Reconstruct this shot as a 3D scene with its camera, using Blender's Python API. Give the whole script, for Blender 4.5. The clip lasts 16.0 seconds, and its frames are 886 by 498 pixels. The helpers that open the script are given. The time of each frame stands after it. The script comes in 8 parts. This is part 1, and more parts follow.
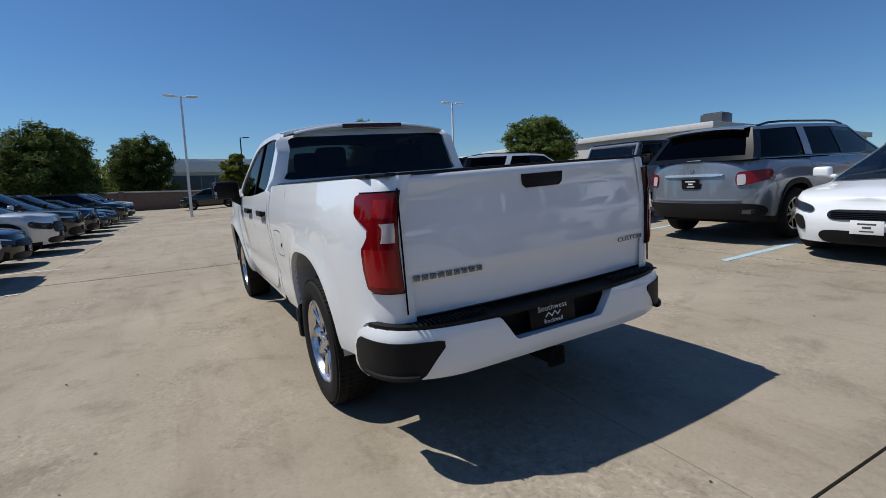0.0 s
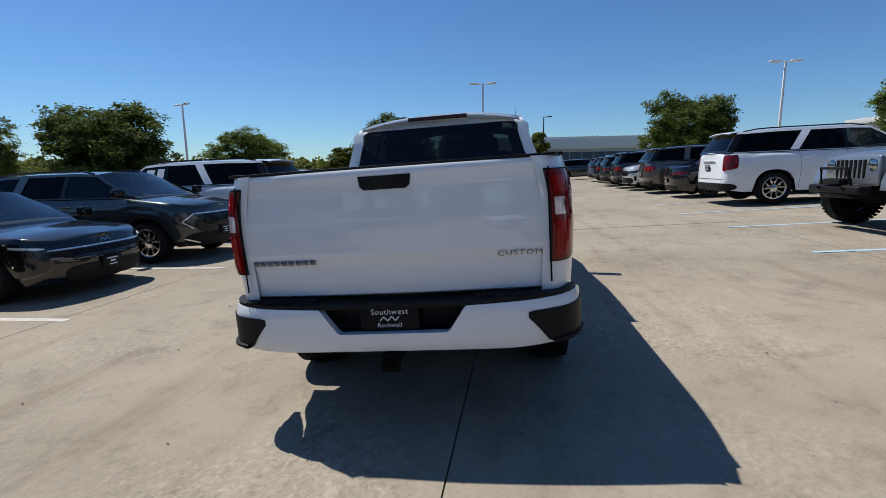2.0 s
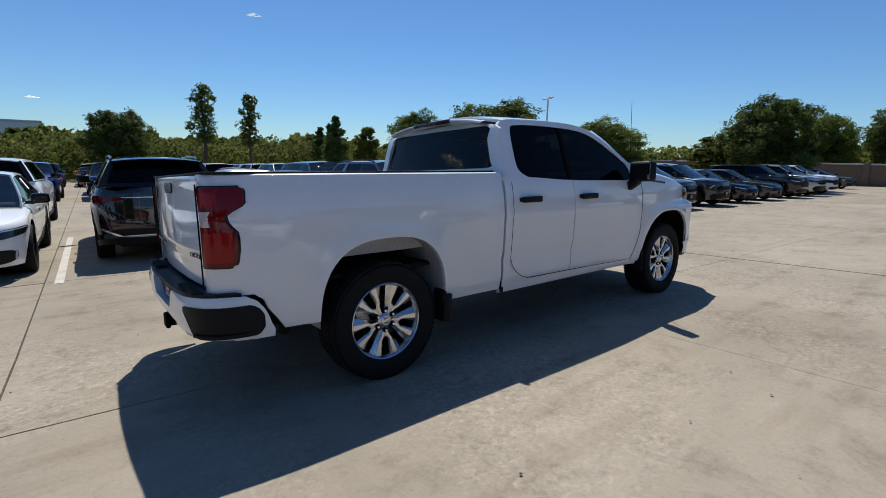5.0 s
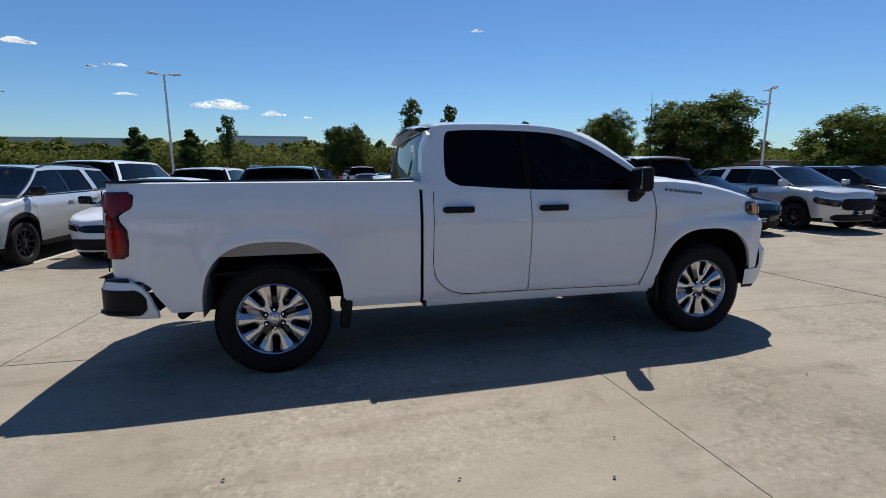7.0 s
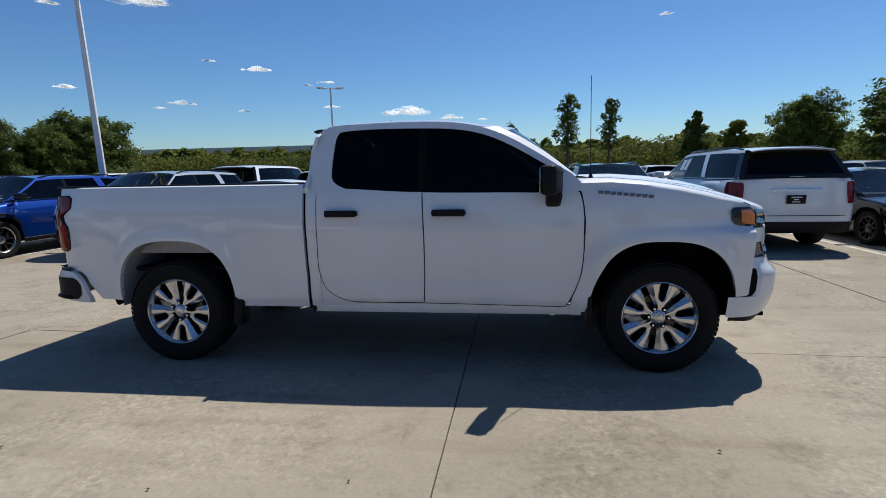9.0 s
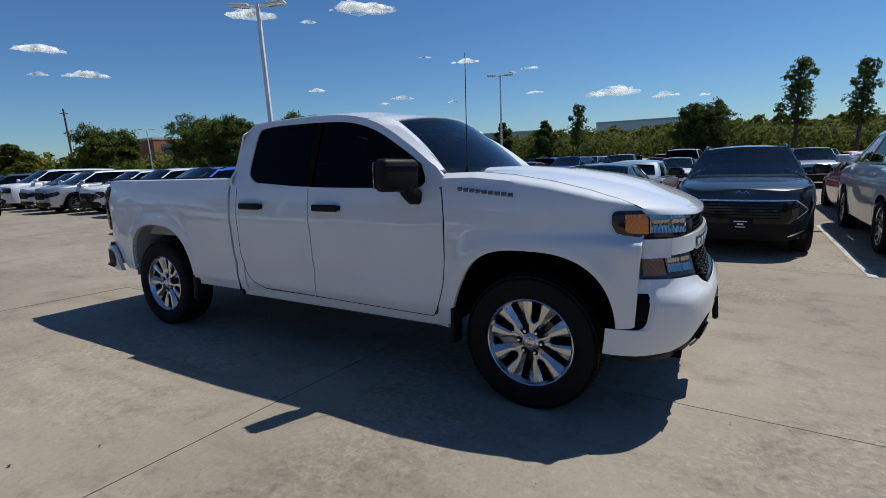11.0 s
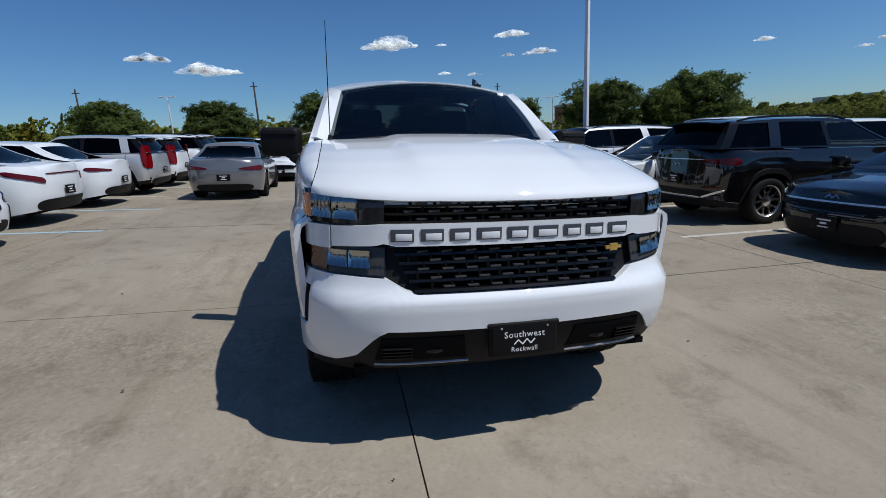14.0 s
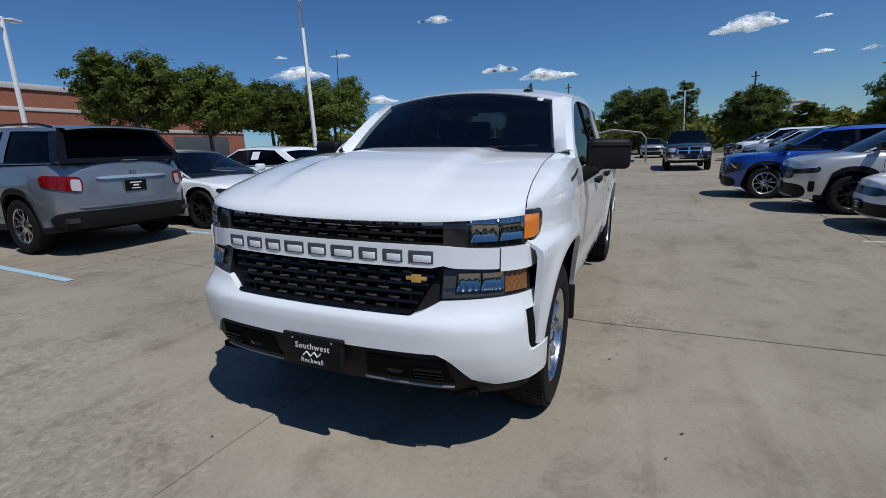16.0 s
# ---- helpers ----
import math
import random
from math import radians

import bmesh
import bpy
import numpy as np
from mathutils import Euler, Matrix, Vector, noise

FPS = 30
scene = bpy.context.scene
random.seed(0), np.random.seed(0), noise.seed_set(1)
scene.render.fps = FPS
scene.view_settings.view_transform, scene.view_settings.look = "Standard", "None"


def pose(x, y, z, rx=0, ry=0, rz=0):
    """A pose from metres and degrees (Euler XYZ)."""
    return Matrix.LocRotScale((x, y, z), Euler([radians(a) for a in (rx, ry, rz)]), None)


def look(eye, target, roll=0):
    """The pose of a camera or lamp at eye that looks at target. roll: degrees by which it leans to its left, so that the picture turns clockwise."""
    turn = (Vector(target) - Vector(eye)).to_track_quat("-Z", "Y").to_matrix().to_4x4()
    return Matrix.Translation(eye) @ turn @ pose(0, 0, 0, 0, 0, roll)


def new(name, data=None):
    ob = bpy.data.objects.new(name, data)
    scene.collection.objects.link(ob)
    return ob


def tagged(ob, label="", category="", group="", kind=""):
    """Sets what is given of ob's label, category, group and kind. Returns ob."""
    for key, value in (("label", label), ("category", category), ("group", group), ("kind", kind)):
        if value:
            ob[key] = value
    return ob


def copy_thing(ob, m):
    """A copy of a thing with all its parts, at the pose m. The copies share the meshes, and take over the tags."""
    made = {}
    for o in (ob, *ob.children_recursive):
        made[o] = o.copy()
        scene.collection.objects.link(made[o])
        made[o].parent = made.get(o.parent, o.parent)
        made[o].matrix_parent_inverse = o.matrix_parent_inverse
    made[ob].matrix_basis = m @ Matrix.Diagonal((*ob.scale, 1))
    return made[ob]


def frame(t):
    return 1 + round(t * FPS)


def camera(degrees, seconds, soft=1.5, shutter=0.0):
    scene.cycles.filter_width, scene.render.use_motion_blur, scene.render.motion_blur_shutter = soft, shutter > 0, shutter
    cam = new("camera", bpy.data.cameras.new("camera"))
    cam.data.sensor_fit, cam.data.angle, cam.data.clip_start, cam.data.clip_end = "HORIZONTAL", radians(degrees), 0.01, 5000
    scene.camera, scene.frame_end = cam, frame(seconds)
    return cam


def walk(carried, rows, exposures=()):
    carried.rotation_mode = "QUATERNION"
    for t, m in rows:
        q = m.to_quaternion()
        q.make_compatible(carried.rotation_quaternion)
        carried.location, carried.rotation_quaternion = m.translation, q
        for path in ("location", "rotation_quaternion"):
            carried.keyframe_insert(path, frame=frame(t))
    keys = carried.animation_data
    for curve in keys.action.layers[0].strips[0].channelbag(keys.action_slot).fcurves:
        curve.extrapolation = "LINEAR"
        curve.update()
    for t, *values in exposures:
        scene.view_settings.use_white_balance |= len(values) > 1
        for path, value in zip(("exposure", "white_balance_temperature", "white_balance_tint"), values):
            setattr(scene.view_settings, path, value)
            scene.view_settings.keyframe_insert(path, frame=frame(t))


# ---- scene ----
cam = camera(85.9, 16.0, 0.55)
PATH = [
    (0, (-2.986, 1.746, 1.314), (-1.254, 0.78, 1.055), -1.6),
    (0.5, (-3.268, 1.229, 1.347), (-1.414, 0.534, 1.068), -1.2),
    (1, (-3.386, 0.672, 1.354), (-1.45, 0.262, 1.062), -1.1),
    (1.5, (-3.471, 0.087, 1.384), (-1.498, 0.008, 1.069), -1.0),
    (2, (-3.447, -0.484, 1.395), (-1.49, -0.234, 1.067), -0.8),
    (2.5, (-3.344, -1.076, 1.434), (-1.448, -0.524, 1.112), -0.8),
    (3, (-3.184, -1.639, 1.46), (-1.382, -0.835, 1.135), -0.9),
    (3.5, (-2.872, -2.157, 1.494), (-1.19, -1.124, 1.175), -1.3),
    (4, (-2.556, -2.702, 1.529), (-1.015, -1.473, 1.189), -1.1),
    (4.2, (-2.384, -2.875, 1.541), (-0.903, -1.577, 1.194), -0.3),
    (6.3, (-0.366, -4.316, 1.614), (0.389, -2.505, 1.229), -0.1),
    (6.5, (-0.154, -4.335, 1.616), (0.527, -2.493, 1.239), -0.1),
    (7, (0.401, -4.463, 1.631), (0.873, -2.556, 1.26), 0.2),
    (7.5, (0.944, -4.499, 1.622), (1.22, -2.552, 1.255), 0.4),
    (8, (1.494, -4.508, 1.632), (1.602, -2.543, 1.275), -0.1),
    (8.5, (2.048, -4.495, 1.628), (1.993, -2.531, 1.252), -0.9),
    (8.7, (2.253, -4.442, 1.63), (2.132, -2.48, 1.257), -1.1),
    (10.8, (4.493, -3.587, 1.582), (3.586, -1.849, 1.186), -2.5),
    (11, (4.667, -3.449, 1.601), (3.683, -1.755, 1.202), -2.7),
    (11.5, (5.161, -3.121, 1.588), (3.99, -1.556, 1.166), -2.8),
    (12, (5.546, -2.72, 1.556), (4.198, -1.309, 1.117), -2.6),
    (12.5, (5.937, -2.263, 1.54), (4.414, -1.047, 1.092), -2.7),
    (13, (6.198, -1.77, 1.499), (4.525, -0.775, 1.041), -3.0),
    (13.5, (6.428, -1.257, 1.487), (4.627, -0.516, 1.032), -3.0),
    (14, (6.577, -0.728, 1.451), (4.682, -0.284, 0.991), -3.1),
    (14.5, (6.647, -0.184, 1.446), (4.703, -0.059, 0.993), -3.6),
    (15, (6.687, 0.392, 1.446), (4.749, 0.206, 0.991), -3.8),
    (15.5, (6.545, 0.941, 1.426), (4.656, 0.435, 1.01), -3.9),
    (16, (6.373, 1.488, 1.412), (4.579, 0.698, 1.02), -3.6),
]
EXPOSURES = [(0, 0.16, 6450, 10), (1.4, 0.37, 6480, 10), (3, 0.35, 6500, 10), (8.7, 0.3, 6500, 10), (11, 0.04, 6300, 10), (12.5, 0.09, 6250, 10), (13.5, -0.02, 6150, 10), (16, -0.2, 6050, 10)]
walk(cam, [(t, look(eye, target, roll)) for t, eye, target, roll in PATH], EXPOSURES)

# ---- light ----
SUN = Vector((0.46, 0.78, 1.44)).normalized()
sun_data = bpy.data.lights.new("sun", "SUN")
sun_data.energy, sun_data.angle, sun_data.color = 4.2, radians(0.53), (1.0, 0.955, 0.88)
sun_lamp = new("sun", sun_data)
sun_lamp.rotation_euler = SUN.to_track_quat("Z", "Y").to_euler()
world = bpy.data.worlds.new("sky")
scene.world = world
world.use_nodes = True
wn = world.node_tree.nodes
sky = wn.new("ShaderNodeTexSky")
sky.sky_type, sky.sun_disc = "NISHITA", False
sky.sun_elevation = math.asin(SUN.z)
sky.sun_rotation = math.atan2(SUN.x, SUN.y)
sky.altitude, sky.air_density, sky.dust_density, sky.ozone_density = 150, 1.0, 0.1, 3.5
wn["Background"].inputs["Strength"].default_value = 0.07
deep = wn.new("ShaderNodeHueSaturation")
deep.inputs["Saturation"].default_value = 1.06
world.node_tree.links.new(sky.outputs[0], deep.inputs["Color"])
cool = wn.new("ShaderNodeMix")
cool.data_type, cool.blend_type = "RGBA", "MULTIPLY"
cool.inputs[0].default_value = 1.0
cool.inputs[7].default_value = (0.66, 0.90, 1.13, 1)
world.node_tree.links.new(deep.outputs[0], cool.inputs[6])
world.node_tree.links.new(cool.outputs[2], wn["Background"].inputs["Color"])

# ---- materials ----
def shader(name, color, rough=0.5, metal=0.0, coat=0.0, spec=0.5):
    m = bpy.data.materials.new(name)
    m.use_nodes = True
    b = m.node_tree.nodes["Principled BSDF"]
    b.inputs["Base Color"].default_value = (*color, 1)
    b.inputs["Roughness"].default_value = rough
    b.inputs["Metallic"].default_value = metal
    b.inputs["Coat Weight"].default_value = coat
    b.inputs["Coat Roughness"].default_value = 0.02
    b.inputs["Specular IOR Level"].default_value = spec
    return m


def node(m, kind, **values):
    n = m.node_tree.nodes.new(kind)
    for key, value in values.items():
        n.inputs[key].default_value = value
    return n


def wire(m, a, out, b, inp):
    m.node_tree.links.new(a.outputs[out], b.inputs[inp])


def ramp(m, stops):
    r = m.node_tree.nodes.new("ShaderNodeValToRGB")
    e = r.color_ramp.elements
    while len(e) < len(stops):
        e.new(0.5)
    for k, (pos, col) in zip(e, stops):
        k.position, k.color = pos, (*col, 1) if len(col) == 3 else col
    return r


def grainy(name, dark, light, scale, rough=0.8, bump=0.3, detail=8.0, second=None, dist=0.01, metal=0.0, coords="Object"):
    """A surface that varies between two colours at two scales, with fine relief."""
    m = shader(name, light, rough, metal)
    b = m.node_tree.nodes["Principled BSDF"]
    tc = m.node_tree.nodes.new("ShaderNodeTexCoord")
    n1 = node(m, "ShaderNodeTexNoise", Scale=scale, Detail=detail, Roughness=0.65)
    n2 = node(m, "ShaderNodeTexNoise", Scale=second or scale * 7, Detail=6.0, Roughness=0.7)
    wire(m, tc, coords, n1, "Vector")
    wire(m, tc, coords, n2, "Vector")
    mix = m.node_tree.nodes.new("ShaderNodeMath")
    mix.operation = "ADD"
    wire(m, n1, "Fac", mix, 0)
    wire(m, n2, "Fac", mix, 1)
    half = m.node_tree.nodes.new("ShaderNodeMath")
    half.operation = "MULTIPLY"
    half.inputs[1].default_value = 0.5
    wire(m, mix, 0, half, 0)
    r = ramp(m, [(0.36, dark), (0.64, light)])
    wire(m, half, 0, r, "Fac")
    wire(m, r, "Color", b, "Base Color")
    bp = node(m, "ShaderNodeBump", Strength=bump, Distance=dist)
    wire(m, n2, "Fac", bp, "Height")
    wire(m, bp, "Normal", b, "Normal")
    return m


def car_paint(name, color, flake=0.0, rough=0.32):
    m = shader(name, color, rough, flake, 1.0)
    m.node_tree.nodes["Principled BSDF"].inputs["Coat IOR"].default_value = 1.65
    b = m.node_tree.nodes["Principled BSDF"]
    tc = m.node_tree.nodes.new("ShaderNodeTexCoord")
    n = node(m, "ShaderNodeTexNoise", Scale=1.7, Detail=5.0)
    wire(m, tc, "Object", n, "Vector")
    r = ramp(m, [(0.3, tuple(c * 0.94 for c in color)), (0.7, color)])
    wire(m, n, "Fac", r, "Fac")
    wire(m, r, "Color", b, "Base Color")
    n2 = node(m, "ShaderNodeTexNoise", Scale=240.0, Detail=2.0)
    wire(m, tc, "Object", n2, "Vector")
    bp = node(m, "ShaderNodeBump", Strength=0.02, Distance=0.0006)
    wire(m, n2, "Fac", bp, "Height")
    wire(m, bp, "Normal", b, "Normal")
    return m


def glazing(name, tint, rough=0.0, least=0.032, most=0.95):
    """Thin tinted glass: what passes is tinted, what mirrors follows Fresnel."""
    m = bpy.data.materials.new(name)
    m.use_nodes = True
    t = m.node_tree
    t.nodes.remove(t.nodes["Principled BSDF"])
    clear = t.nodes.new("ShaderNodeBsdfTransparent")
    clear.inputs["Color"].default_value = (*tint, 1)
    gloss = t.nodes.new("ShaderNodeBsdfGlossy")
    gloss.inputs["Roughness"].default_value = rough
    lw = t.nodes.new("ShaderNodeLayerWeight")
    lw.inputs["Blend"].default_value = 0.5
    fifth = t.nodes.new("ShaderNodeMath")
    fifth.operation = "POWER"
    fifth.inputs[1].default_value = 5.0
    t.links.new(lw.outputs["Facing"], fifth.inputs[0])
    fr = t.nodes.new("ShaderNodeMath")
    fr.operation = "MULTIPLY_ADD"
    fr.inputs[1].default_value, fr.inputs[2].default_value = most, least
    t.links.new(fifth.outputs[0], fr.inputs[0])
    mix = t.nodes.new("ShaderNodeMixShader")
    t.links.new(fr.outputs[0], mix.inputs[0])
    t.links.new(clear.outputs[0], mix.inputs[1])
    t.links.new(gloss.outputs[0], mix.inputs[2])
    t.links.new(mix.outputs[0], t.nodes["Material Output"].inputs["Surface"])
    return m


def concrete_mat():
    m = shader("concrete", (0.4, 0.36, 0.3), 0.85, spec=0.3)
    t = m.node_tree
    b = t.nodes["Principled BSDF"]
    geo = t.nodes.new("ShaderNodeNewGeometry")
    info = t.nodes.new("ShaderNodeObjectInfo")
    big = node(m, "ShaderNodeTexNoise", Scale=0.35, Detail=6.0, Roughness=0.6, Distortion=0.6)
    mid = node(m, "ShaderNodeTexNoise", Scale=2.2, Detail=10.0, Roughness=0.72, Distortion=0.3)
    fine = node(m, "ShaderNodeTexNoise", Scale=42.0, Detail=8.0, Roughness=0.75)
    pit = node(m, "ShaderNodeTexVoronoi", Scale=20.0)
    for n in (big, mid, fine, pit):
        wire(m, geo, "Position", n, "Vector")
    r1 = ramp(m, [(0.3, (0.240, 0.206, 0.157)), (0.52, (0.298, 0.259, 0.2)), (0.72, (0.352, 0.309, 0.243))])
    wire(m, big, "Fac", r1, "Fac")
    r2 = ramp(m, [(0.33, (0.62, 0.6, 0.58)), (0.47, (0.95, 0.95, 0.95)), (0.62, (1.0, 1.0, 1.0)), (0.76, (1.22, 1.22, 1.24))])
    wire(m, mid, "Fac", r2, "Fac")
    mul = t.nodes.new("ShaderNodeMix")
    mul.data_type, mul.blend_type = "RGBA", "MULTIPLY"
    mul.inputs[0].default_value = 0.75
    wire(m, r1, "Color", mul, 6)
    wire(m, r2, "Color", mul, 7)
    r3 = ramp(m, [(0.28, (0.66, 0.65, 0.64)), (0.43, (0.95, 0.95, 0.95)), (0.57, (1.0, 1.0, 1.0)), (0.74, (1.16, 1.16, 1.16))])
    wire(m, fine, "Fac", r3, "Fac")
    mul2 = t.nodes.new("ShaderNodeMix")
    mul2.data_type, mul2.blend_type = "RGBA", "MULTIPLY"
    mul2.inputs[0].default_value = 1.0
    wire(m, mul, 2, mul2, 6)
    wire(m, r3, "Color", mul2, 7)
    patch = node(m, "ShaderNodeTexNoise", Scale=0.5, Detail=4.0, Roughness=0.6, Distortion=0.5)
    scale = node(m, "ShaderNodeTexNoise", Scale=21.0, Detail=6.0, Roughness=0.72, Distortion=0.6)
    streak = node(m, "ShaderNodeTexNoise", Scale=1.0, Detail=5.0, Roughness=0.6)
    squash = node(m, "ShaderNodeMapping", Scale=(0.35, 3.2, 1.0))
    wire(m, geo, "Position", squash, "Vector")
    wire(m, squash, "Vector", streak, "Vector")
    for n in (patch, scale):
        wire(m, geo, "Position", n, "Vector")
    where = ramp(m, [(0.46, (0, 0, 0)), (0.60, (1, 1, 1))])
    wire(m, patch, "Fac", where, "Fac")
    flakes = ramp(m, [(0.36, (0.74, 0.74, 0.74)), (0.46, (0.95, 0.95, 0.95)), (0.53, (1.0, 1.0, 1.0)), (0.60, (1.16, 1.165, 1.18)), (0.68, (1.32, 1.33, 1.36))])
    wire(m, scale, "Fac", flakes, "Fac")
    scaled = t.nodes.new("ShaderNodeMix")
    scaled.data_type, scaled.blend_type = "RGBA", "MULTIPLY"
    wire(m, where, "Color", scaled, 0)
    wire(m, mul2, 2, scaled, 6)
    wire(m, flakes, "Color", scaled, 7)
    grime = ramp(m, [(0.3, (0.80, 0.775, 0.74)), (0.46, (1.0, 1.0, 1.0))])
    wire(m, streak, "Fac", grime, "Fac")
    worn = t.nodes.new("ShaderNodeMix")
    worn.data_type, worn.blend_type = "RGBA", "MULTIPLY"
    worn.inputs[0].default_value = 0.8
    wire(m, scaled, 2, worn, 6)
    wire(m, grime, "Color", worn, 7)
    hv = t.nodes.new("ShaderNodeHueSaturation")
    mr = t.nodes.new("ShaderNodeMapRange")
    mr.inputs["To Min"].default_value, mr.inputs["To Max"].default_value = 0.985, 1.015
    wire(m, info, "Random", mr, "Value")
    wire(m, mr, 0, hv, "Value")
    wire(m, worn, 2, hv, "Color")
    wire(m, hv, "Color", b, "Base Color")
    bp = node(m, "ShaderNodeBump", Strength=0.6, Distance=0.004)
    wire(m, fine, "Fac", bp, "Height")
    wire(m, bp, "Normal", b, "Normal")
    return m


def leaf_mat(name, dark, light):
    m = shader(name, light, 0.7, 0.0, 0.0, 0.12)
    b = m.node_tree.nodes["Principled BSDF"]
    geo = m.node_tree.nodes.new("ShaderNodeNewGeometry")
    info = m.node_tree.nodes.new("ShaderNodeObjectInfo")
    r = ramp(m, [(0.0, dark), (1.0, light)])
    wire(m, geo, "Random Per Island", r, "Fac")
    hv = m.node_tree.nodes.new("ShaderNodeHueSaturation")
    mr = m.node_tree.nodes.new("ShaderNodeMapRange")
    mr.inputs["To Min"].default_value, mr.inputs["To Max"].default_value = 0.75, 1.25
    wire(m, info, "Random", mr, "Value")
    wire(m, mr, 0, hv, "Value")
    wire(m, r, "Color", hv, "Color")
    wire(m, hv, "Color", b, "Base Color")
    tr = m.node_tree.nodes.new("ShaderNodeBsdfTranslucent")
    wire(m, hv, "Color", tr, "Color")
    mix = m.node_tree.nodes.new("ShaderNodeMixShader")
    mix.inputs[0].default_value = 0.46
    wire(m, b, 0, mix, 1)
    wire(m, tr, 0, mix, 2)
    wire(m, mix, 0, m.node_tree.nodes["Material Output"], "Surface")
    return m


CONCRETE = concrete_mat()
JOINT = grainy("joint filler", (0.045, 0.039, 0.032), (0.11, 0.094, 0.077), 9, 0.95, coords="Generated")
WHITE = car_paint("white paint", (0.765, 0.795, 0.815), 0.0, 0.5)
WHITE.node_tree.nodes["Principled BSDF"].inputs["Specular IOR Level"].default_value = 0.15
PLASTIC = grainy("black textured plastic", (0.008, 0.008, 0.0085), (0.015, 0.015, 0.0155), 60, 0.5, 0.25, dist=0.001)
GLOSSBLACK = shader("gloss black plastic", (0.006, 0.006, 0.0065), 0.14, spec=0.35)
# black undersides, and painted shade in gaps, slots and recesses
SHADOWBLACK = shader("black for undersides and gap shade", (0.006, 0.006, 0.006), 0.9, spec=0.1)
RUBBER = grainy("tyre rubber", (0.0045, 0.0045, 0.0045), (0.009, 0.0088, 0.0085), 30, 0.8, 0.4, dist=0.002)
ALLOY = grainy("machined alloy", (0.56, 0.56, 0.57), (0.68, 0.68, 0.69), 40, 0.24, 0.05, dist=0.0005, metal=1.0)
# real dark wheels, and painted shade behind the truck's spokes
DARKALLOY = shader("dark wheel paint and wheel shade", (0.02, 0.021, 0.023), 0.3, 0.4, 0.5)
CHROME = shader("chrome", (0.82, 0.83, 0.85), 0.07, 1.0)
MIRRORGLASS = shader("mirror glass", (0.22, 0.23, 0.24), 0.03, 1.0)
STEEL = grainy("brushed steel", (0.28, 0.29, 0.30), (0.42, 0.42, 0.43), 30, 0.42, 0.1, metal=0.9)
LINER = grainy("primed wheel well sheet", (0.30, 0.31, 0.33), (0.42, 0.43, 0.45), 8, 0.6, 0.2)
REDLENS = shader("red lamp lens", (0.15, 0.002, 0.004), 0.08, 0.0, 0.2, 0.25)
REDCORE = shader("bright red lamp core", (0.27, 0.004, 0.006), 0.14, 0.0, 0.2, 0.25)
DARKREDLENS = shader("deep red lamp lens", (0.09, 0.002, 0.004), 0.06, 0.0, 0.25, 0.25)
BRAKELENS = shader("unlit brake lamp lens", (0.05, 0.003, 0.004), 0.1, 0.0, 0.3, 0.3)
CLEARLENS = shader("clear lamp lens", (0.72, 0.73, 0.75), 0.08, 0.35, 1.0)
AMBER = shader("amber lamp lens", (0.72, 0.21, 0.02), 0.12, 0.0, 1.0)
LAMPDARK = shader("smoked lamp housing", (0.016, 0.016, 0.017), 0.12, 0.0, 0.25)
SMOKEDAMBER = shader("smoked amber lens", (0.20, 0.085, 0.02), 0.1, 0.0, 1.0)
REFLECTOR = shader("lamp reflector", (0.40, 0.40, 0.39), 0.09, 1.0, 0.0)
LAMPFRAME = grainy("grey lamp frame", (0.036, 0.034, 0.031), (0.05, 0.047, 0.043), 30, 0.3, 0.05, dist=0.0005)
REVERSELENS = shader("reversing lamp lens", (0.55, 0.49, 0.49), 0.14, 0.25, 0.8)
PRIVACY = glazing("privacy glass", (0.012, 0.013, 0.014), 0.0, 0.014, 0.6)
CLEAR = glazing("windscreen glass", (0.48, 0.53, 0.52), 0.0, 0.075)
TINTED = glazing("tinted glass", (0.12, 0.13, 0.13))
PLASTIC.node_tree.nodes["Principled BSDF"].inputs["Specular IOR Level"].default_value = 0.13
RUBBER.node_tree.nodes["Principled BSDF"].inputs["Specular IOR Level"].default_value = 0.25
CABIN = grainy("dark cabin trim", (0.018, 0.018, 0.019), (0.035, 0.034, 0.033), 25, 0.75, 0.2, dist=0.001)
SEATGREY = grainy("grey seat cloth", (0.05, 0.05, 0.052), (0.09, 0.09, 0.092), 90, 0.9, 0.3, dist=0.001)
PALE = shader("pale print", (0.75, 0.76, 0.78), 0.5)
PLATEBLACK = shader("black plate insert", (0.006, 0.006, 0.007), 0.4, 0.0, 0.0, 0.15)
PLATEWHITE = grainy("white number plate", (0.68, 0.69, 0.70), (0.78, 0.78, 0.78), 14, 0.4, 0.05)
# paler grey that imitates sun glints on the black slats
GRILLEGLINT = shader("grey for grille glints", (0.045, 0.045, 0.047), 0.28)
GOLD = shader("gold emblem", (0.72, 0.47, 0.12), 0.25, 0.6, 0.5)
# dark plate print, and painted shade round the crossbar letters
PRINTSHADE = shader("dark grey print and letter shade", (0.10, 0.105, 0.115), 0.35, 0.5)
TRIM = shader("bright trim", (0.78, 0.79, 0.80), 0.22, 0.75)
BADGE = shader("dark chrome badge", (0.16, 0.17, 0.19), 0.22, 0.8)
LINEWHITE = grainy("worn white line paint", (0.34, 0.315, 0.275), (0.58, 0.555, 0.51), 5, 0.8, 0.3, second=40)
LINEBLUE = grainy("worn blue line paint", (0.26, 0.40, 0.48), (0.38, 0.53, 0.61), 5, 0.8, 0.3, second=40)
POLE = grainy("white painted pole", (0.62, 0.62, 0.61), (0.76, 0.76, 0.75), 6, 0.45, 0.1)
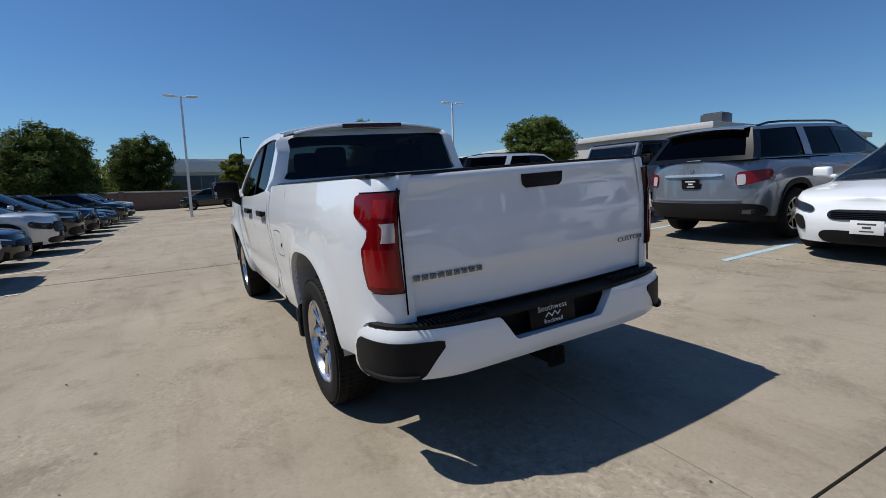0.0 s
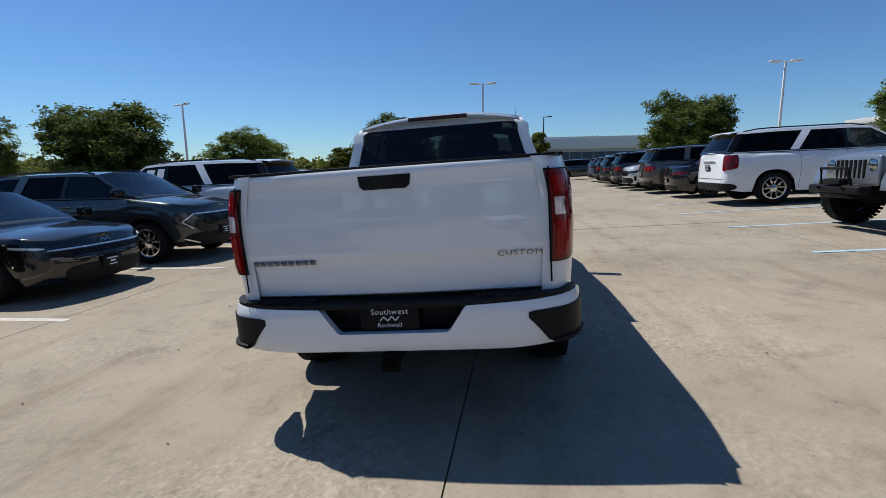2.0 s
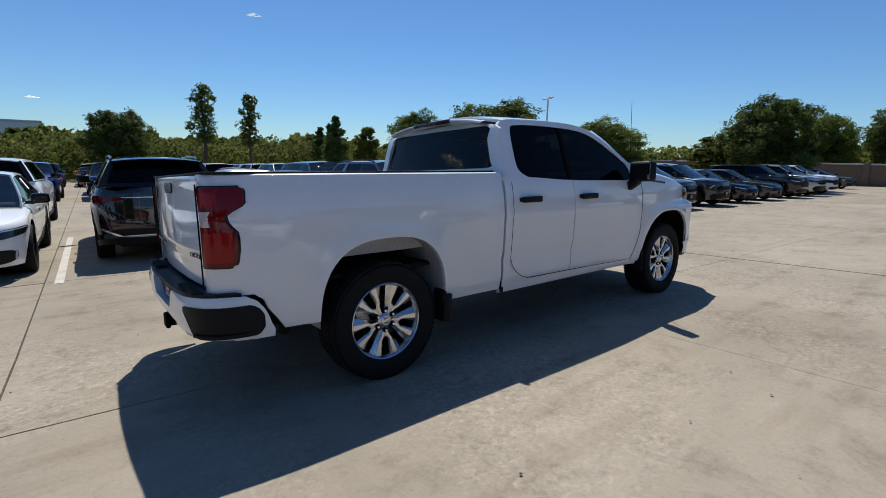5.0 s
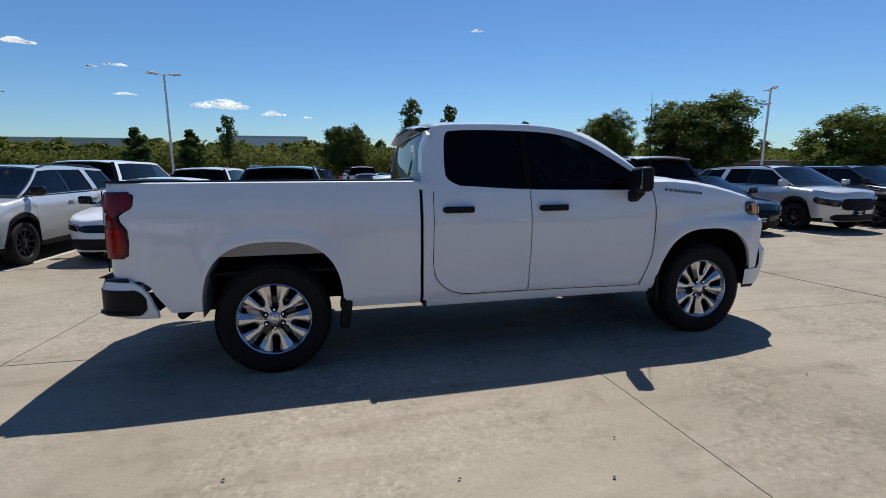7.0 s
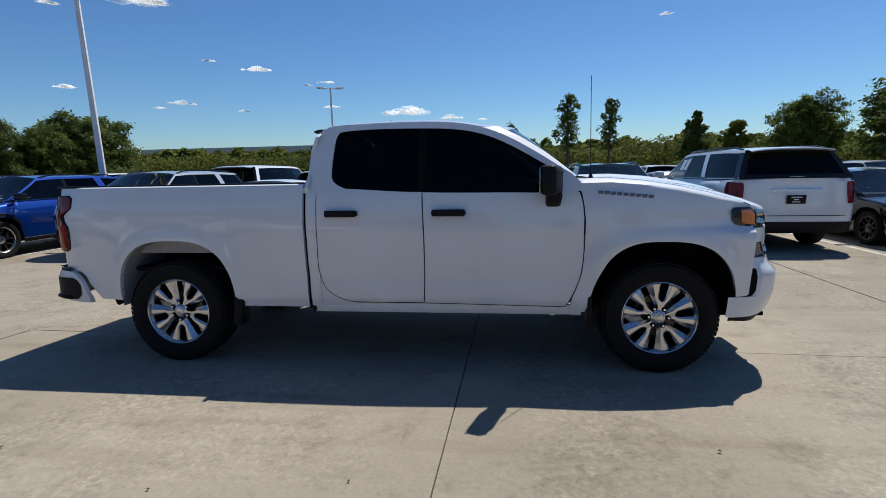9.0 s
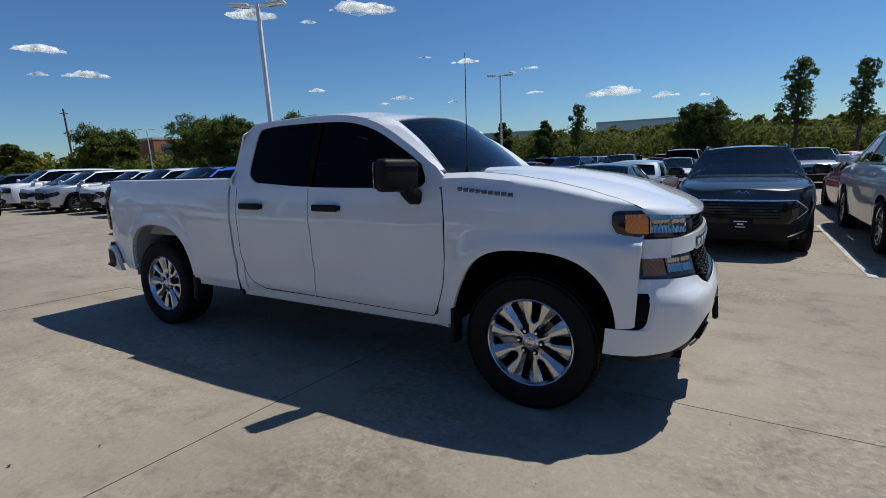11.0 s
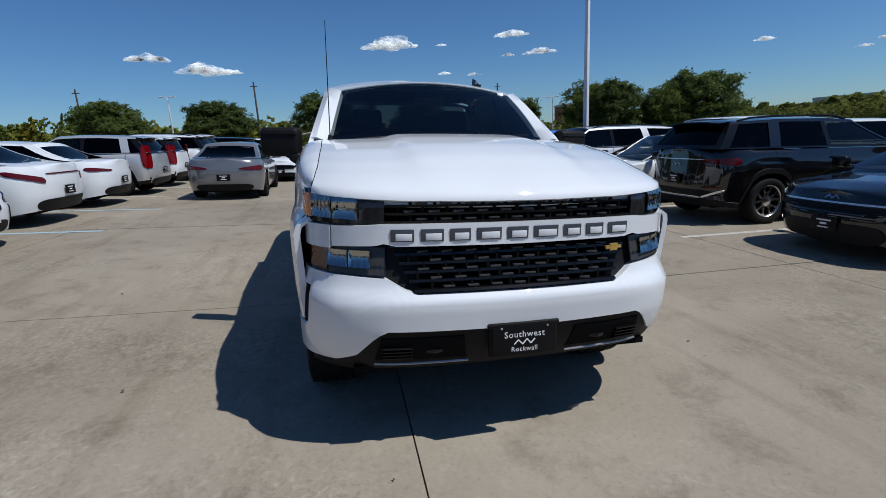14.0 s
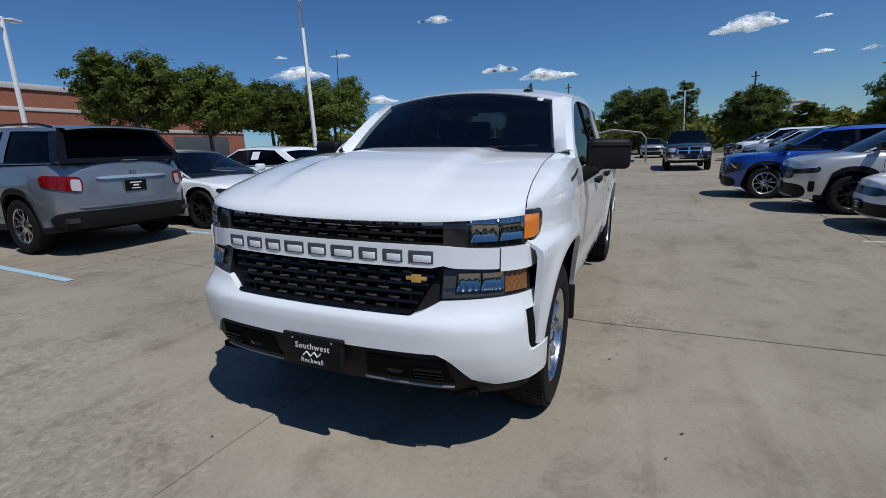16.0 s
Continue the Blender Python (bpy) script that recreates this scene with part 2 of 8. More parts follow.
BRONZE = shader("dark bronze pole", (0.03, 0.028, 0.026), 0.4, 0.5)
BARK = grainy("bark", (0.05, 0.038, 0.028), (0.13, 0.10, 0.075), 14, 0.95, 0.9, dist=0.03)
LEAF_A = leaf_mat("oak leaves", (0.058, 0.090, 0.018), (0.19, 0.235, 0.05))
LEAF_B = leaf_mat("yellow-green leaves", (0.06, 0.08, 0.014), (0.20, 0.21, 0.035))
LEAF_C = leaf_mat("dark green leaves", (0.044, 0.070, 0.018), (0.145, 0.185, 0.048))
WOODS = leaf_mat("far woods leaves", (0.070, 0.086, 0.020), (0.19, 0.21, 0.05))
tone = node(WOODS, "ShaderNodeTexNoise", Scale=0.16, Detail=3.0, Roughness=0.6)
spot = WOODS.node_tree.nodes.new("ShaderNodeNewGeometry")
wire(WOODS, spot, "Position", tone, "Vector")
stand_hue = ramp(WOODS, [(0.34, (0.55, 0.66, 0.62)), (0.47, (0.95, 1.0, 0.9)), (0.58, (1.25, 1.12, 0.8)), (0.70, (1.7, 1.15, 0.62))])
wire(WOODS, tone, "Fac", stand_hue, "Fac")
blend = WOODS.node_tree.nodes.new("ShaderNodeMix")
blend.data_type, blend.blend_type = "RGBA", "MULTIPLY"
blend.inputs[0].default_value = 1.0
leaf_tone = next(n for n in WOODS.node_tree.nodes if n.bl_idname == "ShaderNodeHueSaturation")
wire(WOODS, leaf_tone, "Color", blend, 6)
wire(WOODS, stand_hue, "Color", blend, 7)
wire(WOODS, blend, 2, WOODS.node_tree.nodes["Principled BSDF"], "Base Color")
BRICKWALL = grainy("tan brick", (0.13, 0.085, 0.06), (0.20, 0.14, 0.10), 5, 0.9, 0.4, second=30)
REDBRICK = grainy("red brick", (0.22, 0.075, 0.045), (0.33, 0.13, 0.08), 5, 0.9, 0.4, second=30)
PANELWALL = grainy("pale wall panel", (0.42, 0.41, 0.39), (0.52, 0.51, 0.49), 1.5, 0.8, 0.2)
DARKWALL = grainy("dark glazing and shade band", (0.05, 0.055, 0.06), (0.09, 0.095, 0.10), 2, 0.3, 0.1)
ROOFGREY = grainy("grey roof sheet", (0.45, 0.45, 0.45), (0.58, 0.58, 0.57), 2, 0.6, 0.2)
GRASS = grainy("dry grass", (0.07, 0.085, 0.025), (0.17, 0.16, 0.06), 0.4, 0.95, 0.5, second=9, dist=0.05)
CLOUD = shader("cloud", (0.9, 0.9, 0.9), 1.0)
# added glow that brightens the clouds, mostly their dark undersides
CLOUD.node_tree.nodes["Principled BSDF"].inputs["Emission Color"].default_value = (0.86, 0.92, 1.0, 1)
CLOUD.node_tree.nodes["Principled BSDF"].inputs["Emission Strength"].default_value = 0.32
puff = node(CLOUD, "ShaderNodeTexNoise", Scale=0.02, Detail=8.0, Roughness=0.7)
where = CLOUD.node_tree.nodes.new("ShaderNodeNewGeometry")
wire(CLOUD, where, "Position", puff, "Vector")
thin = ramp(CLOUD, [(0.40, (0, 0, 0)), (0.68, (0.5, 0.5, 0.5))])
wire(CLOUD, puff, "Fac", thin, "Fac")
veil = CLOUD.node_tree.nodes.new("ShaderNodeMixShader")
wire(CLOUD, thin, "Color", veil, 0)
wire(CLOUD, CLOUD.node_tree.nodes.new("ShaderNodeBsdfTransparent"), 0, veil, 1)
wire(CLOUD, CLOUD.node_tree.nodes["Principled BSDF"], 0, veil, 2)
wire(CLOUD, veil, 0, CLOUD.node_tree.nodes["Material Output"], "Surface")
PAINTS = {
    "white": WHITE,
    "black": car_paint("black car paint", (0.005, 0.005, 0.0055), 0.0, 0.25),
    "grey": car_paint("dark grey car paint", (0.035, 0.039, 0.042), 0.4),
    "green_grey": car_paint("dark green-grey car paint", (0.028, 0.036, 0.038), 0.4),
    "steel_silver": car_paint("steel silver car paint", (0.215, 0.238, 0.27), 0.5, 0.32),
    "silver": car_paint("silver car paint", (0.46, 0.48, 0.51), 0.55, 0.34),
    "pale_silver": car_paint("pale silver car paint", (0.60, 0.61, 0.61), 0.45, 0.34),
    "steel_blue": car_paint("steel grey car paint", (0.13, 0.15, 0.18), 0.5, 0.34),
    "blue": car_paint("blue car paint", (0.002, 0.055, 0.36), 0.55, 0.3),
    "mid_grey": car_paint("mid grey car paint", (0.20, 0.205, 0.215), 0.4, 0.34),
    "red": car_paint("red car paint", (0.33, 0.02, 0.018), 0.2),
    "brown": car_paint("brown-grey car paint", (0.075, 0.065, 0.058), 0.4),
}
for k in ("black", "grey", "green_grey"):
    PAINTS[k].node_tree.nodes["Principled BSDF"].inputs["Specular IOR Level"].default_value = 0.1

# ---- building helpers ----
def gz(y):
    """Height of the sloping lot across the aisle."""
    if y >= 0:
        z = -0.05 * min(y, 1.2) - 0.026 * max(0.0, min(y, 60) - 1.2)
    else:
        z = -0.0578 * max(y, -8.0) + 0.03 * max(0.0, min(-y, 70) - 8.0)
    return z


def slope(y):
    return math.degrees(math.atan((gz(y + 1) - gz(y - 1)) / 2))


def stand(x, y, turn=0.0):
    """The pose of a thing that stands on the lot, leaning with its slope."""
    return Matrix.Translation((x, y, gz(y))) @ Matrix.Rotation(radians(slope(y)), 4, "X") @ Matrix.Rotation(radians(turn), 4, "Z")


def finish(bm, name, mat, parent=None, label="", smooth=True, sharp=40):
    me = bpy.data.meshes.new(name)
    bm.normal_update()
    if smooth:
        for f in bm.faces:
            f.smooth = True
        lim = radians(sharp)
        for e in bm.edges:
            if len(e.link_faces) == 2 and e.calc_face_angle(0) > lim:
                e.smooth = False
    bm.to_mesh(me)
    bm.free()
    for k in mat if isinstance(mat, (list, tuple)) else (mat,):
        me.materials.append(k)
    ob = new(name, me)
    if parent:
        ob.parent = parent
    if label:
        ob["label"] = label
    return ob


def part(name, bm, mat, parent, label="", smooth=True, sharp=40):
    return finish(bm, name, mat, parent, label, smooth, sharp)


def thing(name, label, category, m=None, group=""):
    ob = new(name)
    ob.empty_display_size = 0.2
    if m:
        ob.matrix_basis = m
    return tagged(ob, label, category, group)


def interp(x, pts):
    return float(np.interp(x, [p[0] for p in pts], [p[1] for p in pts]))


def spline(pts, n, closed=False):
    """n points along a smooth line through the given ones, at even lengths."""
    p = [Vector(q) for q in pts]
    out = []
    m = len(p)
    for i in range(m if closed else m - 1):
        a, b, c, d = (p[(i + k) % m] if closed else p[min(max(i + k, 0), m - 1)] for k in (-1, 0, 1, 2))
        for j in range(12):
            t = j / 12
            out.append(0.5 * (2 * b + (c - a) * t + (2 * a - 5 * b + 4 * c - d) * t * t + (3 * b - a - 3 * c + d) * t**3))
    out.append(p[0].copy() if closed else p[-1].copy())
    return even(out, n)


def even(out, n):
    lens = [0.0]
    for a, b in zip(out, out[1:]):
        lens.append(lens[-1] + (b - a).length)
    res, k = [], 0
    for i in range(n):
        s = lens[-1] * i / (n - 1)
        while k < len(lens) - 2 and lens[k + 1] < s:
            k += 1
        u = (s - lens[k]) / max(lens[k + 1] - lens[k], 1e-9)
        res.append(out[k].lerp(out[k + 1], min(max(u, 0), 1)))
    return res


def add_grid(bm, rows, flip=False, mat=0):
    vs = [[bm.verts.new(p) for p in row] for row in rows]
    for a, b in zip(vs, vs[1:]):
        for i in range(len(a) - 1):
            q = (a[i], b[i], b[i + 1], a[i + 1])
            pts = []
            for v in q:
                if all((v.co - w.co).length > 1e-6 for w in pts):
                    pts.append(v)
            if len(pts) > 2:
                f = bm.faces.new(pts[::-1] if flip else pts)
                f.material_index = mat
    return vs


def rim_round(bm, inward):
    """Folds the open border of a panel back by a vector, or by one for each vertex."""
    edges = [e for e in bm.edges if len(e.link_faces) == 1]
    made = {}
    for e in edges:
        for v in e.verts:
            if v not in made:
                made[v] = bm.verts.new(v.co + (inward(v.co) if callable(inward) else inward))
    for e in edges:
        a, b = e.verts
        f = e.link_faces[0]
        ordered = [lp.vert for lp in f.loops]
        i = ordered.index(a)
        if ordered[(i + 1) % len(ordered)] is b:
            a, b = b, a
        bm.faces.new((a, b, made[b], made[a]))
    return bm


def panel(rows, inward, flip=False):
    bm = bmesh.new()
    add_grid(bm, rows, flip)
    rim_round(bm, inward)
    return bm


def between(lower, upper, n):
    """Rows that lead from one line of points to another of the same count."""
    return [[a.lerp(b, j / (n - 1)) for a, b in zip(lower, upper)] for j in range(n)]


def rbox(bm, centre, size, r=0.01, turn=(0, 0, 0), taper=None, seg=2):
    m = pose(*centre, *turn)
    res = bmesh.ops.create_cube(bm, size=1.0)
    vs = res["verts"]
    for v in vs:
        k = 1.0
        if taper and v.co.z > 0:
            k = taper
        v.co = Vector((v.co.x * size[0] * k, v.co.y * size[1] * k, v.co.z * size[2]))
    edges = list({e for v in vs for e in v.link_edges})
    if r > 0:
        made = bmesh.ops.bevel(bm, geom=edges, offset=min(r, min(size) * 0.45), segments=seg, affect="EDGES", profile=0.5)
        vs = list({v for f in made["faces"] for v in f.verts} | {v for v in vs if v.is_valid})
    for v in vs:
        v.co = m @ v.co
    return vs


def boxes(specs, r=0.01):
    bm = bmesh.new()
    for s in specs:
        rbox(bm, s[0], s[1], *((s[2],) if len(s) > 2 else (r,)), *(s[3:4]))
    return bm


def lathe(bm, profile, n=48, axis="Y", closed=False, at=(0, 0, 0), flip=False, mat=0):
    """Turns (radius, height) pairs round an axis."""
    rows = []
    for i in range(n + 1):
        a = 2 * math.pi * (i % n) / n
        row = []
        for r, h in profile:
            c, s = r * math.cos(a), r * math.sin(a)
            p = {"Y": (c, h, s), "Z": (c, s, h), "X": (h, c, s)}[axis]
            row.append(Vector(p) + Vector(at))
        rows.append(row)
    vs = [[bm.verts.new(p) for p in row] for row in rows[:n]]
    m = len(profile)
    for i in range(n):
        a, b = vs[i], vs[(i + 1) % n]
        for j in range(m if closed else m - 1):
            k = (j + 1) % m
            q = [a[j], b[j], b[k], a[k]]
            f = bm.faces.new(q[::-1] if flip else q)
            f.material_index = mat
    return bm


def tube(bm, pts, r, n=8, cap=True):
    """A round bar along points; r may be a list."""
    pts = [Vector(p) for p in pts]
    rings = []
    for i, p in enumerate(pts):
        d = (pts[min(i + 1, len(pts) - 1)] - pts[max(i - 1, 0)]).normalized()
        u = d.cross(Vector((0, 0, 1)) if abs(d.z) < 0.9 else Vector((1, 0, 0))).normalized()
        w = d.cross(u)
        k = r[i] if isinstance(r, (list, tuple)) else r
        rings.append([bm.verts.new(p + k * (math.cos(2 * math.pi * j / n) * u + math.sin(2 * math.pi * j / n) * w)) for j in range(n)])
    for a, b in zip(rings, rings[1:]):
        for j in range(n):
            bm.faces.new((a[j], a[(j + 1) % n], b[(j + 1) % n], b[j]))
    if cap:
        bm.faces.new(rings[0][::-1])
        bm.faces.new(rings[-1])
    return bm


def lettering(name, text, size, m, mat, parent, depth=0.003, spread=1.0, wide=1.0):
    """Raised letters in the built-in font, as a mesh."""
    cu = bpy.data.curves.new(name, "FONT")
    cu.body, cu.size, cu.extrude, cu.align_x, cu.align_y, cu.space_character = text, size, depth, "CENTER", "CENTER", spread
    cu.resolution_u = 2
    tmp = bpy.data.objects.new(name, cu)
    scene.collection.objects.link(tmp)
    me = bpy.data.meshes.new_from_object(tmp.evaluated_get(bpy.context.evaluated_depsgraph_get()))
    bpy.data.objects.remove(tmp)
    me.transform(Matrix.Diagonal((wide, 1, 1, 1)))
    me.materials.clear()
    me.materials.append(mat)
    ob = new(name, me)
    ob.parent = parent
    ob.matrix_basis = m
    return ob

# ---- ground ----
GRID = Matrix.Translation((2.35, -0.37, 0)) @ Matrix.Rotation(radians(-2.0), 4, "Z")
PX, PY, GAP = 4.5, 4.57, 0.008
WIDE_JOINT = -1


def slab_rows(i, j, chips):
    """One concrete slab of the lot, following its slope."""
    gap = lambda k: 0.017 if k == WIDE_JOINT else GAP
    x0, x1, y0, y1 = i * PX + gap(i) / 2, (i + 1) * PX - gap(i + 1) / 2, j * PY + GAP / 2, (j + 1) * PY - GAP / 2
    dip = chips.uniform(-0.003, 0.003)
    rows = []
    for y in linspace(y0, y1, 4):
        row = []
        for x in (x0, (x0 + x1) / 2, x1):
            p = GRID @ Vector((x, y, 0))
            row.append(Vector((p.x, p.y, gz(p.y) + dip)))
        rows.append(row)
    return rows


def linspace(a, b, n):
    return [a + (b - a) * i / (n - 1) for i in range(n)]


def build_ground():
    chips = random.Random(4)
    bm = bmesh.new()
    ys = [-2400, -900, -300, -70, -40, -20, -8, -4, 0, 1.2, 5, 20, 40, 60, 90, 300, 900, 2400]
    xs = [-2400, -800, -300, -100, -50, -20, 0, 20, 50, 100, 300, 800, 2400]
    add_grid(bm, [[Vector((x, y, gz(y) - 0.06 - (0.5 if abs(x) > 90 or y > 85 else 0))) for x in xs] for y in ys], True)
    tagged(finish(bm, "ground", GRASS), "dry grass land round the parking lot", "ground", kind="structure")
    bm = bmesh.new()
    ys = [-34, -20, -8, -4, 0, 1.2, 5, 20, 40, 54]
    add_grid(bm, [[Vector((x, y, gz(y) - 0.022)) for x in (-62, -20, 20, 56)] for y in ys], True)
    base = tagged(finish(bm, "pavement", JOINT), "pale worn concrete slabs with dark joints", "pavement", kind="structure")
    far = bmesh.new()
    near = []
    for i in range(-14, 12):
        for j in range(-8, 12):
            c = GRID @ Vector(((i + 0.5) * PX, (j + 0.5) * PY, 0))
            if abs(c.x) > 60 or not -33 < c.y < 53:
                continue
            rows = slab_rows(i, j, chips)
            if -5 <= i <= 5 and -2 <= j <= 1:
                near.append(rows)
            else:
                add_grid(far, rows, True)
    rim_round(far, Vector((0, 0, -0.02)))
    tagged(part("far_slabs", far, CONCRETE, base), kind="stuff")
    for rows in near:
        bm = panel(rows, Vector((0, 0, -0.02)), True)
        part("slab", bm, CONCRETE, base)
    # painted lines
    def line(x0, y0, length, width, mat, label, ang=0.0):
        bm = bmesh.new()
        rows = []
        for k in linspace(0, length, 7):
            row = []
            for w in (-width / 2, width / 2):
                p = Matrix.Rotation(radians(-2.0 + ang), 4, "Z") @ Vector((w, k, 0))
                q = Vector((x0 + p.x, y0 + p.y, 0))
                row.append(Vector((q.x, q.y, gz(q.y) + 0.0045)))
            rows.append(row)
        add_grid(bm, rows, True)
        tagged(finish(bm, "stall_line", mat), label, "line marking", "stall lines", "structure")

    for k in range(-13, 12):
        x = 0.90 + 2.74 * k
        line(x, 4.12 - 0.035 * (x - 1), 5.0, 0.10, LINEWHITE, "worn white parking stall line on the concrete")
    for k in range(-12, 11):
        x = 0.58 + 2.68 * k
        line(x, -4.42 - 0.035 * (x - 0.6), -5.0, 0.10, LINEBLUE if -2 <= k <= 4 else LINEWHITE, "worn blue parking stall line on the concrete" if -2 <= k <= 4 else "worn white parking stall line on the concrete")
    # leaf bits and crumbs lying about
    bm = bmesh.new()
    for _ in range(170):
        x, y = chips.uniform(-6, 10), chips.uniform(-6, 5)
        r = chips.uniform(0.004, 0.011) * (1.6 if chips.random() < 0.1 else 1)
        a = chips.uniform(0, 6.28)
        z = gz(y) + 0.006
        vs = [bm.verts.new((x + r * math.cos(a + t) * chips.uniform(0.5, 1.3), y + r * math.sin(a + t), z + chips.uniform(0, 0.006))) for t in (0, 1.5, 3.1, 4.6)]
        bm.faces.new(vs)
    tagged(finish(bm, "leaf_litter", BARK), "scattered brown leaf bits on concrete", "litter", kind="stuff")


build_ground()

# ---- the white pickup truck ----
TRUCK_POSE = Matrix.Rotation(radians(-3.31), 4, "X") @ Matrix.Translation((0, 0.03, 0))
REAR_ARCH, FRONT_ARCH = (0.015, 0.495, 0.45, 0.54), (3.735, 0.51, 0.45, 0.525)


def arch_reach(x, z, a):
    return (abs((x - a[0]) / a[1]) ** 2.7 + abs(max(z - a[2], 0) / a[3]) ** 2.7) ** (1 / 2.7)


def side_w(x, z):
    """Half width of the body side."""
    w = interp(z, [(0.40, 0.895), (0.46, 0.925), (0.55, 0.948), (0.75, 0.968), (0.95, 0.982), (1.1, 0.988), (1.2, 0.985), (1.3, 0.97), (1.345, 0.957), (1.42, 0.937)])
    if x < -0.3:
        w -= 0.072 * ((-x - 0.3) / 0.75) ** 2
    if x > 3.6:
        w -= interp(z, [(1.0, 0.022), (1.035, 0.028), (1.075, 0.08), (1.12, 0.095)]) * ((x - 3.6) / 0.66) ** 2
    k = interp(x, [(0.55, 0.0), (0.9, 1.0), (3.0, 1.0), (3.25, 0.0)])
    w += k * (0.006 * math.exp(-(((z - 1.08) / 0.05) ** 2)) - 0.012 * math.exp(-(((z - 0.70) / 0.055) ** 2)))
    w += interp(x, [(3.12, 0.0), (3.45, 1.0)]) * interp(z, [(0.4, 0.034), (1.0, 0.034), (1.08, 0.026), (1.25, 0.022), (1.36, 0.006)])
    for a in (REAR_ARCH, FRONT_ARCH):
        r = arch_reach(x, z, a)
        w += 0.02 * math.exp(-(((r - 1.02) / 0.13) ** 2))
    return w


def arch_line(a, n, z_rear, z_front):
    """The wheel opening as (x, z), from its rear foot to its front foot."""
    pts = []
    for i in range(n):
        t = math.pi * (1 - i / (n - 1))
        c, s = math.cos(t), math.sin(t)
        pts.append(Vector((a[0] + a[1] * math.copysign(abs(c) ** (2 / 2.7), c), a[2] + a[3] * abs(s) ** (2 / 2.7), 0)))
    pts[0].y, pts[-1].y = z_rear, z_front
    return pts


def xz(pts):
    return [Vector((p[0], p[1], 0)) for p in pts]


def on_side(rows, s, off=0.0):
    return [[Vector((p.x, s * (side_w(p.x, p.y) + off), p.y)) for p in row] for row in rows]


def g_w(z):
    return 0.955 - 0.335 * (z - 1.345)


ZC = [(3.10, 1.425), (3.4, 1.428), (3.7, 1.405), (4.0, 1.362), (4.25, 1.305), (4.45, 1.24), (4.55, 1.195), (4.61, 1.16)]
NOSE = [(4.59, 0), (4.585, 0.25), (4.565, 0.5), (4.53, 0.66), (4.46, 0.80), (4.345, 0.905), (4.20, 0.945), (4.08, 0.96)]
NOSE_LINE = spline([(x, y, 0) for x, y in NOSE], 160)
NOSE_DX = [(0.36, 0.0), (0.42, 0.045), (0.5, 0.085), (0.6, 0.112), (0.70, 0.118), (0.742, 0.114), (0.762, 0.092), (0.80, 0.062), (0.88, 0.036), (0.97, 0.01), (1.07, 0.005), (1.16, 0.0), (1.22, -0.05)]


def nose(y, z, off=0.0):
    """A point of the front, by its way round from the middle (metres along y, then round the corner)."""
    s, acc = abs(y), 0.0
    p = NOSE_LINE[-1]
    d = Vector((-1, 0.1, 0))
    for a, b in zip(NOSE_LINE, NOSE_LINE[1:]):
        step = (b - a).length
        if acc + step >= s:
            p, d = a.lerp(b, (s - acc) / step), (b - a)
            break
        acc += step
    n = Vector((d.y, -d.x, 0)).normalized()
    k = min(max((p.x - 4.2) / 0.25, 0), 1)
    dx = interp(z, NOSE_DX) * (0.15 + 0.85 * k)
    wide = interp(z, [(0.42, 0.045), (0.62, 0.045), (0.80, 0.022), (0.90, 0.0)]) * (1 - k) * min(1.0, abs(p.y) / 0.8)
    q = p + n * off + Vector((dx * (0.9 + 0.1 * n.x), 0.35 * dx * n.y + wide, 0))
    return Vector((q.x, q.y if y >= 0 else -q.y, z))


def hood_edge(u):
    """The seam between hood and wing, from the windscreen to the nose."""
    return Vector((3.14 + 1.215 * u, interp(u, [(0, 0.835), (0.5, 0.846), (0.8, 0.866), (0.93, 0.884), (1, 0.90)]), interp(3.12 + 1.485 * u, ZC) - 0.002 + 0.048 * u**6))


def nose_patch(ys, lo, hi, nv, off=0.0, depth=0.03):
    rows = []
    for j in range(nv):
        v = j / (nv - 1)
        rows.append([nose(y, lo(y) + (hi(y) - lo(y)) * v, off) for y in ys])
    return panel(rows, lambda c: Vector((-depth, 0, 0)))


def matched_ring(outer, inner, place, inward, sub=4):
    def refine(pts):
        out = []
        m = len(pts)
        for i in range(m):
            a, b, c, d = (Vector((*pts[(i + k) % m], 0)) for k in (-1, 0, 1, 2))
            for j in range(sub):
                t = j / sub
                out.append(0.5 * (2 * b + (c - a) * t + (2 * a - 5 * b + 4 * c - d) * t * t + (3 * b - a - 3 * c + d) * t**3))
        out.append(out[0].copy())
        return out

    o, i = refine(outer), refine(inner)
    bm = bmesh.new()
    rows = [[place(a.lerp(b, k / 3)) for a, b in zip(o, i)] for k in range(4)]
    add_grid(bm, rows)
    bmesh.ops.remove_doubles(bm, verts=bm.verts, dist=1e-5)
    rim_round(bm, inward)
    return bm, [place(p) for p in i[:-1]]


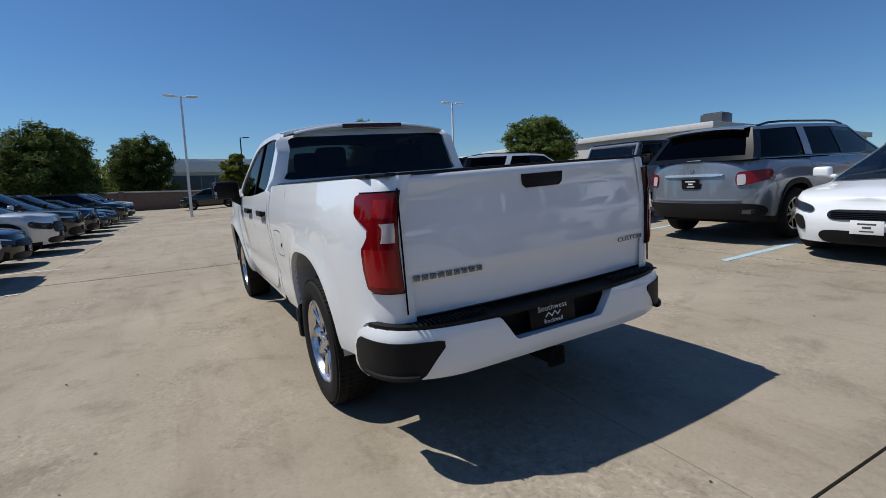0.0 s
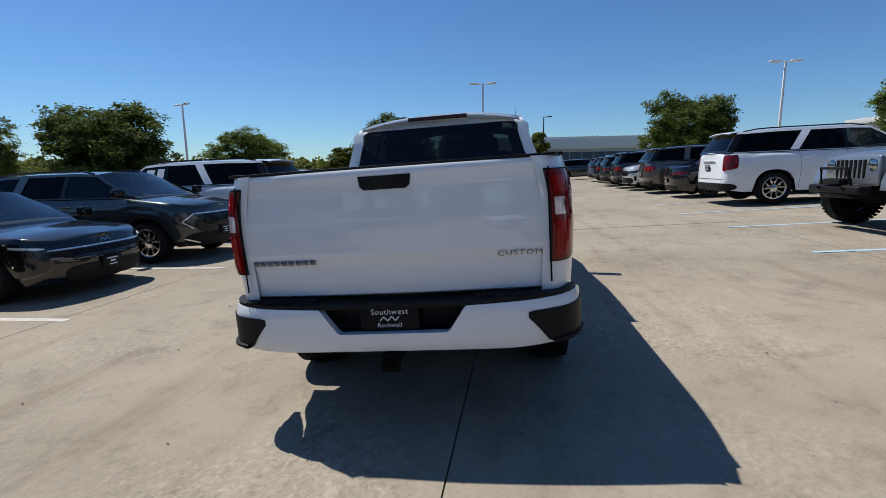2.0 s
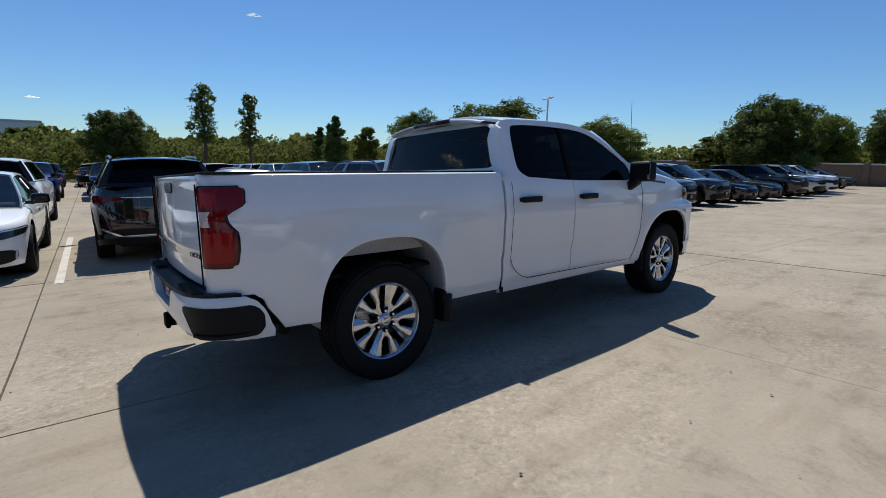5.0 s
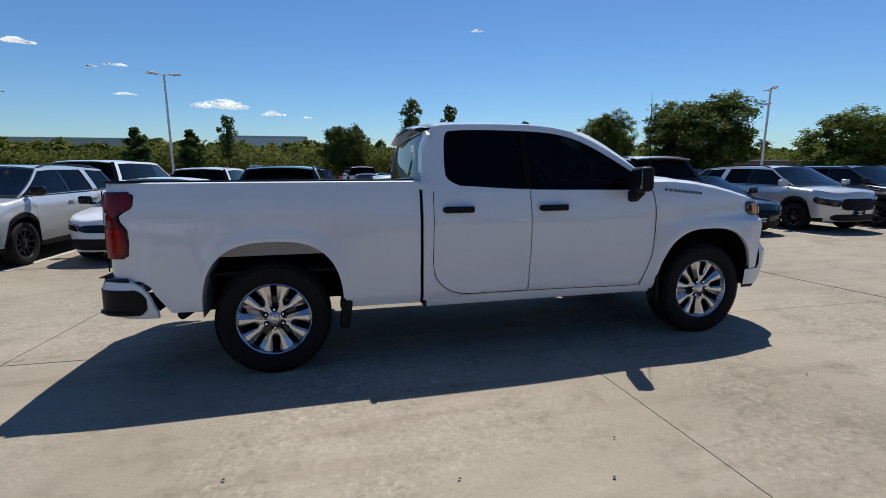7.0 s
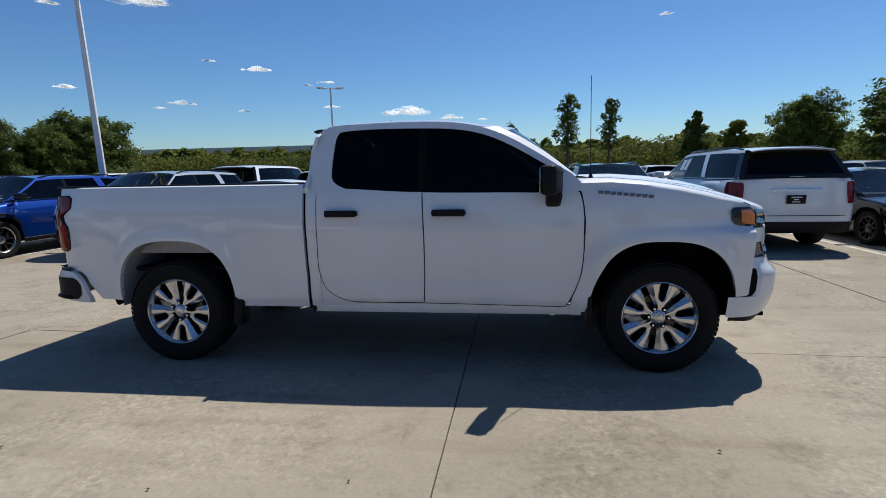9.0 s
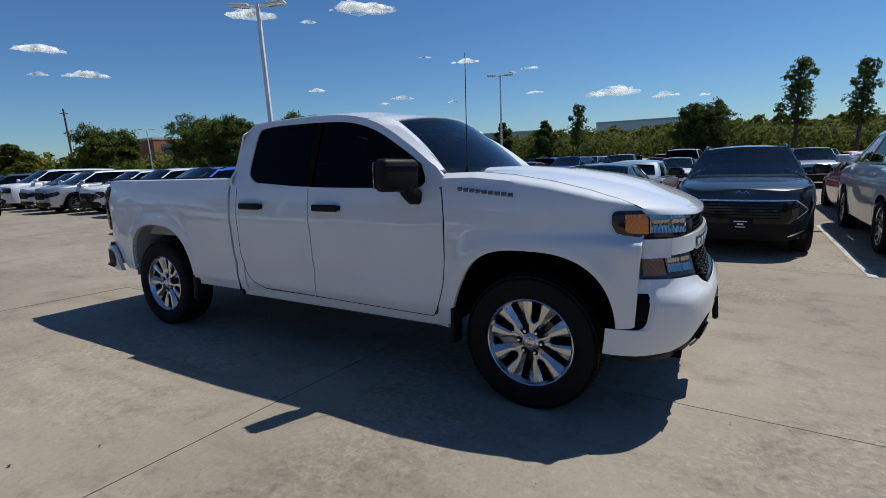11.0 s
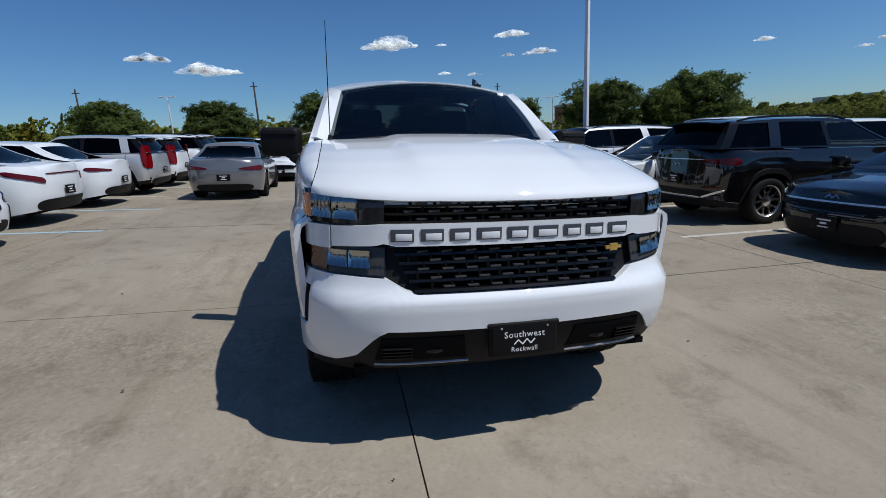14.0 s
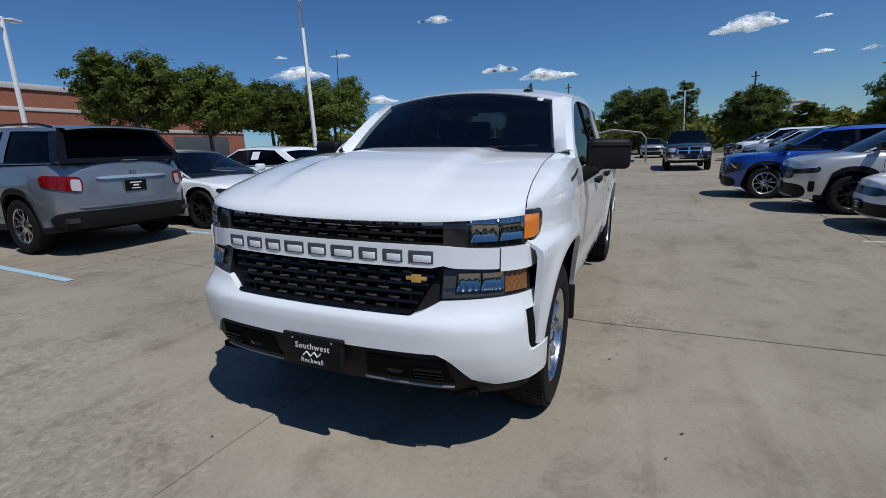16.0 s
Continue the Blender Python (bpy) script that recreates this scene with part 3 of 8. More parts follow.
def truck_wheel(parent, x, y, s, clock=0.0):
    """A wheel of five wishbone spokes, each with a rounded window, and its tyre."""
    m = pose(x, y, 0.408, 0, 0, 0 if s > 0 else 180) @ Matrix.Rotation(radians(clock), 4, "Y")
    bm = bmesh.new()
    lathe(bm, [(0.244, -0.012), (0.248, 0.004), (0.254, 0.012), (0.258, 0.026), (0.264, 0.033), (0.269, 0.03), (0.270, 0.012)], 72)
    lathe(bm, [(0.001, 0.012), (0.032, 0.012), (0.036, 0.006), (0.046, 0.002), (0.054, -0.004), (0.060, -0.03)], 36)
    bmesh.ops.recalc_face_normals(bm, faces=bm.faces)
    wheel = part("wheel", bm, ALLOY, parent, "polished silver wishbone-spoke alloy wheel with chrome lug nuts", sharp=24)
    wheel.matrix_basis = m
    # barrel coloured dark to paint the shade inside the rim
    bm = bmesh.new()
    lathe(bm, [(0.246, -0.008), (0.240, -0.03), (0.234, -0.12), (0.238, -0.2)], 48)
    part("rim_barrel", bm, DARKALLOY, wheel)
    meshes = {}
    for k in range(5):
        for side in (-1, 1):
            if side not in meshes:
                rows = []
                for j in range(19):
                    v = j / 18
                    r = 0.045 + 0.205 * v
                    gap = interp(r, [(0.045, 0.006), (0.085, 0.015), (0.15, 0.018), (0.25, 0.021)])
                    outer = 36 - math.degrees(math.asin(gap / r))
                    t = min(max((r - 0.118) / 0.036, 0.0), 1.0)
                    half = math.sqrt(max(0.0, 1 - (1 - t) ** 2)) * interp(r, [(0.118, 0.021), (0.16, 0.023), (0.25, 0.030)])
                    inner = math.degrees(math.asin(half / r))
                    h = -0.004 + 0.012 * v ** 1.5
                    edge = min(0.012 * t, 0.01)
                    cross = ((0.0, -0.06), (0.03, -0.026), (0.46, 0.0), (0.80, 0.0005), (0.90, -0.0015 - 0.2 * edge), (1.0, -0.001 - edge), (1.0, -0.001 - 4.5 * edge))
                    row = []
                    for f, dh in cross:
                        a = radians(side * (outer + (inner - outer) * f))
                        row.append(Vector((r * math.cos(a), h + dh, r * math.sin(a))))
                    rows.append(row)
                bm = bmesh.new()
                add_grid(bm, rows)
                bmesh.ops.recalc_face_normals(bm, faces=bm.faces)
                up = sum((f.normal.y * f.calc_area() for f in bm.faces))
                if up < 0:
                    bmesh.ops.reverse_faces(bm, faces=bm.faces)
                spoke = part("spoke", bm, ALLOY, wheel, sharp=14)
                meshes[side] = spoke.data
            else:
                spoke = new("spoke", meshes[side])
                spoke.parent = wheel
            spoke.matrix_basis = Matrix.Rotation(radians(72 * k + 90), 4, "Y")
    bm = bmesh.new()
    prof = [(0.236, -0.20), (0.262, -0.205), (0.30, -0.222), (0.345, -0.226), (0.385, -0.215), (0.402, -0.19), (0.409, -0.15), (0.411, -0.09), (0.409, -0.02), (0.402, 0.015), (0.385, 0.042), (0.345, 0.052), (0.30, 0.048), (0.278, 0.036), (0.268, 0.028)]
    lathe(bm, prof, 72)
    for k in range(72):
        a = 2 * math.pi * (k + 0.5) / 72
        for h, w, sk in ((-0.195, 0.036, 0.4), (-0.14, 0.03, -0.3), (-0.088, 0.03, 0.3), (-0.036, 0.03, -0.3), (0.016, 0.036, 0.4)):
            rr = 0.4025 if abs(h + 0.088) > 0.09 else 0.4105
            rbox(bm, (rr * math.cos(a + sk * 0.02), h, rr * math.sin(a + sk * 0.02)), (0.010, w, 0.029), 0, (0, -math.degrees(a), 0))
    part("tyre", bm, RUBBER, wheel, "black all-terrain tyre", sharp=35)
    # disc and shield darkened in colour, as shade behind the spokes
    bm = bmesh.new()
    lathe(bm, [(0.06, -0.075), (0.155, -0.075), (0.16, -0.085), (0.16, -0.10), (0.06, -0.10)], 40)
    part("brake_disc", bm, DARKALLOY, wheel)
    bm = bmesh.new()
    lathe(bm, [(0.001, -0.1), (0.235, -0.1), (0.235, -0.12)], 40)
    part("brake_shield", bm, SHADOWBLACK, wheel)
    bm = bmesh.new()
    rbox(bm, (0.155, -0.062, 0.06), (0.09, 0.045, 0.16), 0.014, (0, 20, 0))
    # two small steel blocks stand in for glints on the caliper
    rbox(bm, (0.16, -0.045, 0.03), (0.03, 0.02, 0.05), 0.006, (0, 20, 0))
    rbox(bm, (0.145, -0.045, 0.10), (0.03, 0.02, 0.05), 0.006, (0, 20, 0))
    part("brake_caliper", bm, STEEL, wheel)
    bm = bmesh.new()
    lathe(bm, [(0.001, 0.0145), (0.024, 0.014), (0.029, 0.011)], 28)
    part("hub_cap", bm, ALLOY, wheel, "pale silver hub cap")
    # each lug hole is a flat black disc painting the shade inside it
    pocket = nut = None
    for k in range(6):
        a = radians(60 * k + 30)
        at = Matrix.Translation((0.070 * math.cos(a), 0, 0.070 * math.sin(a)))
        if pocket is None:
            bm = bmesh.new()
            lathe(bm, [(0.001, 0.0005), (0.017, 0.0005), (0.0185, -0.001), (0.0185, -0.02)], 16)
            bmesh.ops.recalc_face_normals(bm, faces=bm.faces)
            pocket = part("lug_hole_shade", bm, SHADOWBLACK, wheel)
            bm = bmesh.new()
            lathe(bm, [(0.001, 0.016), (0.007, 0.0155), (0.0105, 0.011), (0.0115, -0.003)], 6)
            bmesh.ops.recalc_face_normals(bm, faces=bm.faces)
            nut = part("lug_nut", bm, CHROME, wheel, sharp=20)
        else:
            pocket, nut = new("lug_hole_shade", pocket.data), new("lug_nut", nut.data)
            pocket.parent = nut.parent = wheel
        pocket.matrix_basis = nut.matrix_basis = at
    return wheel


def plate(parent, m, lines=3, frame_mat=None, w=0.305, h=0.152):
    """A dealer's black plate: pale marks where the writing stands."""
    bm = boxes([((0, 0, 0), (w, h, 0.006), 0.006)])
    p = part("plate_insert", bm, PLATEBLACK, parent, "black dealer plate with pale lettering")
    p.matrix_basis = m
    for k, (x, y) in enumerate(((-0.11, 0.06), (0.11, 0.06))):
        bm = bmesh.new()
        lathe(bm, [(0.001, 0.007), (0.005, 0.006), (0.006, 0.003)], 10, "Z", at=(x, y, 0))
        part("screw", bm, CHROME, p)
    lettering("lettering", "Southwest", 0.042, pose(0, 0.026, 0.0032), PALE, p, 0.0006, 1.1)
    lettering("lettering", "Rockwall", 0.032, pose(0, -0.042, 0.0032), PALE, p, 0.0006, 1.1)
    bm = bmesh.new()
    for x0, x1, y0, y1 in ((-0.05, -0.03, -0.012, 0.008), (-0.03, -0.008, 0.008, -0.014), (-0.008, 0.012, -0.012, 0.01), (0.012, 0.03, 0.01, -0.012), (0.03, 0.05, -0.012, 0.008)):
        tube(bm, [(x0, y0 - 0.006, 0.0042), (x1, y1 - 0.006, 0.0042)], 0.0032, 5)
    part("emblem", bm, PALE, p)
    return p


def lamp_inside(lamp, s, lo, hi, proud, pieces):
    """Reflector bowls, lenses and frames of one lamp, laid along the nose between two height lines."""
    for nm, y0, y1, z0, z1, mat, lab, sink in pieces:
        fluted = nm == "lamp_reflector" and y0 > 0.76
        rows = []
        for v in linspace(0, 1, 15):
            row = []
            for u in linspace(0, 1, 37):
                y, h = y0 + (y1 - y0) * u, z0 + (z1 - z0) * v
                ends = min(1.0, 9 * u, 9 * (1 - u))
                deep = 0.0
                if nm == "lamp_reflector":
                    deep = ends * (0.010 * 4 * v * (1 - v) + 0.0012 * math.sin((11 if fluted else 7) * math.pi * u + 2.0 * v) + (0.0 if fluted else 0.002 * (1 - v)))
                elif nm in ("side_marker", "turn_lens"):
                    deep = 0.0016 * math.sin(9 * math.pi * u) * math.sin(5 * math.pi * v)
                row.append(nose(s * y, lo(y) + (hi(y) - lo(y)) * h, proud + sink - deep))
            rows.append(row)
        part(nm, panel(rows, Vector((-0.006, 0, 0)), s < 0), mat, lamp, lab)


def build_truck():
    T = thing("pickup_truck", "clean white extended-cab pickup truck with silver alloy wheels parked on concrete", "pickup truck", TRUCK_POSE)
    # -- cab and bed sides
    for s in (1, -1):
        fl = s < 0
        inward = Vector((0, -0.035 * s, 0))
        # bed side with its rear corner
        corner = spline([(-1.075, 0.803, 0), (-1.062, 0.845, 0), (-1.02, 0.885, 0), (-0.96, 0.912, 0), (-0.87, side_w(-0.87, 1.2) - 0.004, 0), (-0.78, side_w(-0.78, 1.2), 0)], 14)
        cols = [(p.x, p.y / side_w(-0.78, 1.2), None) for p in corner[:-1]]
        arch = arch_line(REAR_ARCH, 41, 0.50, 0.462)
        xs = linspace(-0.78, -0.505, 7)[:-1]
        grid_cols = []
        for x, k, _ in cols:
            zb = interp(x, [(-1.08, 0.735), (-0.86, 0.735), (-0.80, 0.69), (-0.76, 0.60)])
            grid_cols.append([(x, k * side_w(-0.78, z), z) for z in linspace(zb, 1.41, 16)])
        for x in xs:
            zb = interp(x, [(-0.80, 0.66), (-0.74, 0.58), (-0.69, 0.50), (-0.5, 0.50)])
            grid_cols.append([(x, side_w(x, z), z) for z in linspace(zb, 1.41, 16)])
        for p in arch:
            grid_cols.append([(p.x + (0.0 if z > 1.2 else 0.0), side_w(p.x, z), z) for z in linspace(p.y, 1.41, 16)])
        for x in linspace(0.535, 1.106, 11):
            zb = interp(x, [(0.5, 0.47), (0.6, 0.458), (1.1, 0.456)])
            grid_cols.append([(x, side_w(x, z), z) for z in linspace(zb, 1.41, 16)])
        rows = [[Vector((c[j][0], s * c[j][1], c[j][2])) for c in grid_cols] for j in range(16)]
        top = [Vector((p.x, p.y - s * 0.012, p.z + 0.008)) for p in rows[-1]]
        rows.append(top)
        rows.append([Vector((p.x + (0.03 if p.x < -1.0 else 0), p.y - s * 0.05, p.z + 0.001)) for p in top])
        part("bed_side", panel(rows, inward, fl), WHITE, T, "white pressed bed side panel")
        bm = boxes([((0.06, s * 0.858, 1.424), (2.04, 0.07, 0.016), 0.006), ((-0.985, s * 0.832, 1.4235), (0.17, 0.062, 0.015), 0.005, (0, 0, s * 14)), ((0.04, s * 0.815, 1.20), (2.06, 0.03, 0.42), 0.008)])
        part("bed_rail_cap", bm, PLASTIC, T)
        # wheel well
        for a, mat, ins in ((REAR_ARCH, LINER, 0.50), (FRONT_ARCH, SHADOWBLACK, 0.45)):
            line = arch_line(a, 30, a[2], a[2])
            rows = []
            for d in (0.006, 0.06, 0.14, 0.24, ins):
                rows.append([Vector((a[0] + (p.x - a[0]) * (1 + d * 0.05), s * (side_w(p.x, max(p.y, 0.6)) - 0.02 - d), a[2] + (p.y - a[2]) * (1 + 0.02 * (d > 0.02)))) for p in line])
            part("wheel_liner", panel(rows, Vector((0, 0, 0.004)), fl), mat, T)
            bm = boxes([((a[0], s * 0.44, 0.72), (1.05, 0.02, 0.56), 0)])
            part("wheel_well_wall", bm, SHADOWBLACK, T)
        bm = boxes([((0.0, s * 0.62, 0.872), (0.86, 0.36, 0.012), 0.003)])
        part("wheel_well_shield", bm, SHADOWBLACK, T)
        bm = boxes([((0.0, s * 0.83, 0.935), (0.94, 0.012, 0.125), 0.004)])
        part("wheelhouse_sheet", bm, LINER, T, "pale grey sheet of the rear wheelhouse")
        # cab corner behind the doors
        rows = [[Vector((x, s * side_w(x, z), z)) for x in linspace(1.132, 1.211, 4)] for z in linspace(0.462, 1.345, 16)]
        part("cab_corner", panel(rows, inward, fl), WHITE, T)
        # black filler painted as the shade between bed and cab
        bm = boxes([((1.119, s * 0.90, 0.92), (0.012, 0.07, 0.94), 0)])
        part("bed_gap_shade", bm, SHADOWBLACK, T)
        bm = boxes([((1.142, s * 0.90, 0.445), (0.03, 0.06, 0.05), 0.008)])
        part("body_mount_cap", bm, PLASTIC, T)
        rows = [[Vector((x, s * (side_w(x, z) - 0.009), z)) for x in linspace(1.20, 1.49, 8)] for z in linspace(0.47, 0.80, 8)]
        part("door_sill", panel(rows, inward, fl), WHITE, T)
        # doors
        ahead = lambda x: interp(x, [(1.17, 0.034), (1.3, 0.03), (2.0, 0.016), (2.9, 0.004), (3.2, 0.0)])
        cols = []
        for x in (1.178, 1.181, 1.19, 1.205, 1.23, 1.26, 1.30, 1.35, 1.41, 1.5, 1.6, 1.7, 1.8, 1.9, 1.96, 1.985, 2.002):
            zb = interp(x, [(1.178, 0.74), (1.184, 0.71), (1.208, 0.64), (1.28, 0.565), (1.33, 0.535), (1.40, 0.515), (1.5, 0.508), (2.1, 0.503)])
            cols.append([Vector((x + ahead(x) + (0.012 * math.sin(math.pi * (z - 0.5) / 0.85) * max(0, (x - 1.7) / 0.3)), s * side_w(x, z), z)) for z in linspace(zb, 1.343, 24)])
        rows = [[c[j] for c in cols] for j in range(24)]
        rear_door = part("rear_door", panel(rows, inward, fl), WHITE, T, "white rear cab door")
        cols = []
        for x in (2.012, 2.03, 2.06, 2.15, 2.3, 2.45, 2.6, 2.75, 2.9, 3.0, 3.05, 3.085, 3.115, 3.14, 3.16, 3.175, 3.184, 3.190):
            zb = interp(x, [(2.0, 0.502), (2.9, 0.487), (3.05, 0.484), (3.085, 0.50), (3.116, 0.561), (3.15, 0.65), (3.175, 0.745), (3.184, 0.80), (3.19, 0.88)])
            zt = interp(x, [(2.0, 1.337), (2.9, 1.325), (3.05, 1.326), (3.14, 1.335), (3.165, 1.32), (3.18, 1.25), (3.19, 1.15)])
            cols.append([Vector((x + ahead(x) + (0.012 * math.sin(math.pi * (z - 0.5) / 0.85) * max(0, (2.3 - x) / 0.3) if x < 2.3 else x * 0), s * side_w(x, z), z)) for z in linspace(zb, zt, 24)])
        rows = [[c[j] for c in cols] for j in range(24)]
        front_door = part("front_door", panel(rows, inward, fl), WHITE, T, "white front cab door")
        for d, hx in ((rear_door, 1.412), (front_door, 2.222)):
            y = s * side_w(hx, 1.19)
            bm = bmesh.new()
            rbox(bm, (hx, y + s * 0.032, 1.19), (0.24, 0.024, 0.05), 0.014, seg=3)
            rbox(bm, (hx - 0.1, y + s * 0.012, 1.19), (0.05, 0.045, 0.036), 0.008)
            rbox(bm, (hx + 0.1, y + s * 0.012, 1.19), (0.05, 0.045, 0.036), 0.008)
            part("door_handle", bm, PLASTIC, d, "black door handle")
            bm = bmesh.new()
            rows = []
            for j in range(7):
                z = 1.125 + 0.11 * j / 6
                rows.append([Vector((hx + 0.1 * u * math.sin(math.pi * (0.1 + 0.8 * j / 6)), s * (side_w(hx, z) + 0.0025), z)) for u in linspace(-1, 1, 9)])
            add_grid(bm, rows, fl)
            part("handle_pocket", bm, shader_pocket, d)
        # black strip on the panels, drawn as the shade in the door gaps
        seam = [(1.181, 1.335), (1.18, 1.1), (1.176, 0.9), (1.176, 0.76), (1.206, 0.642), (1.278, 0.565), (1.40, 0.511), (1.5, 0.504), (2.0, 0.499), (2.5, 0.491), (3.03, 0.482), (3.088, 0.50), (3.121, 0.561), (3.155, 0.65), (3.181, 0.745), (3.195, 0.9), (3.198, 1.05), (3.192, 1.2), (3.172, 1.32)]
        line = spline([(x + ahead(x), z, 0) for x, z in seam], 120)
        bm = bmesh.new()
        rows = []
        for w in (-0.0028, 0.0028):
            row = []
            for i, p in enumerate(line):
                d = (line[min(i + 1, 119)] - line[max(i - 1, 0)]).normalized()
                q = p + Vector((-d.y, d.x, 0)) * w
                row.append(Vector((q.x, s * (side_w(q.x, q.y) + 0.0012), q.y)))
            rows.append(row)
        add_grid(bm, rows, fl)
        part("door_gap_shade", bm, SHADOWBLACK, T)
        # rocker below the doors
        rows = [[Vector((x, s * (side_w(x, z) - (0.012 if z > 0.47 else 0.0)), z)) for x in linspace(1.125, 3.19, 24)] for z in (0.415, 0.425, 0.445, 0.475, 0.493)]
        part("rocker_panel", panel(rows, inward, fl), WHITE, T)
        # black sheet behind the doors that keeps their gaps dark, as shade would
        bm = boxes([((2.18, s * 0.90, 0.93), (2.06, 0.03, 0.84), 0)])
        part("door_jamb_shade", bm, SHADOWBLACK, T)
        # front fender with its curled top
        bot = xz([(3.098, 0.452), (3.13, 0.448), (3.17, 0.447), (3.21, 0.447)]) + arch_line(FRONT_ARCH, 45, 0.50, 0.578) + xz([(4.262, 0.58), (4.29, 0.581), (4.315, 0.584), (4.332, 0.594)])
        n = len(bot)
        topx = [3.135 + (4.358 - 3.135) * (min(max((p.x - 3.098) / (4.332 - 3.098), 0), 1)) for p in bot]
        top = [Vector((x, hood_edge((x - 3.14) / 1.215).z - interp(x, [(4.1, 0.035), (4.358, 0.012)]), 0)) for x in topx]
        rows2 = []
        for j in range(34):
            v = j / 33
            row = []
            for i, (a, b) in enumerate(zip(bot, top)):
                p = a.lerp(b, v)
                k = max(0.0, 1 - (a.x - 3.098) / 0.55)
                bulge = interp(p.y, [(0.45, 0.0), (0.56, 0.018), (0.77, 0.068), (1.12, 0.075), (1.33, 0.035), (1.42, 0.0)])
                row.append(Vector((p.x + k * (bulge + 0.006), p.y, 0)))
            rows2.append(row)
        rows = on_side(rows2, s)
        last = rows[-1]
        for f in (0.25, 0.55, 0.8, 1.0):
            row = []
            for p in last:
                seam = hood_edge((p.x - 3.14) / 1.215)
                yh, zz = min(seam.y + 0.0045, abs(p.y) - 0.004), seam.z
                row.append(Vector((p.x, s * (abs(p.y) * (1 - f) + yh * f), p.z + (zz - p.z) * math.sin(f * math.pi / 2) ** 0.8)))
            rows.append(row)
        fender = part("front_fender", panel(rows, Vector((0, -0.03 * s, 0)), fl), WHITE, T, "white front wing panel")
        mark = None
        for k in range(9):
            x0, z0 = 3.305 + 0.042 * k, 1.322 - 0.0042 * k
            if mark is None:
                bm = bmesh.new()
                rbox(bm, (0, 0, 0), (0.034, 0.006, 0.024), 0.002)
                mark = part("badge_mark", bm, BADGE, fender)
            else:
                mark = new("badge_mark", mark.data)
                mark.parent = fender
            mark.matrix_basis = Matrix.Translation((x0, s * (side_w(x0, z0) + 0.003), z0))
        part("mud_guard", boxes([((3.245, s * 0.93, 0.45), (0.03, 0.12, 0.24), 0.012)]), PLASTIC, T)
        part("mud_guard", boxes([((0.525, s * 0.90, 0.41), (0.075, 0.15, 0.22), 0.02, (0, 8, 0)), ((0.505, s * 0.90, 0.50), (0.04, 0.13, 0.10), 0.015, (0, 8, 0))]), PLASTIC, T)
        # window frame
        outer = [(1.125, 1.345), (1.13, 1.42), (1.14, 1.5), (1.16, 1.66), (1.205, 1.79), (1.29, 1.848), (1.6, 1.865), (2.0, 1.868), (2.27, 1.852), (2.47, 1.815), (2.65, 1.745), (2.85, 1.63), (3.05, 1.498), (3.13, 1.44), (3.165, 1.335), (2.6, 1.325), (2.0, 1.335), (1.5, 1.343)]
        inner = [(1.43, 1.378), (1.345, 1.425), (1.322, 1.5), (1.332, 1.70), (1.352, 1.785), (1.40, 1.812), (1.62, 1.825), (2.0, 1.822), (2.27, 1.807), (2.47, 1.765), (2.635, 1.697), (2.80, 1.605), (2.95, 1.512), (3.005, 1.46), (3.01, 1.338), (2.6, 1.331), (2.0, 1.341), (1.5, 1.372)]
        place = lambda p: Vector((p.x, s * g_w(p.y), p.y))
        bm, loop = matched_ring(outer, inner, place, Vector((0, -0.03 * s, 0)))
        if fl:
            bmesh.ops.reverse_faces(bm, faces=bm.faces)
        part("cab_side_frame", bm, WHITE, T)
        bm = bmesh.new()
        bm.faces.new([bm.verts.new(p + Vector((0, -0.014 * s, 0))) for p in loop])
        part("side_window", bm, PRIVACY, T, "dark tinted side window")
        bm = boxes([((2.016, s * (g_w(1.58) - 0.012), 1.58), (0.055, 0.02, 0.50), 0.002, (s * 18.5, 0, 0))])
        part("window_pillar", bm, SHADOWBLACK, T)
        # windscreen pillar
        ring_pts = [place(Vector((*q, 0))) for q in ((2.47, 1.815), (2.65, 1.745), (2.85, 1.63), (3.05, 1.498), (3.13, 1.44))]
        low, high = Vector((3.13, s * 0.80, 1.415)), Vector((2.655, s * 0.68, 1.803))
        a = spline(ring_pts, 12)
        b = [high.lerp(low, i / 11) + Vector((0.02 * math.sin(math.pi * i / 11), 0, 0.014 * math.sin(math.pi * i / 11))) for i in range(12)]
        mid = [p.lerp(q, 0.5) + Vector((0.018, s * 0.018, 0.018)) for p, q in zip(a, b)]
        part("windscreen_pillar", panel([a, mid, b], Vector((-0.02, -0.02 * s, -0.02)), not fl), WHITE, T)
        # mirror
        bm = bmesh.new()
        rbox(bm, (2.945, s * 1.122, 1.412), (0.115, 0.28, 0.20), 0.036, (0, 0, s * 18), seg=4)
        rbox(bm, (2.952, s * 1.122, 1.468), (0.112, 0.255, 0.012), 0.004, (0, 0, s * 18), seg=2)
        rbox(bm, (2.975, s * 0.995, 1.285), (0.11, 0.16, 0.085), 0.025, (s * 34, 0, 0), seg=3)
        rbox(bm, (2.97, s * 1.04, 1.325), (0.10, 0.12, 0.07), 0.02, (s * 20, 0, 0), seg=2)
        mirror = part("door_mirror", bm, PLASTIC, T, "large black plastic door mirror")
        bm = boxes([((2.890, s * 1.140, 1.412), (0.012, 0.225, 0.16), 0.005, (0, 0, s * 18))])
        part("mirror_glass", bm, MIRRORGLASS, mirror)
        if s > 0:
            # thin black loop drawn as the shade in the fuel door's gap
            loop = [(0.70, 0.90), (0.76, 0.885), (0.90, 0.885), (0.945, 0.91), (0.945, 1.05), (0.92, 1.075), (0.74, 1.075), (0.70, 1.05)]
            line = spline([(x, z, 0) for x, z in loop], 60, True)
            bm = bmesh.new()
            rows = []
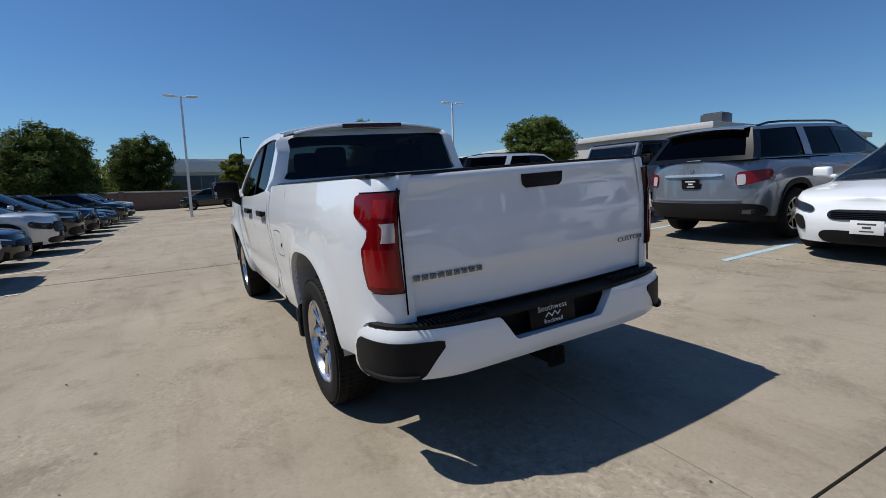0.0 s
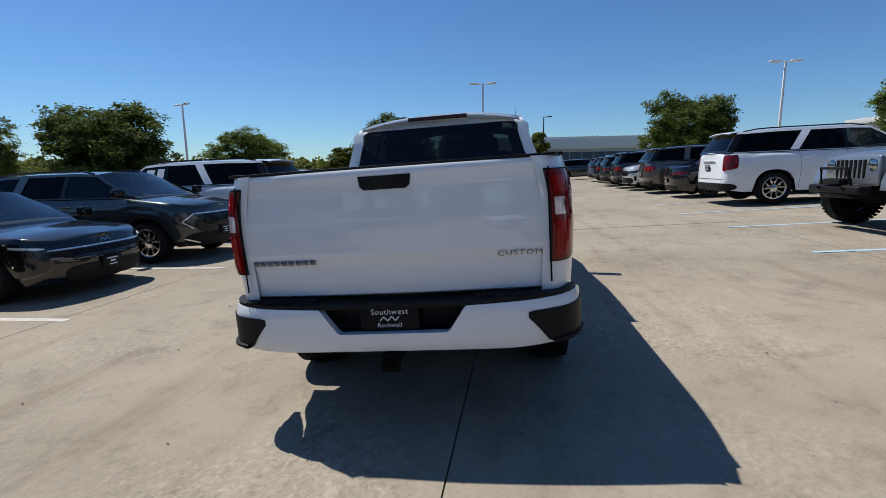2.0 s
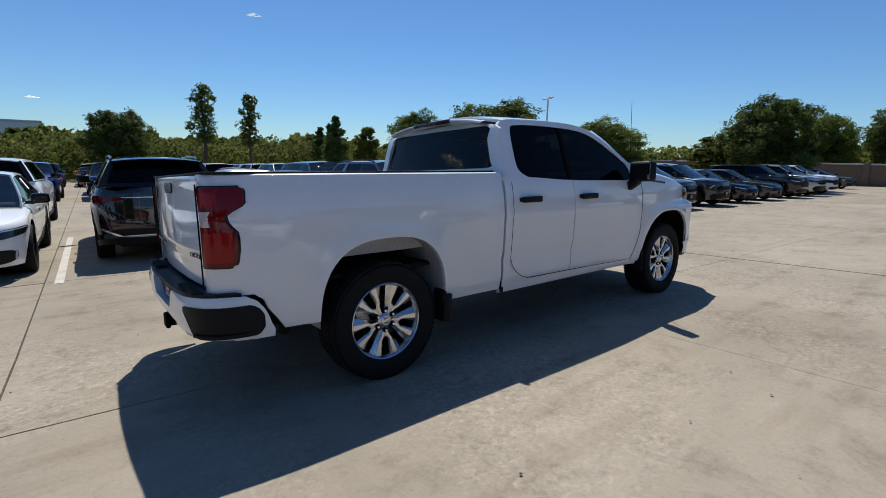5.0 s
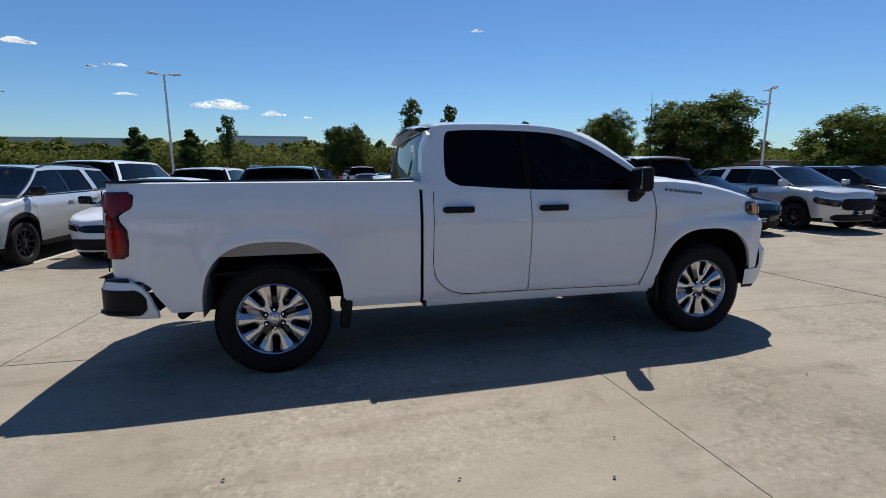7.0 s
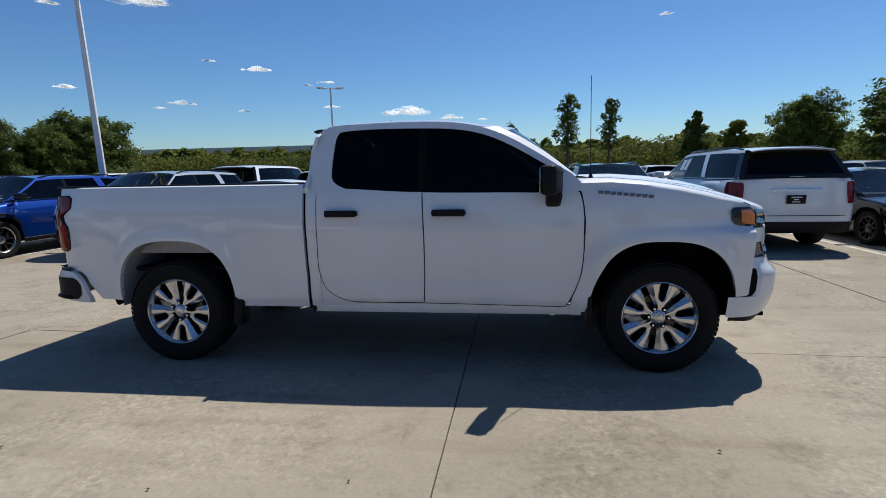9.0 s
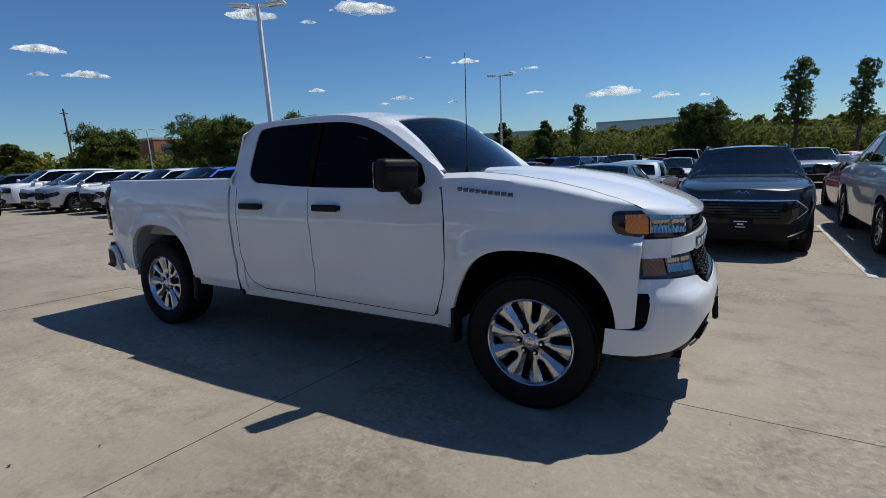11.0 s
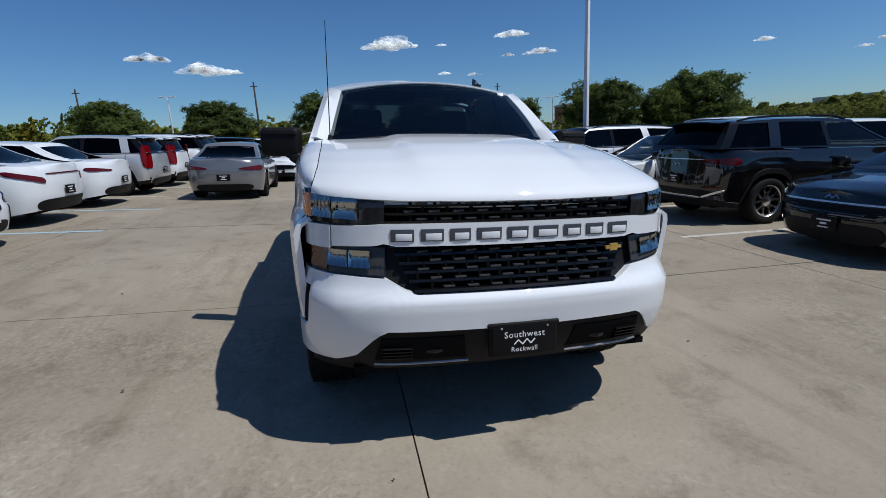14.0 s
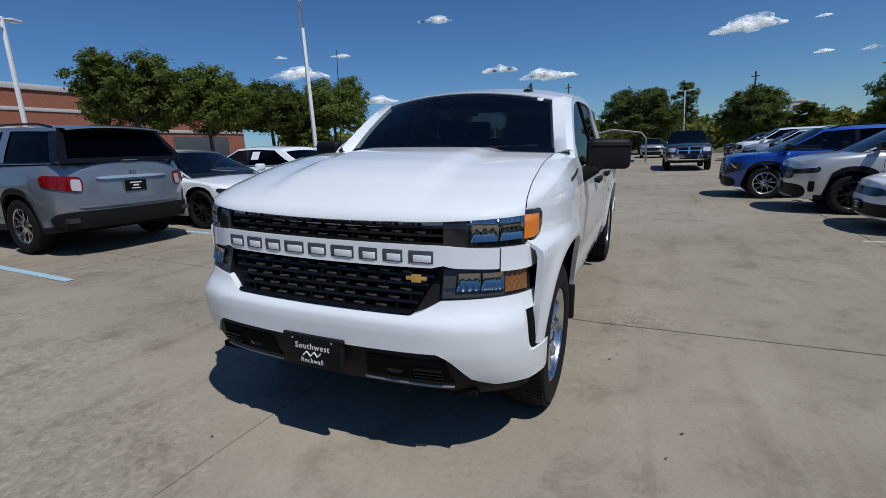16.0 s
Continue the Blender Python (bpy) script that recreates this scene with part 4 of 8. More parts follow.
            for w in (-0.0022, 0.0022):
                c = Vector((0.822, 0.98, 0))
                rows.append([Vector((q.x, side_w(q.x, q.y) + 0.0012, q.y)) for q in [p + (p - c).normalized() * w for p in line]])
            add_grid(bm, rows)
            part("fuel_gap_shade", bm, SHADOWBLACK, T)
            bm = bmesh.new()
            lathe(bm, [(0.001, 0.004), (0.014, 0.004), (0.017, 0.001)], 16, at=(0.735, side_w(0.735, 0.97), 0.97))
            part("fuel_door_catch", bm, PLASTIC, T)
        # wheels
        truck_wheel(T, 0.0, s * 0.925, s)
        truck_wheel(T, 3.745, s * 0.925, s, 27.0)
    # -- hood
    rows = []
    for i in range(30):
        u = i / 29
        row = []
        for t in linspace(-1, 1, 41):
            xe = interp(abs(t) * 0.90, [(p.y, p.x) for p in NOSE_LINE]) + 0.004
            xc = 3.27 - 0.13 * t * t
            x = xc + (xe - xc) * u
            xq = 3.12 + (4.605 - 3.12) * u
            yh = hood_edge(u).y
            ay = abs(t) * yh
            sm = min(max((0.50 - ay) / 0.13, 0), 1)
            sm = sm * sm * (3 - 2 * sm)
            z = interp(xq, ZC) + 0.016 - 0.018 * t * t + 0.024 * sm * min(1, (1 - u) * 3 + 0.12) + 0.048 * t * t * u**6
            row.append(Vector((x, t * yh, z)))
        rows.append(row)
    rows.append([p + Vector((0.006, 0, -0.022)) for p in rows[-1]])
    rows.append([p + Vector((-0.03, 0, -0.012)) for p in rows[-1]])
    part("hood", panel(rows, Vector((0, 0, -0.02))), WHITE, T, "white sculpted hood with two creases", sharp=50)
    for s in (1, -1):
        # black line along the hood seam, in place of its shade
        bm = bmesh.new()
        tube(bm, [Vector((p.x, s * (p.y + 0.003), p.z - 0.0005)) for p in (hood_edge(u) for u in linspace(0.02, 0.985, 40))], 0.0026, 5)
        part("hood_gap_shade", bm, SHADOWBLACK, T)
    bm = boxes([((3.75, 0, 0.95), (1.15, 1.4, 0.4), 0.0)])
    part("engine_bay", bm, SHADOWBLACK, T)
    # -- roof, windscreen, cab back
    edge = spline([(1.175, 1.72, 0), (1.205, 1.79, 0), (1.29, 1.848, 0), (1.6, 1.865, 0), (2.0, 1.868, 0), (2.27, 1.852, 0), (2.47, 1.815, 0)], 26)
    rows = []
    for p in edge[3:]:
        ye = g_w(p.y)
        rows.append([Vector((p.x - (0.0 if p.x > 1.3 else 0.02 * (1 - t * t)), t * ye, p.y + 0.006 + 0.080 * (1 - abs(t) ** 2.4))) for t in linspace(-1, 1, 31)])
    rows.append([Vector((2.735 - 0.08 * t * t, t * 0.69, 1.876 - 0.072 * t * t)) for t in linspace(-1, 1, 31)])
    rows.insert(-1, [a.lerp(b, 0.5) + Vector((0, 0, 0.008)) for a, b in zip(rows[-2], rows[-1])])
    roof = part("roof", panel(rows, Vector((0, 0, -0.03))), WHITE, T, "white cab roof")
    bm = bmesh.new()
    rbox(bm, (2.48, 0.46, 1.884), (0.14, 0.055, 0.02), 0.008)
    rows = [[Vector((2.48 - 0.055 + 0.10 * u - 0.05 * v, 0.46 + d * (1 - v) * 0.02, 1.886 + 0.075 * v * (1 - 0.35 * u))) for u in (0, 0.35, 0.7, 1)] for v in (0, 0.5, 1) for d in (1,)]
    add_grid(bm, rows)
    rows = [[Vector((p.x, 0.92 - p.y, p.z)) for p in r] for r in rows]
    add_grid(bm, rows, True)
    part("roof_antenna", bm, GLOSSBLACK, roof, "black shark-fin roof antenna")
    low = [Vector((3.29 - 0.16 * t * t, t * 0.80, 1.418 + 0.004 * (1 - t * t))) for t in linspace(-1, 1, 25)]
    high = [Vector((2.727 - 0.075 * t * t, t * 0.685, 1.872 - 0.072 * t * t)) for t in linspace(-1, 1, 25)]
    rows = between(low, high, 12)
    for j, r in enumerate(rows):
        for p in r:
            p.z += 0.022 * math.sin(math.pi * j / 11)
    bm = bmesh.new()
    add_grid(bm, rows)
    wind = part("windscreen", bm, CLEAR, T, "curved clear windscreen")
    bm = bmesh.new()
    for j0, j1 in ((0, 1), (10.4, 11)):
        pick = lambda f: [rows[int(f)][i].lerp(rows[min(int(f) + 1, 11)][i], f - int(f)) + Vector((-0.004, 0, -0.004)) for i in range(25)]
        add_grid(bm, [pick(j0), pick(j1)])
    part("windscreen_band", bm, GLOSSBLACK, wind)
    bm = bmesh.new()
    tube(bm, [(3.27, -0.62, 1.43), (3.17, -0.2, 1.465), (3.14, 0.05, 1.475)], 0.008, 6)
    tube(bm, [(3.28, 0.05, 1.435), (3.2, 0.4, 1.46), (3.11, 0.68, 1.468)], 0.008, 6)
    part("wiper_arm", bm, PLASTIC, wind)
    bm = boxes([((2.705, 0.60, 1.800), (0.004, 0.05, 0.03), 0.001, (0, -38, -8))])
    part("sticker", bm, PALE, wind)
    bm = boxes([((3.2, 0, 1.38), (0.24, 1.56, 0.05), 0.012)])
    part("cowl_panel", bm, PLASTIC, T)

    def back(p):
        x = interp(p.y, [(1.36, 1.125), (1.68, 1.158), (1.80, 1.205), (1.86, 1.26)])
        return Vector((x - 0.035 * (1 - min(abs(p.x) / 0.9, 1) ** 3), p.x, p.y))

    outer = [(-0.945, 1.36), (-0.5, 1.36), (0.0, 1.36), (0.5, 1.36), (0.945, 1.36), (0.90, 1.50), (0.845, 1.68), (0.805, 1.80), (0.4, 1.855), (0.0, 1.862), (-0.4, 1.855), (-0.805, 1.80), (-0.845, 1.68), (-0.90, 1.50)]
    inner = [(-0.80, 1.46), (-0.5, 1.455), (0.0, 1.455), (0.5, 1.455), (0.80, 1.46), (0.795, 1.52), (0.745, 1.70), (0.715, 1.80), (0.4, 1.808), (0.0, 1.81), (-0.4, 1.808), (-0.715, 1.80), (-0.745, 1.70), (-0.795, 1.52)]
    bm, loop = matched_ring(outer, inner, back, Vector((0.03, 0, 0)))
    part("cab_back", bm, WHITE, T)
    bm = bmesh.new()
    lo = [back(Vector((y, 1.455, 0))) + Vector((0.006, 0, 0)) for y in linspace(-0.80, 0.80, 17)]
    hi = [back(Vector((y, 1.812, 0))) + Vector((0.006, 0, 0)) for y in linspace(-0.72, 0.72, 17)]
    add_grid(bm, between(lo, hi, 8))
    part("rear_window", bm, TINTED, T, "dark tinted cab rear window")
    bm = bmesh.new()
    add_grid(bm, [[Vector((1.19 - dx, t * 0.70, z + 0.062 * (1 - abs(t) ** 2.4) - 0.03)) for t in linspace(-1, 1, 25)] for dx, z in ((-0.06, 1.876), (0.02, 1.878), (0.065, 1.868), (0.07, 1.855), (0.03, 1.84), (-0.03, 1.835))])
    lip = part("roof_lip", bm, WHITE, T)
    bm = boxes([((1.128, 0, 1.884), (0.02, 0.56, 0.036), 0.006)])
    part("brake_lamp", bm, BRAKELENS, lip, "dark red high-level brake lamp")
    # -- bed and tailgate
    bm = boxes([((0.03, 0, 0.74), (2.1, 1.62, 0.03), 0.004), ((1.06, 0, 1.08), (0.03, 1.66, 0.66), 0.004)])
    part("bed_floor", bm, PLASTIC, T)
    prof = [(0.757, -1.07), (0.77, -1.088), (0.90, -1.094), (0.945, -1.098), (0.965, -1.112), (1.0, -1.111), (1.08, -1.111), (1.15, -1.109), (1.22, -1.105), (1.29, -1.100), (1.36, -1.099), (1.38, -1.104), (1.40, -1.104), (1.413, -1.095), (1.418, -1.07), (1.418, -1.035)]
    rows = [[Vector((x + 0.036 * abs(t) ** 2.2, t * 0.797, z)) for t in linspace(-1, 1, 33)] for z, x in prof]
    gate = part("tailgate", panel(rows, Vector((0.05, 0, 0))), WHITE, T, "white tailgate with a stepped lower edge")
    bm = bmesh.new()
    out = [(-0.135, 1.377), (0.135, 1.377), (0.128, 1.325), (0.108, 1.308), (-0.108, 1.308), (-0.128, 1.325)]
    vs = [bm.verts.new((-1.1075, y, z)) for y, z in out]
    bm.faces.new(vs)
    rim_round(bm, Vector((0.02, 0, 0)))
    part("tailgate_handle", bm, GLOSSBLACK, gate, "black tailgate release handle")
    bm = boxes([((-1.044, 0, 1.4235), (0.06, 1.56, 0.012), 0.004)])
    part("tailgate_cap", bm, PLASTIC, gate)
    mark = None
    for k in range(9):
        if mark is None:
            bm = bmesh.new()
            rbox(bm, (0, 0, 0), (0.004, 0.033, 0.026), 0.002)
            rbox(bm, (-0.002, 0, -0.003), (0.004, 0.016, 0.008), 0.002)
            mark = part("badge_mark", bm, BADGE, gate)
        else:
            mark = new("badge_mark", mark.data)
            mark.parent = gate
        mark.matrix_basis = Matrix.Translation((-1.099 - 0.036 + 0.036 * (abs(0.742 - 0.0405 * k) / 0.797) ** 2.2 + 0.018, 0.742 - 0.0405 * k, 0.953))
    lettering("lettering", "CUSTOM", 0.036, pose(-1.0935, -0.655, 0.952, 90, 0, -85.5), BADGE, gate, 0.002, 1.1, 1.45)
    for s in (1, -1):
        plan = spline([(-1.090, 0.812, 0), (-1.074, 0.858, 0), (-1.03, 0.898, 0), (-0.965, 0.924, 0), (-0.87, side_w(-0.87, 1.2) + 0.002, 0), (-0.80, side_w(-0.80, 1.2) + 0.002, 0)], 60)
        s1 = [(0.905, -0.975), (0.915, -0.95), (0.93, -0.94), (1.0, -0.93), (1.06, -0.928), (1.10, -0.936), (1.13, -0.962), (1.155, -0.984), (1.19, -0.986), (1.215, -0.955), (1.24, -0.902), (1.26, -0.885), (1.32, -0.878), (1.338, -0.886), (1.347, -0.915)]
        rows = []
        for z, x1 in s1:
            pts = [p for p in plan if p.x <= x1]
            row = even(pts, 12)
            k = side_w(-0.8, z) / side_w(-0.8, 1.2)
            rows.append([Vector((p.x, s * (p.y * k + 0.004), z)) for p in row])
        lamp = part("tail_light", panel(rows, lambda c: Vector((0.03, -0.02 * s, 0)), s > 0), REDLENS, T, "tall notched red tail light")
        rim = []
        for r in rows:
            a, b = r[0], r[-1]
            rim.append([a + Vector((0.004, -0.006 * s, 0))] + [p + Vector((0.004, -0.003 * s, 0)) for p in r[1:-1]] + [b + Vector((0.010, -0.003 * s, 0))])
        rim.insert(0, [p + Vector((0, 0, -0.008)) for p in rim[0]])
        rim.append([p + Vector((0, 0, 0.008)) for p in rim[-1]])
        part("lamp_bezel", panel(rim, lambda c: Vector((0.02, -0.01 * s, 0)), s > 0), GLOSSBLACK, lamp, "thin black lamp border")
        # black rod beside the tailgate, standing in for the gap's shade
        bm = bmesh.new()
        tube(bm, [(-1.0955, s * 0.8035, 0.80), (-1.0955, s * 0.8035, 1.365)], 0.0045, 6)
        part("gate_gap_shade", bm, SHADOWBLACK, T)
        bm = bmesh.new()
        seg = lambda z0, z1, i0, i1, off: [[Vector((p.x - off, p.y, p.z)) for p in r[i0:i1]] for r, (z, _) in zip(rows, s1) if z0 <= z <= z1]
        add_grid(bm, seg(1.13, 1.216, 1, 6, 0.006), s > 0)
        rim_round(bm, Vector((0.01, 0, 0)))
        part("reverse_lens", bm, REVERSELENS, lamp, "clear reversing lamp lens")
        bm = bmesh.new()
        add_grid(bm, seg(0.925, 1.11, 1, 11, 0.004), s > 0)
        rim_round(bm, Vector((0.01, 0, 0)))
        part("lamp_core", bm, REDCORE, lamp)
        bm = bmesh.new()
        add_grid(bm, seg(1.24, 1.335, 1, 6, 0.004), s > 0)
        rim_round(bm, Vector((0.01, 0, 0)))
        part("lamp_core", bm, REDCORE, lamp)
    # -- rear bumper
    bp = spline([(-1.205, 0, 0), (-1.205, 0.3, 0), (-1.20, 0.55, 0), (-1.18, 0.72, 0), (-1.12, 0.86, 0), (-1.02, 0.935, 0), (-0.88, 0.966, 0), (-0.765, 0.970, 0)], 70)
    full = [Vector((p.x, -p.y, 0)) for p in bp[:0:-1]] + bp
    rows = []
    for j in range(9):
        v = j / 8
        row = []
        for p in full:
            ay = abs(p.y)
            zt = interp(ay, [(0.285, 0.588), (0.375, 0.718), (0.7, 0.73), (0.9, 0.738)])
            if p.x > -1.0:
                zt = interp(p.x, [(-1.0, 0.738), (-0.92, 0.732), (-0.86, 0.708), (-0.81, 0.64), (-0.77, 0.52)])
            zb = interp(ay, [(0, 0.487), (0.6, 0.487), (0.8, 0.50), (0.9, 0.49)]) if p.x < -1.0 else interp(p.x, [(-1.0, 0.482), (-0.7, 0.472)])
            z = zb + (zt - zb) * v
            pull = 0.03 * (1 - min((z - 0.48) / 0.10, 1)) ** 2 + 0.012 * max(0, (z - 0.68) / 0.05) ** 2
            row.append(Vector((p.x + pull * (p.x < -0.9), p.y * (1 - 0.02 * pull / 0.03), z)))
        rows.append(row)
    bump = part("rear_bumper", panel(rows, lambda c: Vector((0.05 if c.x < -1.0 else 0.0, -0.04 * np.sign(c.y) if c.x > -1.05 else 0.0, 0))), WHITE, T, "white painted rear bumper with corner steps")
    top = [Vector((p.x + 0.014, p.y * 0.982, interp(abs(p.y), [(0.30, 0.735), (0.7, 0.748), (0.93, 0.755)]) if p.x < -0.86 else 0.752)) for p in full if p.x < -0.94]
    bm = bmesh.new()
    inner = [Vector((-1.0, p.y * 0.86, p.z + 0.006)) for p in top]
    skirt = [Vector((p.x, p.y, p.z - 0.02)) for p in top]
    add_grid(bm, [skirt, top, inner])
    for k in range(18):
        for sgn in (1, -1):
            rbox(bm, (-1.13, sgn * (0.42 + 0.022 * k), 0.757), (0.07, 0.008, 0.008), 0)
    part("step_pad", bm, PLASTIC, bump, "ribbed black plastic bumper step pad")
    bm = bmesh.new()
    add_grid(bm, [[Vector((x, y, z)) for y in linspace(-0.42, 0.42, 9)] for x, z in ((-1.195, 0.584), (-1.10, 0.59), (-1.085, 0.61), (-1.10, 0.72), (-1.12, 0.735))])
    part("plate_recess", bm, PLASTIC, bump)
    plate(bump, pose(-1.160, 0.02, 0.662, 84, 0, -90), h=0.135)
    for s in (1, -1):
        bm = bmesh.new()
        pts = even([p for p in bp if p.y > 0.672 and p.x < -0.83], 22)
        rows = []
        for j in range(8):
            v = j / 7
            row = []
            for i, p in enumerate(pts):
                u = i / 21
                lo_z = interp(u, [(0, 0.645), (0.08, 0.60), (0.2, 0.522), (0.3, 0.503), (0.9, 0.505), (0.96, 0.52), (1, 0.55)])
                hi_z = interp(u, [(0, 0.672), (0.04, 0.678), (0.2, 0.682), (0.86, 0.686), (0.94, 0.668), (1, 0.62)])
                row.append(Vector((p.x - 0.005, s * (p.y + 0.005), lo_z + (hi_z - lo_z) * v)))
            rows.append(row)
        add_grid(bm, rows, s < 0)
        rim_round(bm, Vector((0.02, 0, 0)))
        stepb = part("corner_step", bm, PLASTIC, bump, "black moulded corner step")
        bm = bmesh.new()
        ledge = [pts[i] for i in range(5, 19)]
        add_grid(bm, [[Vector((p.x - dx, s * (p.y + dx), z)) for p in ledge] for dx, z in ((0.0, 0.535), (0.016, 0.53), (0.018, 0.518), (0.0, 0.512))], s > 0)
        part("step_tread", bm, PLASTIC, stepb)
    bm = bmesh.new()
    rbox(bm, (-1.08, 0.03, 0.43), (0.24, 0.075, 0.075), 0.008)
    rbox(bm, (-1.185, 0.03, 0.43), (0.03, 0.10, 0.10), 0.01)
    rbox(bm, (-0.95, 0.0, 0.45), (0.1, 1.0, 0.08), 0.02)
    part("tow_hitch", bm, SHADOWBLACK, T, "black square tow hitch receiver")
    # -- front
    ys = linspace(-0.832, 0.832, 67)
    zl = lambda y: interp(abs(y), [(0, 0.968), (0.56, 0.972), (0.60, 0.985), (0.64, 0.974), (0.83, 0.968)])
    zh = lambda y: interp(abs(y), [(0, 1.066), (0.60, 1.068), (0.70, 1.06), (0.83, 1.056)])
    bar = part("grille_bar", nose_patch(ys, zl, zh, 7, 0.022, 0.05), WHITE, T, "white crossbar of the grille with dark block letters")
    widths = [0.105, 0.105, 0.098, 0.118, 0.105, 0.125, 0.095, 0.098, 0.115]
    y0 = 0.578
    for w in widths:
        yc = -(y0 - w / 2)
        a, b = nose(yc - 0.03, 1.019, 0.0245), nose(yc + 0.03, 1.019, 0.0245)
        ang = math.degrees(math.atan2(b.y - a.y, b.x - a.x)) - 90
        # dark block whose colour gives the shade above each white letter
        bm = bmesh.new()
        rbox(bm, tuple(nose(yc, 1.019, 0.024)), (0.004, w - 0.004, 0.054), 0.0015, (0, 0, ang))
        block = part("letter_block", bm, PRINTSHADE, bar, "dark block painted as the shade round a white letter")
        bm = bmesh.new()
        rbox(bm, tuple(nose(yc + 0.006, 1.012, 0.027)), (0.005, w - 0.034, 0.03), 0.002, (0, 0, ang))
        part("letter_face", bm, WHITE, block)
        y0 -= w + 0.0225
    for s in (1, -1):
        rows = []
        for z in linspace(0.958, 1.058, 5):
            rows.append([nose(s * y, z, 0.004 + 0.02 * min(max((1.09 - y) / 0.14, 0), 1)) for y in linspace(0.840, 1.10, 14)])
        part("wing_shelf", panel(rows, lambda c: Vector((-0.05, -0.02 * s, 0)), s < 0), WHITE, T)
    for name, zlo, zhi, half, rows_n, cut in (("upper_grille", 1.075, 1.178, 0.60, 3, 0.0), ("lower_grille", 0.785, 0.972, 0.585, 5, 0.10)):
        bm = bmesh.new()
        add_grid(bm, [[nose(y, z, -0.06) for y in linspace(-half, half, 25)] for z in linspace(zlo, zhi, 4)])
        g = part(name, bm, SHADOWBLACK, T, "black honeycomb radiator grille")
        bm = bmesh.new()
        for j in range(rows_n + 1):
            z = zlo + (zhi - zlo) * j / rows_n
            hw = half - cut * (1 - j / rows_n) if cut else half
            up = [nose(y, z + 0.004, -0.004 if 0 < j < rows_n else 0.006) for y in linspace(-hw, hw, 41)]
            dn = [nose(y, z - 0.007, -0.004 if 0 < j < rows_n else 0.006) for y in linspace(-hw, hw, 41)]
            bk = [p + Vector((-0.045, 0, -0.004)) for p in up]
            bk2 = [p + Vector((-0.045, 0, -0.004)) for p in dn]
            add_grid(bm, [bk2, dn, up, bk])
        part("grille_slat", bm, GLOSSBLACK, g)
        bm = bmesh.new()
        for j in range(rows_n):
            z = zlo + (zhi - zlo) * (j + 0.5) / rows_n
            hw = half - cut * (1 - (j + 0.5) / rows_n) if cut else half
            n = 11
            for k in range(n + 1):
                y = -hw + (2 * hw) * (k + (0.5 if j % 2 else 0.0)) / n
                if abs(y) < hw - 0.01:
                    q = nose(y, z, -0.03)
                    rbox(bm, tuple(q), (0.045, 0.012, (zhi - zlo) / rows_n), 0)
        tagged(part("grille_rib", bm, SHADOWBLACK, g), kind="stuff")
        # short grey ledges added on the slats to imitate sunlit dashes
        bm = bmesh.new()
        for j in range(rows_n):
            z = zlo + (zhi - zlo) * j / rows_n
            hw = (half - cut * (1 - j / rows_n) if cut else half) - 0.05
            for k in range(11):
                y = -0.55 + 0.11 * (k + (0.5 if j % 2 else 0.0))
                if abs(y) < hw:
                    rbox(bm, tuple(nose(y, z + 0.009, -0.018)), (0.024, 0.052, 0.009), 0.002, (0, 0, -9 * y / 0.5))
        tagged(part("grille_glint", bm, GRILLEGLINT, g), kind="stuff")
    bm = bmesh.new()
    q = nose(0.49, 0.925, 0.012)
    rbox(bm, (q.x, q.y, q.z), (0.012, 0.095, 0.016), 0.003, (0, 0, 9))
    rbox(bm, (q.x + 0.002, q.y, q.z), (0.012, 0.045, 0.036), 0.003, (0, 0, 9))
    part("front_emblem", bm, GOLD, T, "small gold cross-shaped emblem")
    for s in (1, -1):
        rows = [[nose(s * y, z, -0.035) for y in linspace(0.46, 0.64, 8)] for z in linspace(0.74, 1.0, 6)]
        part("grille_surround", panel(rows, Vector((-0.01, 0, 0)), s < 0), PLASTIC, T)
    for s in (1, -1):
        lo = lambda y: interp(abs(y), [(0.585, 1.062), (0.7, 1.062), (0.9, 1.066), (1.02, 1.070), (1.055, 1.080), (1.074, 1.10), (1.084, 1.13)])
        hi = lambda y: interp(abs(y), [(0.585, 1.172), (0.75, 1.196), (0.95, 1.207), (1.045, 1.204), (1.072, 1.196), (1.084, 1.178)])
        ys = [s * y for y in linspace(0.60, 1.084, 28)]
        bm = nose_patch(ys, lo, hi, 6, 0.008, 0.05)
        if s < 0:
            bmesh.ops.reverse_faces(bm, faces=bm.faces)
        lamp = part("headlight", bm, LAMPDARK, T, "smoked headlight with an amber side marker")
        lamp_inside(lamp, s, lo, hi, 0.012, (("lamp_frame", 0.606, 0.955, 0.05, 0.95, LAMPFRAME, "grey lamp frame", -0.006), ("side_marker", 0.957, 1.062, 0.12, 0.86, AMBER, "amber side marker lens", 0.0), ("lamp_reflector", 0.712, 0.828, 0.17, 0.86, REFLECTOR, "bright bowl-shaped reflector", 0.009), ("lamp_reflector", 0.832, 0.948, 0.17, 0.86, REFLECTOR, "bright fluted reflector", 0.009)))
        lo2 = lambda y: interp(abs(y), [(0.58, 0.84), (0.8, 0.85), (1.02, 0.852)])
        hi2 = lambda y: interp(abs(y), [(0.58, 0.962), (0.65, 0.966), (1.02, 0.966)])
        ys = [s * y for y in linspace(0.603, 1.01, 18)]
        bm = nose_patch(ys, lo2, hi2, 6, -0.004, 0.06)
        if s < 0:
            bmesh.ops.reverse_faces(bm, faces=bm.faces)
        lamp = part("lower_headlight", bm, LAMPDARK, T, "smoked lower headlight unit")
